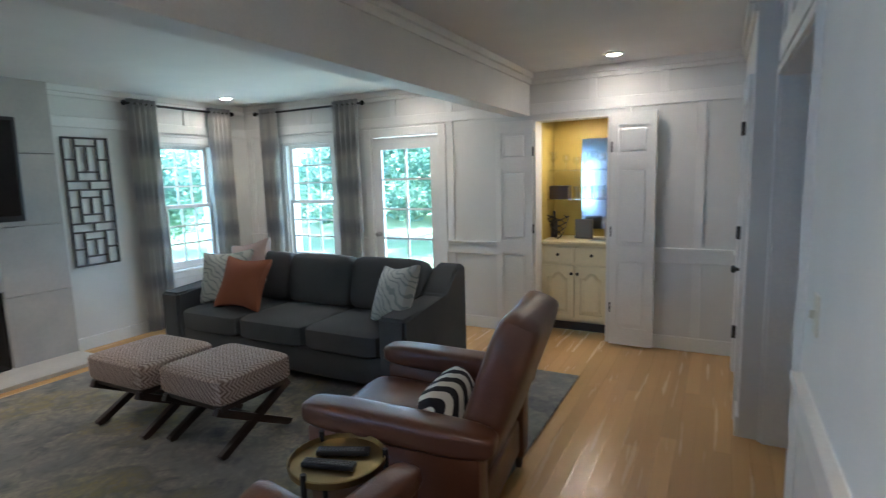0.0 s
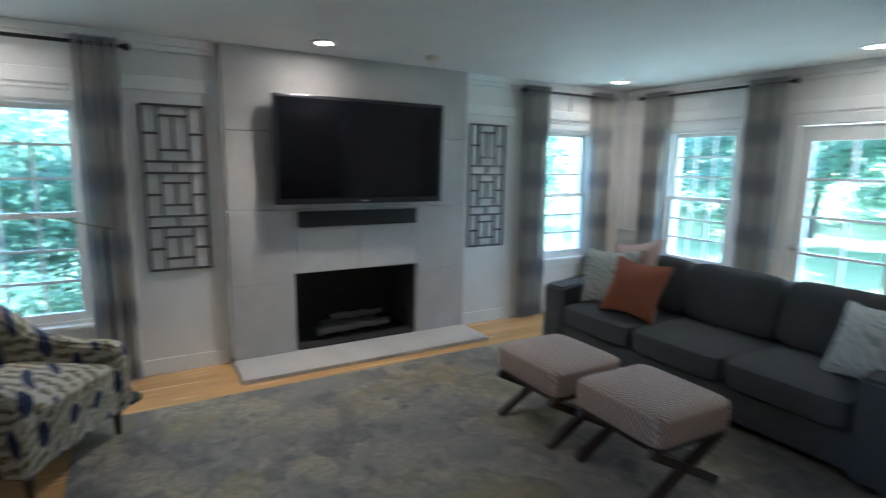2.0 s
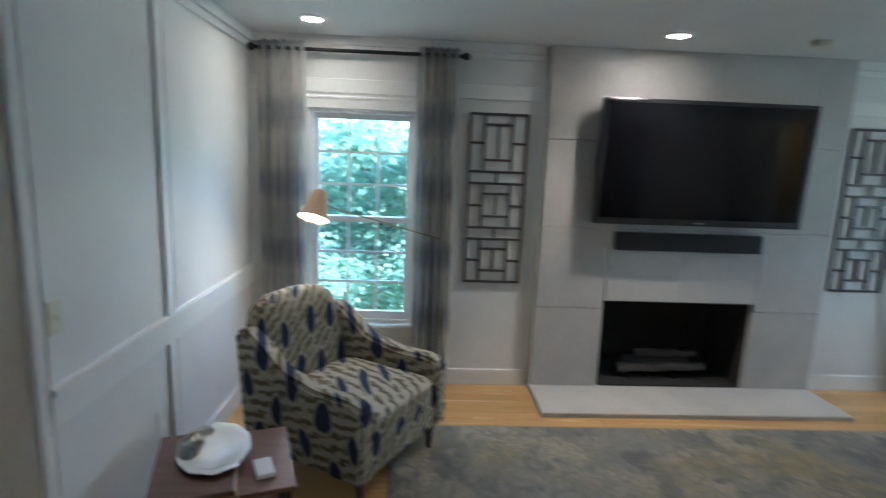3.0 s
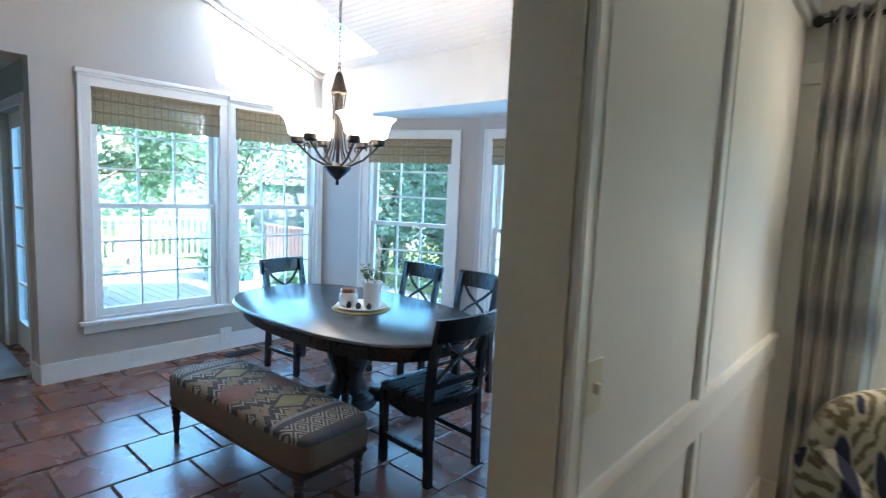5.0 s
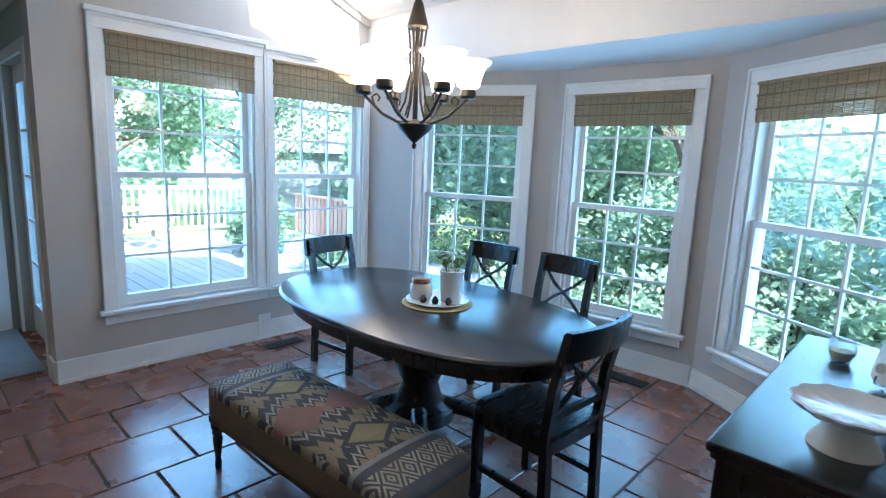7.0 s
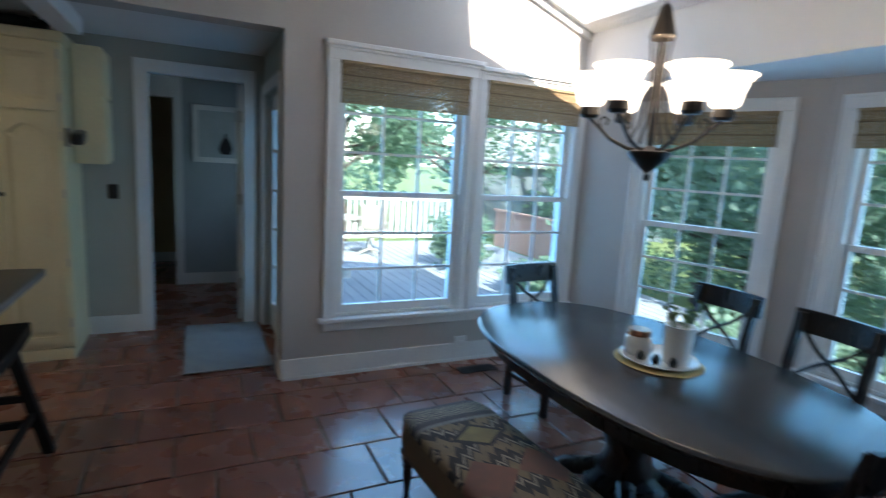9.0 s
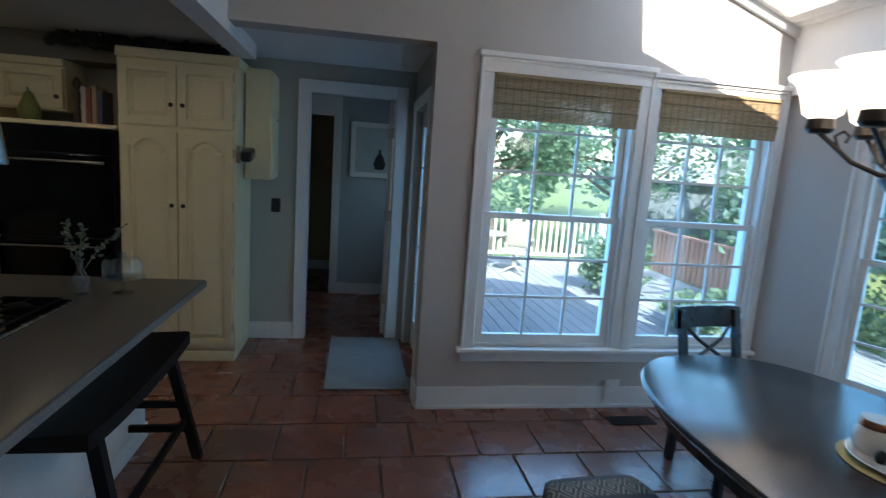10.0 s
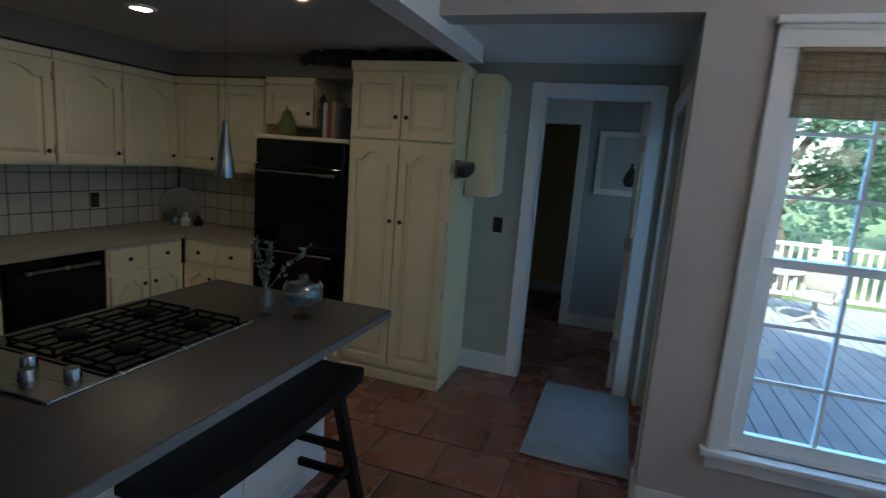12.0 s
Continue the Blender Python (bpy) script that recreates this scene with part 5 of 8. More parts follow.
lathe(bm, [(0.0, 0.004), (0.12, 0.004), (0.135, 0.012), (0.178, 0.02), (0.18, 0.016), (0.137, 0.007), (0.12, 0.0), (0.0, 0.0)], n=60, wave=0.015, waves=10)
part("dish", bm, SILVER, pl, smooth=True)
bkk = thing("card_stack", "small white and blue card box on the table leaf", "box", Matrix.Translation((-1.99, 0.83, 0.476)) @ Matrix.Rotation(radians(25), 4, 'Z'))
box_part("body", CERAMIC, bkk, -0.06, 0.06, -0.035, 0.035, 0, 0.02, 0.002)

lamp = thing("floor_lamp", "brass floor lamp with lit cone shade on a long arm", "floor lamp", Matrix.Translation((-3.52, 1.52, 0.0)))
bm = bmesh.new()
lathe(bm, [(0.0, 0), (0.13, 0), (0.13, 0.015), (0.02, 0.025), (0.0, 0.026)], n=24)
part("base", bm, BLACKM, lamp, smooth=True)
bm = bmesh.new()
tube(bm, [(0, 0, 0.02), (0, 0, 1.22)], 0.009, 8)
part("pole", bm, BLACKM, lamp)
bm = bmesh.new()
tube(bm, [(0.0, 0.05, 1.20), (0.12, -0.72, 1.42)], 0.0045, 8)
part("arm", bm, BRASS, lamp)
SHM = Matrix.Translation((0.13, -0.74, 1.42)) @ Matrix.Rotation(radians(-26), 4, 'Y') @ Matrix.Rotation(radians(-10), 4, 'X')
bm = bmesh.new()
lathe(bm, [(0.035, 0.09), (0.045, 0.085), (0.095, -0.10), (0.092, -0.10), (0.04, 0.08), (0.0, 0.085)], n=24)
part("shade", bm, TANSHADE, lamp, "tan cone shade", True, SHM)
bm = bmesh.new()
lathe(bm, [(0.0, -0.09), (0.082, -0.092), (0.0, -0.094)], n=20)
part("bulb", bm, glow("lamp_bulb_glow", (1, 0.84, 0.62), 3), lamp, "lit bulb", True, SHM)


# recessed ceiling lights
def downlight(x, y, z, power=7, lit=True):
    d = thing("ceiling_light", "lit recessed ceiling light with white trim", "ceiling light", Matrix.Translation((x, y, z)), group="recessed lights")
    bm = bmesh.new()
    lathe(bm, [(0.052, -0.001), (0.088, -0.001), (0.088, -0.006), (0.058, -0.014), (0.052, -0.006)], n=28)
    part("trim_ring", bm, WHITE, d, smooth=True)
    bm = bmesh.new()
    lathe(bm, [(0.0, -0.016), (0.035, -0.015), (0.052, -0.008), (0.052, -0.0015), (0.0, -0.0015)], n=24)
    part("lens", bm, LAMPGLOW, d, "glowing lens")
    if power:
        lo = new("downlight_lamp", bpy.data.lights.new("downlight_lamp", 'SPOT'))
        lo.data.energy, lo.data.spot_size, lo.data.spot_blend, lo.data.color = power, radians(110), 0.7, (1, 0.84, 0.64)
        lo.data.shadow_soft_size = 0.05
        lo.matrix_world = Matrix.Translation((x, y, z - 0.02))
    return d


# the one at (1.30, 2.2) is out of view, added to brighten the east wall
for x, y in ((-3.42, 0.75), (-3.38, 2.985), (-3.39, 6.13), (-1.24, 6.3), (0.77, 6.40), (1.30, 2.2)):
    downlight(x, y, CZ, {6.40: 0.06, 0.75: 0.35, 2.2: 1.8, 6.3: 1, 2.985: 6.5}.get(y, 1.6))
downlight(0.31, YN + 0.36, 2.15, 0.5)
sm = thing("smoke_detector", "round white smoke detector on the ceiling", "smoke detector", Matrix.Translation((-3.38, 3.91, CZ)))
bm = bmesh.new()
lathe(bm, [(0.0, -0.035), (0.05, -0.034), (0.065, -0.012), (0.065, 0.0), (0.0, 0.0)], n=24)
part("case", bm, IVORY, sm, smooth=True)


def plate(name, label, m, w=0.075, h=0.12, mat=IVORY, outlet=False):
    p = thing(name, label, name.replace("_", " "), m)
    box_part("cover", mat, p, -w / 2, w / 2, -0.006, 0.0, -h / 2, h / 2, 0.002)
    if outlet:
        box_part("socket", mat, p, -0.017, 0.017, -0.009, -0.006, 0.008, 0.042, 0.002)
        box_part("socket", mat, p, -0.017, 0.017, -0.009, -0.006, -0.042, -0.008, 0.002)
    else:
        box_part("toggle", mat, p, -0.006, 0.006, -0.02, -0.006, -0.012, 0.012, 0.002)


plate("light_switch", "ivory light switch on the panelled wall", WLM @ Matrix.Translation((4.0, 0, 1.16)))
plate("light_switch", "ivory light switch beside the cased opening", WE2M @ Matrix.Translation((1.62, 0, 1.17)))
plate("wall_outlet", "white outlet low on the panelled wall", WLM @ Matrix.Translation((4.66, 0, 0.43)), mat=WHITE, outlet=True)

# ---- dining room ----
REED = M("bamboo_reed", (0.36, 0.26, 0.14), 0.7, col2=(0.23, 0.16, 0.085), scale=4, var=0.9, fine=18, stretch=(3, 3, 60), bump=0.4, fvar=0.25)
STRING = M("brown_string", (0.19, 0.135, 0.075), 0.9)
for i, (wm, s0, s1, skip) in enumerate(((WSM, 0.0, 2.59, ()), (B1M, 0.02, 1.71, ()), (B2M, 0.01, 1.24, ()), (B3M, 0.01, 1.53, ()), (WDM, 0.0, 4.5, [(2.46, 4.26)]))):
    rail_run("baseboard_dining_%d" % (i + 1), wm, s0, s1, 0.0, 0.125, 0.018, "tall white dining room baseboard", skip)
    rail_run("baseboard_cap_%d" % (i + 1), wm, s0, s1, 0.125, 0.145, 0.012, "white baseboard cap", skip)
    rail_run("shoe_moulding_%d" % (i + 1), wm, s0, s1, 0.0, 0.02, 0.032, "white shoe moulding", skip)
bm = bmesh.new()
bx(bm, -1.65, -1.632, -4.26, -4.08, 0.0, 0.145)
structure("baseboard_hall_1", bm, WHITE, "white baseboard on the wall end")


def blind(wm, s0, s1, z0, z1, label):
    b = thing("bamboo_shade", label, "window shade", wm @ Matrix.Translation(((s0 + s1) / 2, -0.012, z0)), group="bamboo shades")
    a, h = (s1 - s0) / 2, z1 - z0
    bm = bmesh.new()
    n = int(h / 0.0085)
    for i in range(n):
        z = i * h / n
        r = 0.0036 + 0.0012 * random.random()
        off = 0.012 * (i % (n // 3 + 1)) / (n // 3 + 1)
        bx(bm, -a, a, -0.006 - off - r, -0.006 - off + r, z, z + h / n * 0.86)
    part("reeds", bm, REED, b)["kind"] = "stuff"
    bm = bmesh.new()
    k = int(2 * a / 0.055)
    for i in range(k + 1):
        x = -a + 0.02 + i * (2 * a - 0.04) / k
        bx(bm, x - 0.0016, x + 0.0016, -0.0255, -0.0235, 0, h)
    part("string_weave", bm, STRING, b)["kind"] = "stuff"
    for f in (0.33, 0.66):
        box_part("fold", STRING, b, -a, a, -0.024, -0.021, h * f - 0.004, h * f + 0.004)
    box_part("headrail", REED, b, -a, a, -0.03, 0.0, h - 0.02, h)


blind(WSM, 0.375, 1.365, 1.97, 2.25, "bamboo roman shade drawn up over the deck window")
blind(WSM, 1.525, 2.415, 1.97, 2.25, "bamboo roman shade drawn up beside the bay")
for wm, s0, s1 in ((B1M, 0.555, 1.445), (B2M, 0.175, 1.055), (B3M, 0.285, 1.295)):
    blind(wm, s0, s1, 1.84, 2.08, "bamboo roman shade drawn up in the bay")


def superring(a, b, n, e):
    return [(a * math.copysign(abs(math.cos(t)) ** (2 / e), math.cos(t)), b * math.copysign(abs(math.sin(t)) ** (2 / e), math.sin(t))) for t in (2 * math.pi * k / n for k in range(n))]


def superstack(bm, prof, a, b, e=2.5, n=64):
    rings = [[bm.verts.new((x, y, z)) for x, y in superring(a + d, b + d, n, e)] for d, z in prof]
    for p, q in zip(rings, rings[1:]):
        for k in range(n):
            bm.faces.new((p[k], p[(k + 1) % n], q[(k + 1) % n], q[k]))
    bm.faces.new(rings[0][::-1])
    bm.faces.new(rings[-1])


TX, TY = -2.98, -2.10
TABLETOP = M("worn_black_tabletop", (0.010, 0.009, 0.009), 0.22, col2=(0.018, 0.016, 0.015), scale=4, var=0.8, fine=40, stretch=(1, 3, 1), bump=0.006, spec=0.9)
tb = thing("dining_table", "black oval pedestal dining table with glossy worn top", "dining table", Matrix.Translation((TX, TY, 0)))
bm = bmesh.new()
superstack(bm, [(-0.03, 0.725), (0.0, 0.735), (0.008, 0.75), (0.0, 0.762), (-0.008, 0.765)], 0.585, 0.98)
part("tabletop", bm, TABLETOP, tb, smooth=True)
bm = bmesh.new()
superstack(bm, [(-0.06, 0.65), (-0.055, 0.725)], 0.585, 0.98)
part("apron", bm, BLACKW, tb, smooth=True)
bm = bmesh.new()
lathe(bm, [(0.0, 0.1), (0.20, 0.1), (0.20, 0.16), (0.13, 0.2), (0.10, 0.3), (0.15, 0.42), (0.16, 0.5), (0.11, 0.58), (0.16, 0.63), (0.16, 0.65), (0.0, 0.65)], n=28)
part("pedestal", bm, BLACKW, tb, smooth=True)
for k in range(4):
    a = radians(45 + 90 * k)
    bm = bmesh.new()
    tube(bm, [(0.14 * math.cos(a), 0.14 * math.sin(a), 0.17), (0.28 * math.cos(a), 0.3 * math.sin(a), 0.14), (0.40 * math.cos(a), 0.44 * math.sin(a), 0.05), (0.46 * math.cos(a), 0.5 * math.sin(a), 0.03)], 0.05, 10, 0.03)
    part("foot", bm, BLACKW, tb, smooth=True)


def dining_chair(m):
    """X-back chair; its front looks towards +y."""
    c = thing("dining_chair", "black wooden dining chair with crossed back", "chair", m, group="dining chairs")
    for x in (-0.19, 0.19):
        bm = bmesh.new()
        bx(bm, x - 0.021, x + 0.021, 0.15, 0.192, 0, 0.44, 0.004)
        part("front_leg", bm, BLACKW, c)
        bm = bmesh.new()
        pts = [(-0.215, 0.0), (-0.195, 0.44), (-0.215, 0.66), (-0.27, 0.91)]
        for (y0, z0), (y1, z1) in zip(pts, pts[1:]):
            vs = [bm.verts.new((x + sx * 0.02, y + sy * 0.019, z)) for y, z in ((y0, z0), (y1, z1)) for sx, sy in ((-1, -1), (1, -1), (1, 1), (-1, 1))]
            for f in ((0, 1, 5, 4), (1, 2, 6, 5), (2, 3, 7, 6), (3, 0, 4, 7), (3, 2, 1, 0), (4, 5, 6, 7)):
                bm.faces.new([vs[i] for i in f])
        bmesh.ops.remove_doubles(bm, verts=bm.verts[:], dist=0.001)
        part("back_post", bm, BLACKW, c)
    bm = bmesh.new()
    puff(bm, 0.44, 0.43, 0.035, 10, -0.15, m=Matrix.Translation((0, -0.01, 0.455)))
    part("seat", bm, BLACKW, c, smooth=True)
    box_part("front_apron", BLACKW, c, -0.17, 0.17, 0.155, 0.175, 0.37, 0.44)
    box_part("back_apron", BLACKW, c, -0.17, 0.17, -0.205, -0.185, 0.37, 0.44)
    for x in (-0.19, 0.19):
        box_part("side_apron", BLACKW, c, x - 0.01, x + 0.01, -0.18, 0.15, 0.37, 0.44)
        box_part("stretcher", BLACKW, c, x - 0.01, x + 0.01, -0.19, 0.15, 0.15, 0.18)
    bm = bmesh.new()
    n = 10
    ring = []
    for i in range(n + 1):
        x = -0.225 + 0.45 * i / n
        bow = -0.03 * (1 - (2 * i / n - 1) ** 2)
        ring.append([bm.verts.new((x, y + bow, z)) for y, z in ((-0.252, 0.80), (-0.278, 0.80), (-0.296, 0.925), (-0.270, 0.925))])
    for p, q in zip(ring, ring[1:]):
        for k in range(4):
            bm.faces.new((p[k], p[(k + 1) % 4], q[(k + 1) % 4], q[k]))
    bm.faces.new(ring[0])
    bm.faces.new(ring[-1][::-1])
    part("top_rail", bm, BLACKW, c)
    box_part("lower_rail", BLACKW, c, -0.175, 0.175, -0.218, -0.196, 0.53, 0.56)
    for s in (-1, 1):
        bm = bmesh.new()
        tube(bm, [(-0.17 * s, -0.208, 0.555), (-0.06 * s, -0.222 - 0.004 * s, 0.65), (0.08 * s, -0.236 - 0.004 * s, 0.74), (0.16 * s, -0.262, 0.82)], 0.012, 6)
        part("cross_brace", bm, BLACKW, c)
    return c


ch = dining_chair(Matrix.Translation((-3.32, -3.18, 0)) @ Matrix.Rotation(radians(6), 4, 'Z'))
copy_thing(ch, Matrix.Translation((-3.86, -2.52, 0)) @ Matrix.Rotation(radians(-88), 4, 'Z'))
copy_thing(ch, Matrix.Translation((-3.86, -1.90, 0)) @ Matrix.Rotation(radians(-93), 4, 'Z'))
copy_thing(ch, Matrix.Translation((-2.93, -1.30, 0)) @ Matrix.Rotation(radians(176), 4, 'Z'))

bn = thing("bench", "kilim upholstered bench on turned dark legs", "bench", Matrix.Translation((-2.21, -1.90, 0)) @ Matrix.Rotation(radians(3), 4, 'Z'))
bm = bmesh.new()
puff(bm, 0.45, 1.34, 0.19, 9, 0.22, n=14, m=Matrix.Translation((0, 0, 0.355)))
part("seat", bm, KILIM, bn, smooth=True)
box_part("seat_frame", DARKW, bn, -0.205, 0.205, -0.64, 0.64, 0.235, 0.27, 0.006)
for x in (-0.18, 0.18):
    for y in (-0.60, 0.60):
        bm = bmesh.new()
        lathe(bm, [(0.0, 0), (0.014, 0), (0.017, 0.03), (0.013, 0.05), (0.024, 0.16), (0.018, 0.175), (0.028, 0.19), (0.022, 0.205), (0.03, 0.215), (0.03, 0.24), (0.0, 0.24)], x, y, 14)
        part("leg", bm, DARKW, bn, smooth=True)

pm = thing("placemat", "round straw placemat on the table", "placemat", Matrix.Translation((-3.02, -2.03, 0.7655)))
bm = bmesh.new()
lathe(bm, [(0.0, 0.004), (0.19, 0.004), (0.195, 0.002), (0.19, 0.0), (0.0, 0.0)], n=40)
part("mat", bm, M("straw", (0.45, 0.36, 0.16), 0.9, var=0.5, fine=120, bump=0.6), pm, smooth=True)
dp = thing("plate", "round white ceramic plate on the placemat", "plate", Matrix.Translation((-3.02, -2.03, 0.77)) @ Matrix.Diagonal((1.12, 1.12, 1, 1)))
bm = bmesh.new()
lathe(bm, [(0.0, 0.0), (0.12, 0.0), (0.155, 0.018), (0.152, 0.022), (0.118, 0.007), (0.0, 0.007)], n=40)
part("dish", bm, CERAMIC, dp, smooth=True)
jr = thing("candle_jar", "glass candle jar with copper lid", "candle", Matrix.Translation((-2.98, -2.12, 0.777)))
bm = bmesh.new()
lathe(bm, [(0.0, 0), (0.05, 0), (0.062, 0.02), (0.062, 0.075), (0.05, 0.09), (0.0, 0.09)], n=24)
part("jar", bm, CERAMIC, jr, smooth=True)
bm = bmesh.new()
lathe(bm, [(0.0, 0.118), (0.05, 0.118), (0.054, 0.112), (0.054, 0.09), (0.0, 0.09)], n=24)
part("lid", bm, M("copper", (0.55, 0.24, 0.14), 0.25, 1.0, var=0.3), jr, "shiny copper lid", True)
pt = thing("flower_pot", "white pot with small flowering plant", "potted plant", Matrix.Translation((-3.06, -1.97, 0.777)) @ Matrix.Diagonal((1.12, 1.12, 1.2, 1)))
bm = bmesh.new()
lathe(bm, [(0.0, 0), (0.048, 0), (0.058, 0.125), (0.062, 0.145), (0.056, 0.145), (0.05, 0.13), (0.0, 0.13)], n=24, wave=0.01, waves=12)
part("pot", bm, CERAMIC, pt, smooth=True)


def sprig(bm, base, tip, leaves, size, seed):
    r = random.Random(seed)
    base, tip = Vector(base), Vector(tip)
    tube(bm, [base, (base + tip) / 2 + Vector((r.uniform(-.01, .01), r.uniform(-.01, .01), 0.01)), tip], size * 0.06, 5)
    for i in range(leaves):
        t = 0.25 + 0.75 * (i + 1) / leaves
        p = base.lerp(tip, t)
        d = Vector((r.uniform(-1, 1), r.uniform(-1, 1), r.uniform(-0.1, 0.8))).normalized()
        s = d.cross(Vector((r.uniform(-1, 1), r.uniform(-1, 1), r.uniform(-1, 1)))).normalized()
        up = s.cross(d) * size * 0.12
        vs = [bm.verts.new(p + q) for q in (Vector((0, 0, 0)), d * size * 0.35 + s * size * 0.3 + up, d * size * 0.75 + s * size * 0.24 + up, d * size - up, d * size * 0.75 - s * size * 0.24 + up, d * size * 0.35 - s * size * 0.3 + up)]
        bm.faces.new((vs[0], vs[1], vs[2], vs[3]))
        bm.faces.new((vs[0], vs[3], vs[4], vs[5]))


for i in range(6):
    bm = bmesh.new()
    a = i * 1.1
    sprig(bm, (0.02 * math.cos(a), 0.02 * math.sin(a), 0.12), (0.07 * math.cos(a), 0.07 * math.sin(a), 0.2 + 0.02 * (i % 3)), 8, 0.028, i)
    part("sprig", bm, LEAF, pt)
for i, (x, y) in enumerate(((-2.96, -1.99), (-2.93, -2.05), (-3.0, -1.93))):
    tk = thing("trinket", "small dark ornament on the white plate", "ornament", Matrix.Translation((x, y, 0.778)))
    bm = bmesh.new()
    lathe(bm, [(0.0, 0), (0.014, 0), (0.02, 0.018), (0.012, 0.034), (0.006, 0.04), (0.0, 0.042)], n=12)
    part("body", bm, BLACKM, tk, smooth=True)

# sideboard
bf = thing("sideboard", "black wooden sideboard with moulded top", "sideboard", Matrix.Translation((-3.03, -0.19, 0)))
bm = bmesh.new()
bx(bm, -0.655, 0.655, -0.265, 0.235, 0.835, 0.862, 0.006)
bx(bm, -0.645, 0.645, -0.255, 0.235, 0.815, 0.835, 0.006)
part("top", bm, TABLETOP, bf)
box_part("body", BLACKW, bf, -0.62, 0.62, -0.235, 0.23, 0.09, 0.815)
box_part("plinth", BLACKW, bf, -0.635, 0.635, -0.25, 0.23, 0.0, 0.09, 0.005)
for i in range(3):
    x0, x1 = -0.60 + i * 0.403, -0.60 + i * 0.403 + 0.39
    d = box_part("drawer", BLACKW, bf, x0, x1, -0.252, -0.235, 0.63, 0.80, 0.004)
    small_knob(d, (x0 + x1) / 2, -0.252, 0.715, mat=BRONZE)
    d = box_part("door", BLACKW, bf, x0, x1, -0.252, -0.235, 0.11, 0.615, 0.004)
    box_part("door_panel", BLACKW, d, x0 + 0.05, x1 - 0.05, -0.258, -0.25, 0.16, 0.565, 0.003)
    small_knob(d, x1 - 0.03, -0.252, 0.36, mat=BRONZE)
box_part("side_panel", BLACKW, bf, 0.62, 0.628, -0.18, 0.18, 0.15, 0.76, 0.003)

cs = thing("cake_stand", "white scalloped ceramic cake stand", "cake stand", Matrix.Translation((-2.61, -0.20, 0.862)) @ Matrix.Diagonal((0.92, 0.92, 0.92, 1)))
bm = bmesh.new()
lathe(bm, [(0.0, 0.105), (0.11, 0.108), (0.138, 0.125), (0.142, 0.121), (0.115, 0.098), (0.05, 0.092), (0.0, 0.092)], n=72, wave=0.04, waves=12)
part("plate", bm, CERAMIC, cs, smooth=True)
bm = bmesh.new()
lathe(bm, [(0.0, 0), (0.088, 0), (0.086, 0.01), (0.06, 0.05), (0.056, 0.092), (0.0, 0.092)], n=32)
part("foot", bm, M("cream_ceramic", (0.62, 0.56, 0.46), 0.35, var=0.2), cs, smooth=True)
cdl = thing("candle", "cream candle in a stemless glass", "candle", Matrix.Translation((-3.38, -0.30, 0.862)))
bm = bmesh.new()
lathe(bm, [(0.0, 0), (0.028, 0), (0.043, 0.03), (0.044, 0.06), (0.036, 0.1), (0.034, 0.1), (0.042, 0.06), (0.041, 0.03), (0.0, 0.006)], n=24)
part("glass_cup", bm, GLASSWARE, cdl, smooth=True)
bm = bmesh.new()
lathe(bm, [(0.0, 0.008), (0.027, 0.008), (0.039, 0.03), (0.0395, 0.042), (0.0, 0.042)], n=24)
part("wax", bm, M("cream_wax", (0.62, 0.50, 0.30), 0.5), cdl, smooth=True)
SGM = Matrix.Translation((-3.14, -0.12, 0.875)) @ Matrix.Rotation(radians(58), 4, 'Z') @ Matrix.Rotation(radians(-22), 4, 'X')
sg = thing("message_plaque", "white dotted ceramic plaque with black script lettering", "sign", SGM)
bm = bmesh.new()
superstack(bm, [(-0.004, -0.006), (0.0, -0.003), (0.0, 0.003), (-0.004, 0.006)], 0.105, 0.13, 6)
part("tile", bm, CERAMIC, sg, smooth=True, at=Matrix.Translation((0, 0, 0.13)) @ Matrix.Rotation(radians(90), 4, 'X'))
for i, (x, z) in enumerate(((-0.07, 0.225), (0.0, 0.235), (0.07, 0.22), (-0.075, 0.05), (0.075, 0.04), (-0.08, 0.14), (0.08, 0.14), (0.02, 0.03))):
    bm = bmesh.new()
    cyl(bm, 0, 0, 0, 0.0015, 0.018, n=16)
    part("dot", bm, M("taupe_glaze", (0.42, 0.36, 0.30), 0.4), sg, at=Matrix.Translation((x, -0.006, z)) @ Matrix.Rotation(radians(90), 4, 'X'))
for z, word in ((0.165, "Happy"), (0.115, "Everything")):
    cu = bpy.data.curves.new("lettering", 'FONT')
    cu.body, cu.size, cu.align_x, cu.extrude, cu.shear = word, 0.058 if len(word) < 6 else 0.042, 'CENTER', 0.0008, 0.3
    tmp = bpy.data.objects.new("lettering_src", cu)
    scene.collection.objects.link(tmp)
    me = bpy.data.meshes.new_from_object(tmp.evaluated_get(bpy.context.evaluated_depsgraph_get()))
    bpy.data.objects.remove(tmp)
    me.materials.clear()
    me.materials.append(BLACKM)
    t = new("lettering", me)
    t.parent = sg
    t.matrix_local = Matrix.Translation((0, -0.0075, z)) @ Matrix.Rotation(radians(90), 4, 'X')
ez = thing("easel", "small black wire plate easel", "easel", SGM)
bm = bmesh.new()
for x in (-0.06, 0.06):
    tube(bm, [(x, -0.035, 0.02), (x, -0.03, -0.004), (x, 0.012, -0.004), (x * 0.6, 0.02, 0.16)], 0.003, 6)
part("wire_frame", bm, BLACKM, ez)
bm = bmesh.new()
tube(bm, [(0.0, 0.022, 0.14), (0.0, 0.09, 0.02)], 0.003, 6)
part("wire_leg", bm, BLACKM, ez)
vz = thing("flower_vase", "glass vase of large green leaves and white flowers", "vase", Matrix.Translation((-3.42, -0.10, 0.862)))
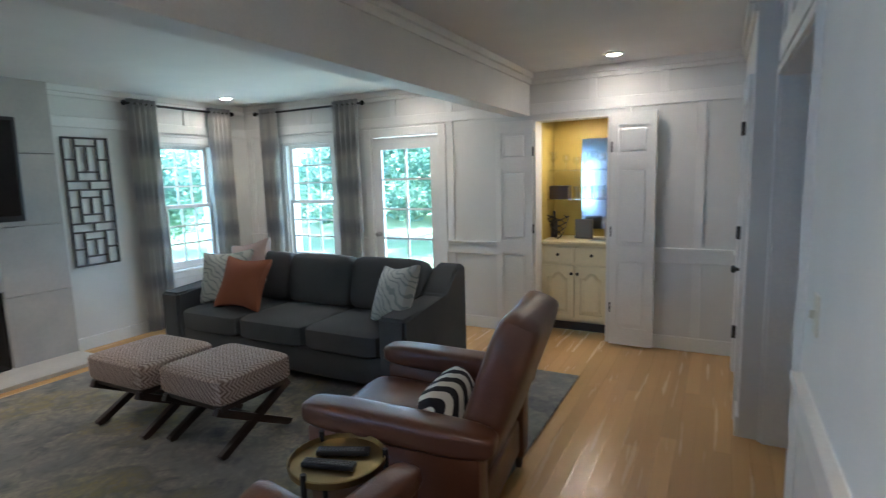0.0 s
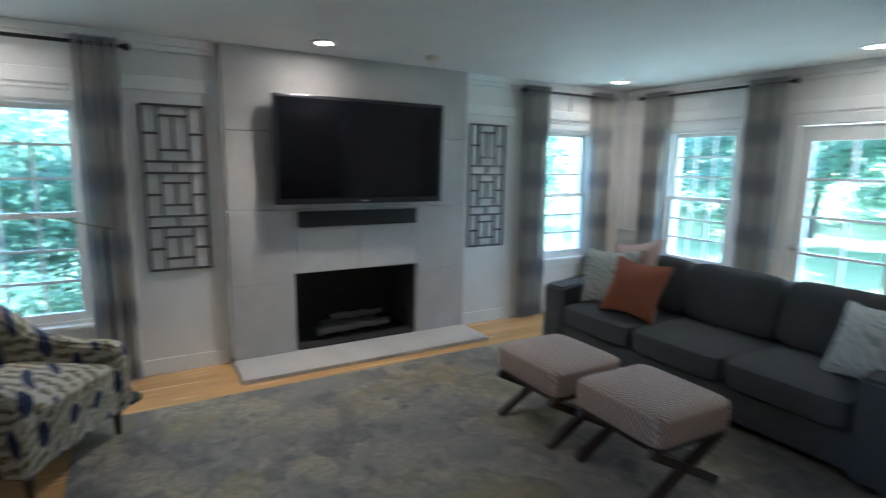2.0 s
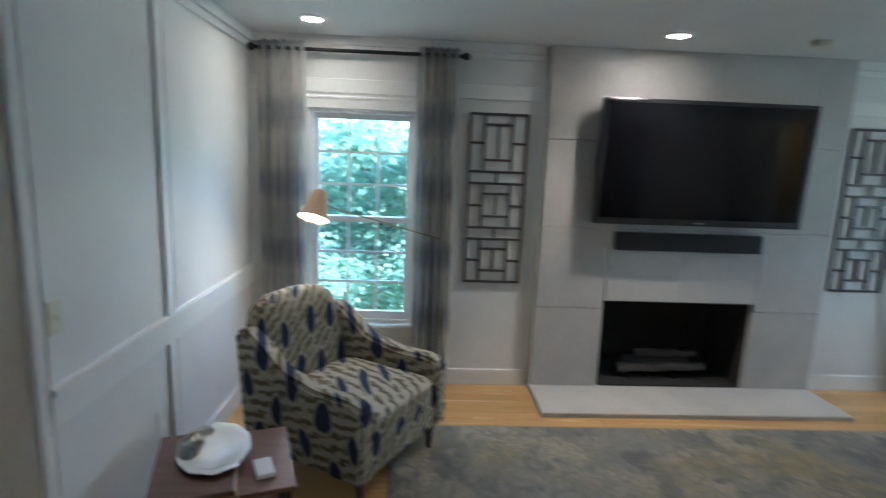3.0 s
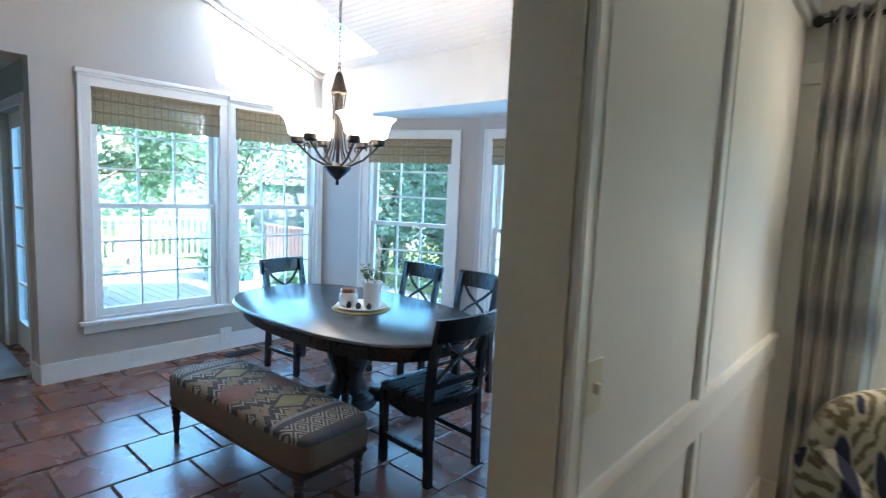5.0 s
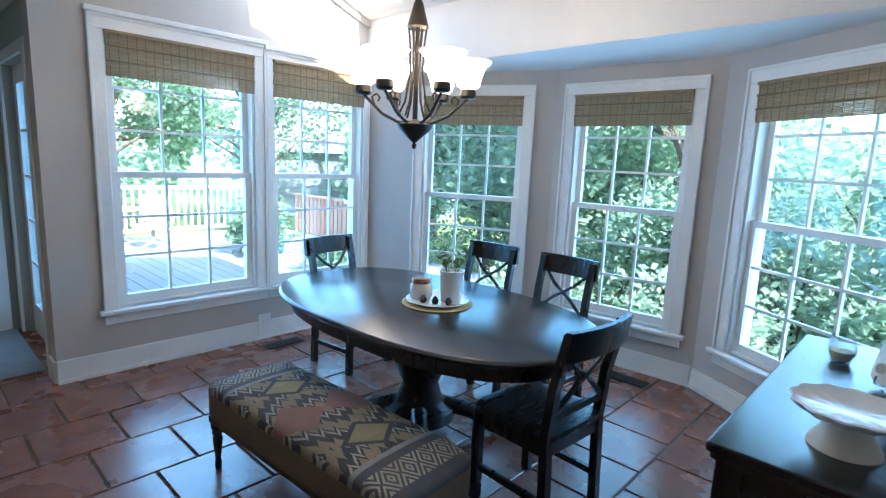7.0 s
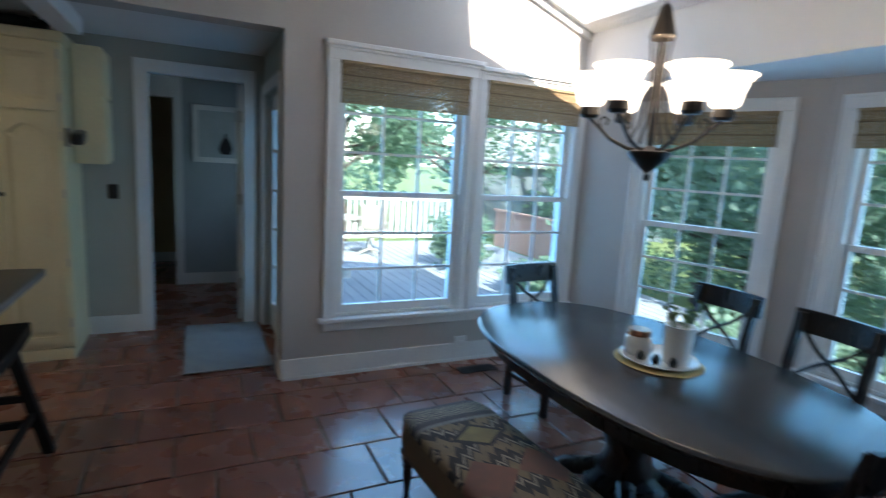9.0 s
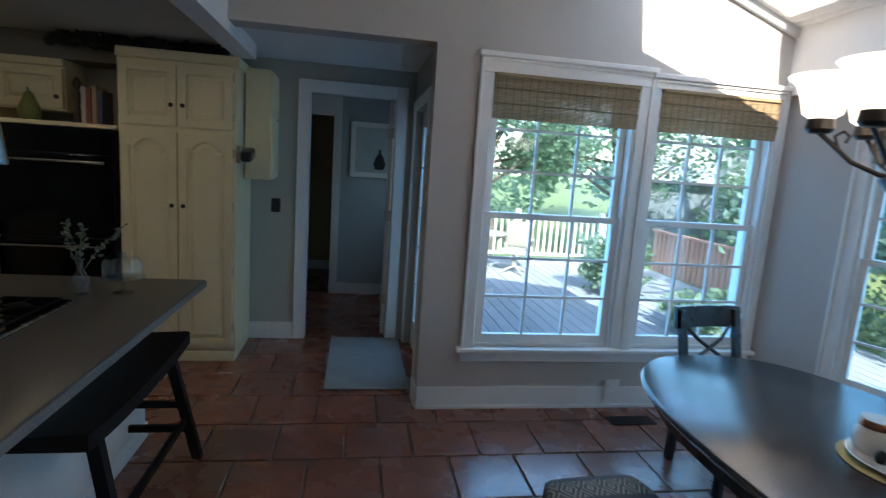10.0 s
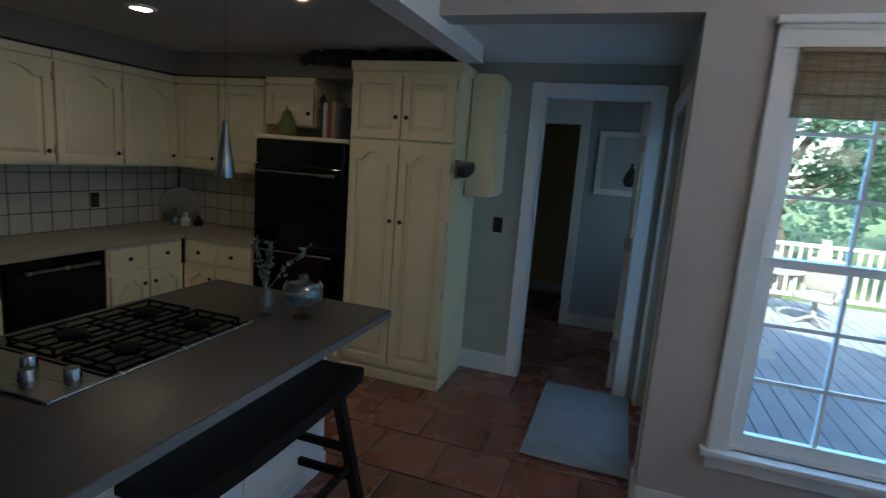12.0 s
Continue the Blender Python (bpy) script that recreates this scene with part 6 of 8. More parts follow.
bm = bmesh.new()
lathe(bm, [(0.0, 0), (0.05, 0), (0.06, 0.05), (0.055, 0.18), (0.068, 0.22), (0.064, 0.22), (0.05, 0.18), (0.055, 0.05), (0.0, 0.01)], n=24)
part("vase", bm, GLASSWARE, vz, smooth=True)
rl = random.Random(7)
for i in range(22):
    a, el = rl.uniform(0, 6.28), rl.uniform(0.1, 1.1)
    L = rl.uniform(0.12, 0.27)
    base = Vector((0, 0, 0.2))
    p = base + Vector((math.cos(a) * math.cos(el), math.sin(a) * math.cos(el) * 0.55, math.sin(el))) * L
    bm = bmesh.new()
    tube(bm, [(0, 0, 0.02), base, base.lerp(p, 0.7), p], 0.003, 5)
    part("stem", bm, LEAF, vz)
    bm = bmesh.new()
    d = (p - base).normalized()
    s = d.cross(Vector((0, 0, 1))).normalized()
    w = rl.uniform(0.045, 0.068)
    ln = rl.uniform(0.12, 0.18)
    for sg_ in (-1, 1):
        vs = [bm.verts.new(p + d * ln * t + s * sg_ * w * math.sin(math.pi * min(t * 0.9 + 0.08, 1)) + Vector((0, 0, -0.05 * t * t + (0.012 if e else 0)))) for t, e in ((0, 0), (0.25, 1), (0.5, 1), (0.75, 1), (1, 0))]
        mid = [bm.verts.new(p + d * ln * t + Vector((0, 0, -0.05 * t * t))) for t in (0.25, 0.5, 0.75)]
        bm.faces.new((vs[0], vs[1], mid[0]))
        bm.faces.new((vs[1], vs[2], mid[1], mid[0]))
        bm.faces.new((vs[2], vs[3], mid[2], mid[1]))
        bm.faces.new((vs[3], vs[4], mid[2]))
    part("leaf", bm, LEAF, vz)
for i in range(5):
    a = i * 1.3 + 0.4
    c0 = Vector((0.13 * math.cos(a), 0.09 * math.sin(a), 0.34 + 0.04 * (i % 3)))
    bm = bmesh.new()
    for k in range(11):
        b = k * 0.571
        d = Vector((math.cos(b), math.sin(b), 0.3))
        s = Vector((-math.sin(b), math.cos(b), 0)) * 0.007
        vs = [bm.verts.new(c0 + q) for q in (Vector((0, 0, 0)), d * 0.028 + s, d * 0.045, d * 0.028 - s)]
        bm.faces.new(vs)
    part("flower", bm, CERAMIC, vz, "white daisy-like flower")
bm = bmesh.new()
sprig(bm, (0, 0, 0.2), (0.02, 0.03, 0.52), 14, 0.05, 3)
part("sprig", bm, LEAF, vz)

# chandelier
CHX, CHY, CH0 = -2.76, -1.98, 1.578
SHADE = glow("frosted_glass_shade", (1.0, 0.88, 0.72), 0.6)
cl = thing("chandelier", "bronze chandelier with six lit frosted bell shades", "chandelier", Matrix.Translation((CHX, CHY, CH0)))
bm = bmesh.new()
lathe(bm, [(0.0, 0), (0.01, 0.005), (0.012, 0.02), (0.006, 0.03), (0.03, 0.05), (0.07, 0.085), (0.085, 0.105), (0.085, 0.115), (0.03, 0.13), (0.012, 0.14), (0.010, 0.56), (0.045, 0.545), (0.05, 0.555), (0.032, 0.62), (0.022, 0.66), (0.012, 0.675), (0.0, 0.68)], n=24)
part("body", bm, BRONZE, cl, smooth=True)
bm = bmesh.new()
for k in range(40):
    z = 0.68 + k * 0.022
    if CH0 + z > cz(CHX) - 0.03:
        break
    rt = Matrix.Translation((0, 0, z + 0.014)) @ Matrix.Rotation(radians(90 * (k % 2)), 4, 'Z')
    tube(bm, [rt @ Vector((0.008 * math.cos(t), 0, 0.016 * math.sin(t))) for t in (j * 6.2832 / 8 for j in range(9))], 0.0022, 5)
part("chain", bm, BRONZE, cl)
bm = bmesh.new()
cyl(bm, 0, 0, cz(CHX) - CH0 - 0.03, cz(CHX) - CH0 - 0.002, 0.05, 0.06, 20)
part("canopy", bm, BRONZE, cl, smooth=True)
for k in range(6):
    a = radians(60 * k + 14)
    c, s = math.cos(a), math.sin(a)
    bm = bmesh.new()
    tube(bm, [(r * c * 0.82, r * s * 0.82, z) for r, z in ((0.03, 0.12), (0.10, 0.125), (0.19, 0.16), (0.26, 0.215), (0.30, 0.245))], 0.0075, 8)
    tube(bm, [(r * c * 0.82, r * s * 0.82, z) for r, z in ((0.05, 0.55), (0.04, 0.48), (0.035, 0.35), (0.06, 0.22), (0.10, 0.15))], 0.005, 6)
    tube(bm, [(r * c * 0.82, r * s * 0.82, z) for r, z in ((0.20, 0.17), (0.235, 0.20), (0.25, 0.235), (0.225, 0.25), (0.205, 0.235), (0.215, 0.215))], 0.005, 6)
    arm = part("arm", bm, BRONZE, cl, smooth=True)
    bm = bmesh.new()
    lathe(bm, [(0.0, 0.24), (0.03, 0.243), (0.04, 0.255), (0.036, 0.285), (0.0, 0.287)], 0.246 * c, 0.246 * s, 16)
    part("cup", bm, BRONZE, arm, smooth=True)
    bm = bmesh.new()
    lathe(bm, [(0.034, 0.288), (0.052, 0.30), (0.063, 0.345), (0.078, 0.385), (0.104, 0.41), (0.102, 0.413), (0.075, 0.389), (0.06, 0.347), (0.048, 0.304), (0.0, 0.295)], 0.246 * c, 0.246 * s, 28)
    part("shade", bm, SHADE, arm, "lit frosted glass bell shade", True)
    if k % 2 == 0:
        lo = new("chandelier_lamp", bpy.data.lights.new("chandelier_lamp", 'POINT'))
        lo.data.energy, lo.data.color, lo.data.shadow_soft_size = 0.7, (1, 0.85, 0.66), 0.05
        lo.location = (CHX + 0.246 * c, CHY + 0.246 * s, CH0 + 0.46)

plate("wall_outlet", "white outlet in the dining baseboard", WSM @ Matrix.Translation((1.42, -0.02, 0.13)), 0.11, 0.16, WHITE, True)
plate("wall_outlet", "white outlet in the bay baseboard", B2M @ Matrix.Translation((0.62, -0.02, 0.12)), 0.11, 0.15, WHITE, True)


def vent(m):
    v = thing("floor_vent", "bronze slotted floor vent", "vent", m, group="floor vents")
    box_part("frame", BRONZE, v, -0.16, 0.16, -0.06, 0.06, 0.0, 0.008, 0.002)
    for i in range(14):
        box_part("slat", BLACKM, v, -0.14 + i * 0.0205, -0.13 + i * 0.0205, -0.045, 0.045, 0.008, 0.011)


vent(Matrix.Translation((-3.12, -3.84, 0.004)))
vent(Matrix.Translation((-4.62, -1.62, 0.004)) @ Matrix.Rotation(radians(88), 4, 'Z'))
# skylight: frame and pane over the opening
skl = thing("skylight", "bright rectangular skylight in the sloped ceiling", "skylight", Matrix.Translation((0, 0, 0)), kind="structure")
bm = bmesh.new()
SKYN = SKY1 + 0.4
for x0, x1, y0, y1 in ((SKX0 - 0.04, SKX0, SKY0 - 0.04, SKYN + 0.04), (SKX1, SKX1 + 0.04, SKY0 - 0.04, SKYN + 0.04), (SKX0, SKX1, SKY0 - 0.04, SKY0), (SKX0, SKX1, SKYN, SKYN + 0.04)):
    a = [bm.verts.new((x, y, cz(x) + dz)) for dz in (0.205, 0.26) for x, y in ((x0, y0), (x1, y0), (x1, y1), (x0, y1))]
    for f in ((3, 2, 1, 0), (4, 5, 6, 7), (0, 1, 5, 4), (1, 2, 6, 5), (2, 3, 7, 6), (3, 0, 4, 7)):
        bm.faces.new([a[i] for i in f])
part("skylight_frame", bm, WHITE, skl)
bm = bmesh.new()
a = [bm.verts.new((x, y, cz(x) + 0.235)) for x, y in ((SKX0, SKY0), (SKX1, SKY0), (SKX1, SKYN), (SKX0, SKYN))]
bm.faces.new(a)
part("pane", bm, GLASS, skl).visible_shadow = False

# ---- kitchen and hall ----
STOOLW = M("near_black_stained_wood", (0.010, 0.007, 0.006), 0.55, col2=(0.02, 0.014, 0.011), scale=5, var=0.7, stretch=(1, 8, 1), fine=30, bump=0.02, spec=0.12)
GRATE = M("cast_iron_grate", (0.005, 0.005, 0.005), 0.75, var=0.3, bump=0.2, spec=0.12)
COUNTER = M("grey_speckled_counter", (0.046, 0.042, 0.037), 0.4, col2=(0.085, 0.078, 0.07), scale=120, var=0.7, fine=300, bump=0.03, fvar=0.2)
STEEL = M("stainless_steel", (0.35, 0.35, 0.35), 0.25, 1.0, var=0.3, stretch=(1, 30, 1))
TILEW = M("cream_wall_tile", (0.50, 0.47, 0.38), 0.3, var=0.4, rand=0.2)
PEAR = M("green_pear_glaze", (0.16, 0.19, 0.05), 0.35, var=0.5)
isl = thing("kitchen_island", "white kitchen island base with overhanging counter", "kitchen island", Matrix.Translation((0.3, -2.72, 0)))
box_part("body", WHITE, isl, -0.36, 0.40, -1.02, 1.02, 0.09, 0.865, 0.004)
box_part("plinth", WHITE, isl, -0.37, 0.41, -1.03, 1.03, 0.0, 0.09, 0.004)
for y0 in (-0.98, -0.32, 0.34):
    box_part("end_panel", WHITE, isl, -0.37, -0.36, y0, y0 + 0.60, 0.14, 0.82, 0.003)
it = thing("island_counter", "grey speckled island countertop with rounded edge", "countertop", Matrix.Translation((0.3, -2.72, 0.866)))
bm = bmesh.new()
bx(bm, -0.665, 0.44, -1.12, 1.10, 0.0, 0.044, 0.012, 3)
part("slab", bm, COUNTER, it, smooth=True)
CEDGE = M("pale_speckled_edge", (0.16, 0.155, 0.15), 0.45, col2=(0.09, 0.085, 0.08), scale=120, var=0.7, fine=300, bump=0.03, fvar=0.2)
box_part("edge_band", CEDGE, it, -0.667, -0.664, -1.112, 1.09, 0.005, 0.039, 0.001, label="pale speckled counter edge")
box_part("edge_band", CEDGE, it, -0.655, 0.43, -1.122, -1.119, 0.005, 0.039, 0.001, label="pale speckled counter edge")
ck = thing("cooktop", "black glass gas cooktop with steel rim and iron grates", "cooktop", Matrix.Translation((0.36, -2.865, 0.911)))
box_part("rim", STEEL, ck, -0.30, 0.30, -0.45, 0.45, 0.0, 0.008, 0.003)
box_part("glass_top", SCREEN, ck, -0.28, 0.28, -0.43, 0.25, 0.008, 0.012)
for x in (-0.14, 0.14):
    for y in (-0.28, 0.05):
        bm = bmesh.new()
        lathe(bm, [(0.0, 0.012), (0.05, 0.012), (0.05, 0.022), (0.03, 0.03), (0.0, 0.032)], x, y, 20)
        part("burner", bm, GRATE, ck, smooth=True)
for x in (-0.14, 0.14):
    bm = bmesh.new()
    for k in range(5):
        bx(bm, x - 0.12, x + 0.12, -0.40 + k * 0.15, -0.391 + k * 0.15, 0.022, 0.030)
    for dx in (-0.12, -0.004, 0.111):
        bx(bm, x + dx, x + dx + 0.009, -0.40, 0.21, 0.022, 0.029)
    for y in (-0.398, 0.198):
        for dx in (-0.118, 0.108):
            bx(bm, x + dx, x + dx + 0.009, y, y + 0.009, 0.012, 0.022)
    part("grate", bm, GRATE, ck)
for i, (x, y) in enumerate(((-0.2, 0.30), (-0.1, 0.37), (0.0, 0.30), (0.1, 0.37), (0.2, 0.30))):
    bm = bmesh.new()
    lathe(bm, [(0.0, 0.008), (0.026, 0.008), (0.024, 0.035), (0.021, 0.042), (0.0, 0.043)], x, y, 18)
    part("control_knob", bm, STEEL, ck, "steel control knob", True)
cake = thing("cake_dome", "small clear glass cake stand with domed lid", "cake stand", Matrix.Translation((-0.06, -3.50, 0.91)))
bm = bmesh.new()
lathe(bm, [(0.0, 0), (0.05, 0), (0.012, 0.012), (0.012, 0.07), (0.10, 0.078), (0.10, 0.083), (0.0, 0.083)], n=28)
part("stand", bm, GLASSWARE, cake, smooth=True)
bm = bmesh.new()
lathe(bm, [(0.088, 0.084), (0.09, 0.15), (0.075, 0.175), (0.02, 0.182), (0.018, 0.2), (0.0, 0.21), (0.0, 0.206), (0.012, 0.198), (0.012, 0.178), (0.073, 0.17), (0.086, 0.148), (0.085, 0.084)], n=28)
part("dome", bm, GLASSWARE, cake, smooth=True)
bv = thing("bud_vase", "clear glass bottle vase with green sprigs", "vase", Matrix.Translation((0.11, -3.45, 0.91)))
bm = bmesh.new()
lathe(bm, [(0.0, 0), (0.034, 0), (0.036, 0.08), (0.014, 0.12), (0.013, 0.17), (0.019, 0.175), (0.011, 0.17), (0.012, 0.12), (0.033, 0.08), (0.0, 0.006)], n=20)
part("bottle", bm, GLASSWARE, bv, smooth=True)
for i, (tx, ty, tz) in enumerate(((-0.03, 0.02, 0.34), (0.04, 0.03, 0.36), (0.0, -0.04, 0.32), (-0.16, -0.1, 0.33), (0.06, 0.0, 0.30))):
    bm = bmesh.new()
    sprig(bm, (0, 0, 0.1), (tx, ty, tz), 12, 0.032, i + 20)
    part("sprig", bm, M("grey_green_sprig", (0.14, 0.17, 0.12), 0.7, var=0.4), bv)


def saddle_bench(m):
    s = thing("saddle_stool", "espresso wooden saddle-seat counter bench", "stool", m)
    bm = bmesh.new()
    n = 18
    L, w = 1.10, 0.35
    rings = []
    for i in range(n + 1):
        v = 2 * i / n - 1
        dip = 0.04 + 0.03 * (v * v) ** 1.2
        rings.append([bm.verts.new((x, v * L / 2, z + dip)) for x, z in ((-w / 2, 0.54), (-w / 2, 0.60), (-w / 2 + 0.012, 0.606), (0, 0.598), (w / 2 - 0.012, 0.606), (w / 2, 0.60), (w / 2, 0.54))])
    for p, q in zip(rings, rings[1:]):
        for k in range(7):
            bm.faces.new((p[k], p[(k + 1) % 7], q[(k + 1) % 7], q[k]))
    bm.faces.new(rings[0])
    bm.faces.new(rings[-1][::-1])
    part("seat", bm, STOOLW, s, smooth=True)
    for x in (-1, 1):
        for y in (-1, 1):
            bm = bmesh.new()
            vs = [bm.verts.new((x * (0.12 + f * 0.12) + sx * 0.024, y * (0.40 + f * 0.05) + sy * 0.022, z)) for f, z in ((0, 0.60), (1, 0.0)) for sx, sy in ((-1, -1), (1, -1), (1, 1), (-1, 1))]
            for f in ((3, 2, 1, 0), (4, 5, 6, 7), (0, 1, 5, 4), (1, 2, 6, 5), (2, 3, 7, 6), (3, 0, 4, 7)):
                bm.faces.new([vs[i] for i in f])
            part("leg", bm, STOOLW, s)
    for y, z, hw in ((-0.435, 0.16, 0.19), (-0.425, 0.30, 0.165), (0.435, 0.16, 0.19), (0.425, 0.30, 0.165)):
        box_part("stretcher", STOOLW, s, -hw, hw, y - 0.012, y + 0.012, z, z + 0.035)
    for x in (-0.185, 0.185):
        box_part("long_stretcher", STOOLW, s, x - 0.012, x + 0.012, -0.42, 0.42, 0.21, 0.245)


saddle_bench(Matrix.Translation((-0.165, -3.06, 0)))

pan = thing("pantry_cabinet", "tall cream pantry cabinet with arched panel doors", "cabinet", Matrix.Translation((0.115, -4.92, 0)))
box_part("body", CREAM, pan, -0.405, 0.405, -0.57, 0.0, 0.09, 2.26)
box_part("kickboard", CREAM, pan, -0.405, 0.405, -0.57, 0.012, 0.0, 0.085, 0.004)
bm = bmesh.new()
bx(bm, -0.43, 0.41, -0.57, 0.03, 2.26, 2.33, 0.012)
part("cornice", bm, CREAM, pan)
for x0, x1, kx in ((-0.385, -0.008, -0.04), (0.008, 0.385, 0.04)):
    d = arched_door(pan, x0, x1, 0.13, 1.76, 0.0, flip=-1)
    small_knob(d, kx, 0.018, 1.22, -1)
    d = arched_door(pan, x0, x1, 1.80, 2.23, 0.0, flip=-1, arch=False)
    small_knob(d, kx, 0.018, 1.95, -1)
    hx = x0 if x0 < -0.1 else x1
    for z in (0.25, 0.7, 1.2, 1.6, 1.86, 2.15):
        box_part("hinge", NICKEL, pan, hx - 0.008, hx + 0.008, 0.0, 0.022, z, z + 0.06)
ov = thing("double_oven", "black glass double wall oven with steel handles", "oven", Matrix.Translation((0.93, -4.90, 0)))
box_part("body", PLASTIC, ov, -0.385, 0.385, -0.55, 0.0, 0.45, 1.74)
box_part("control_panel", SCREEN, ov, -0.385, 0.385, 0.0, 0.015, 1.56, 1.735, 0.003)
for z0, z1 in ((0.46, 0.94), (0.96, 1.55)):
    d = box_part("oven_door", SCREEN, ov, -0.385, 0.385, 0.0, 0.03, z0, z1, 0.004)
    bm = bmesh.new()
    tube(bm, [(-0.34, 0.065, z1 - 0.05), (0.34, 0.065, z1 - 0.05)], 0.011, 10)
    for x in (-0.32, 0.32):
        tube(bm, [(x, 0.03, z1 - 0.05), (x, 0.065, z1 - 0.05)], 0.009, 8)
    part("handle", bm, STEEL, d, "steel bar handle", True)
oc = thing("oven_cabinet", "cream cabinet surround of the wall oven", "cabinet", Matrix.Translation((0.93, -4.90, 0)))
box_part("shelf", CREAM, oc, -0.41, 0.41, -0.57, 0.02, 1.745, 1.775, 0.003)
box_part("base", CREAM, oc, -0.40, 0.40, -0.57, 0.0, 0.0, 0.44, 0.003)
box_part("side_panel", CREAM, oc, 0.39, 0.41, -0.57, 0.0, 0.44, 1.745)
d = arched_door(oc, -0.38, 0.38, 0.12, 0.42, 0.0, flip=-1, arch=False)
# items on the oven shelf
pr_ = thing("pear_ornament", "green glazed pear ornament on the oven shelf", "ornament", Matrix.Translation((1.18, -5.08, 1.776)))
bm = bmesh.new()
lathe(bm, [(0.0, 0), (0.05, 0.0), (0.075, 0.04), (0.07, 0.09), (0.04, 0.15), (0.028, 0.19), (0.01, 0.205), (0.0, 0.207)], n=20)
part("body", bm, PEAR, pr_, smooth=True)
bm = bmesh.new()
tube(bm, [(0, 0, 0.2), (0.01, 0, 0.235)], 0.005, 6)
part("stalk", bm, DARKW, pr_)
fg = thing("pepper_mill", "tall dark turned figure on the oven shelf", "ornament", Matrix.Translation((0.86, -5.08, 1.776)))
bm = bmesh.new()
lathe(bm, [(0.0, 0), (0.035, 0), (0.03, 0.05), (0.018, 0.12), (0.028, 0.2), (0.014, 0.24), (0.03, 0.28), (0.02, 0.315), (0.0, 0.34)], n=18)
part("body", bm, DARKW, fg, smooth=True)
for i, (col, h) in enumerate((((0.5, 0.45, 0.4), 0.26), ((0.25, 0.06, 0.05), 0.25), ((0.35, 0.25, 0.15), 0.27), ((0.08, 0.09, 0.12), 0.24))):
    bkx = thing("book", "upright cookbook on the oven shelf", "book", Matrix.Translation((0.77 - i * 0.036, -5.06, 1.776)), group="cookbooks")
    box_part("cover", M("book_cover", col, 0.6, var=0.3), bkx, -0.016, 0.016, -0.09, 0.09, 0, h, 0.002)
    box_part("page_block", CERAMIC, bkx, -0.012, 0.012, -0.0905, 0.086, 0.004, h - 0.006)
gp = thing("trailing_plant", "dark trailing greenery on top of the pantry", "plant", Matrix.Translation((0.25, -5.1, 2.33)))
rl = random.Random(11)
for i in range(44):
    bm = bmesh.new()
    x = rl.uniform(-0.40, 0.75)
    b0 = (x, rl.uniform(-0.1, 0.12), 0.0)
    tip = (x + rl.uniform(-0.15, 0.15), 0.06 + rl.uniform(-0.1, 0.05), rl.uniform(-0.01, 0.09))
    sprig(bm, b0, tip, 12, 0.085, 40 + i)
    part("sprig", bm, M("dark_ivy", (0.035, 0.04, 0.028), 0.7, var=0.4) if i == 0 else bpy.data.materials["dark_ivy"], gp)


def base_unit(m, w, doors, label, drawer=True):
    """Base cabinet, its front looking towards local -y."""
    c = thing("base_cabinet", label, "cabinet", m, group="kitchen base cabinets")
    box_part("body", CREAM, c, 0, w, 0.0, 0.60, 0.1, 0.868)
    box_part("kickboard", DARKW, c, 0, w, 0.06, 0.58, 0.0, 0.1)
    k = w / doors
    for i in range(doors):
        d = arched_door(c, i * k + 0.012, (i + 1) * k - 0.012, 0.13, 0.66, 0.0)
        small_knob(d, i * k + (k - 0.05 if i % 2 == 0 else 0.05), -0.018, 0.56)
        dr = box_part("drawer", CREAM, c, i * k + 0.012, (i + 1) * k - 0.012, -0.018, 0.0, 0.69, 0.85, 0.004)
        small_knob(dr, (i + 0.5) * k, -0.018, 0.77)
    return c


# south run faces +y, east run faces -x
SRUN = Matrix.Rotation(radians(180), 4, 'Z')
base_unit(Matrix.Translation((2.03, -4.90, 0)) @ SRUN, 0.67, 2, "cream corner base cabinet with arched doors")
ERUN = Matrix.Rotation(radians(-90), 4, 'Z')
base_unit(Matrix.Translation((2.06, -4.20, 0)) @ ERUN, 0.68, 2, "cream base cabinet with arched doors beside the dishwasher")
base_unit(Matrix.Translation((2.06, -2.60, 0)) @ ERUN, 0.9, 2, "cream base cabinet under the long counter")
dw = thing("dishwasher", "black dishwasher with steel bar handle", "dishwasher", Matrix.Translation((2.06, -3.53, 0)) @ ERUN)
box_part("body", PLASTIC, dw, 0.0, 0.66, 0.02, 0.58, 0.08, 0.866)
box_part("door", SCREEN, dw, 0.01, 0.65, -0.012, 0.02, 0.12, 0.86, 0.004)
bm = bmesh.new()
tube(bm, [(0.08, -0.05, 0.79), (0.58, -0.05, 0.79)], 0.013, 10)
for x in (0.1, 0.56):
    tube(bm, [(x, -0.012, 0.79), (x, -0.05, 0.79)], 0.009, 8)
part("handle", bm, STEEL, dw, "steel bar handle", True)
kc = thing("kitchen_counter", "pale L-shaped laminate kitchen counter", "countertop", Matrix.Translation((0, 0, 0.869)))
KTOP = M("beige_counter", (0.36, 0.33, 0.25), 0.35, scale=60, var=0.5, fine=200)
box_part("slab", KTOP, kc, 2.03, 2.715, -5.49, -1.7, 0.0, 0.041, 0.006)
box_part("slab", KTOP, kc, 1.345, 2.028, -5.49, -4.88, 0.0, 0.041, 0.006)


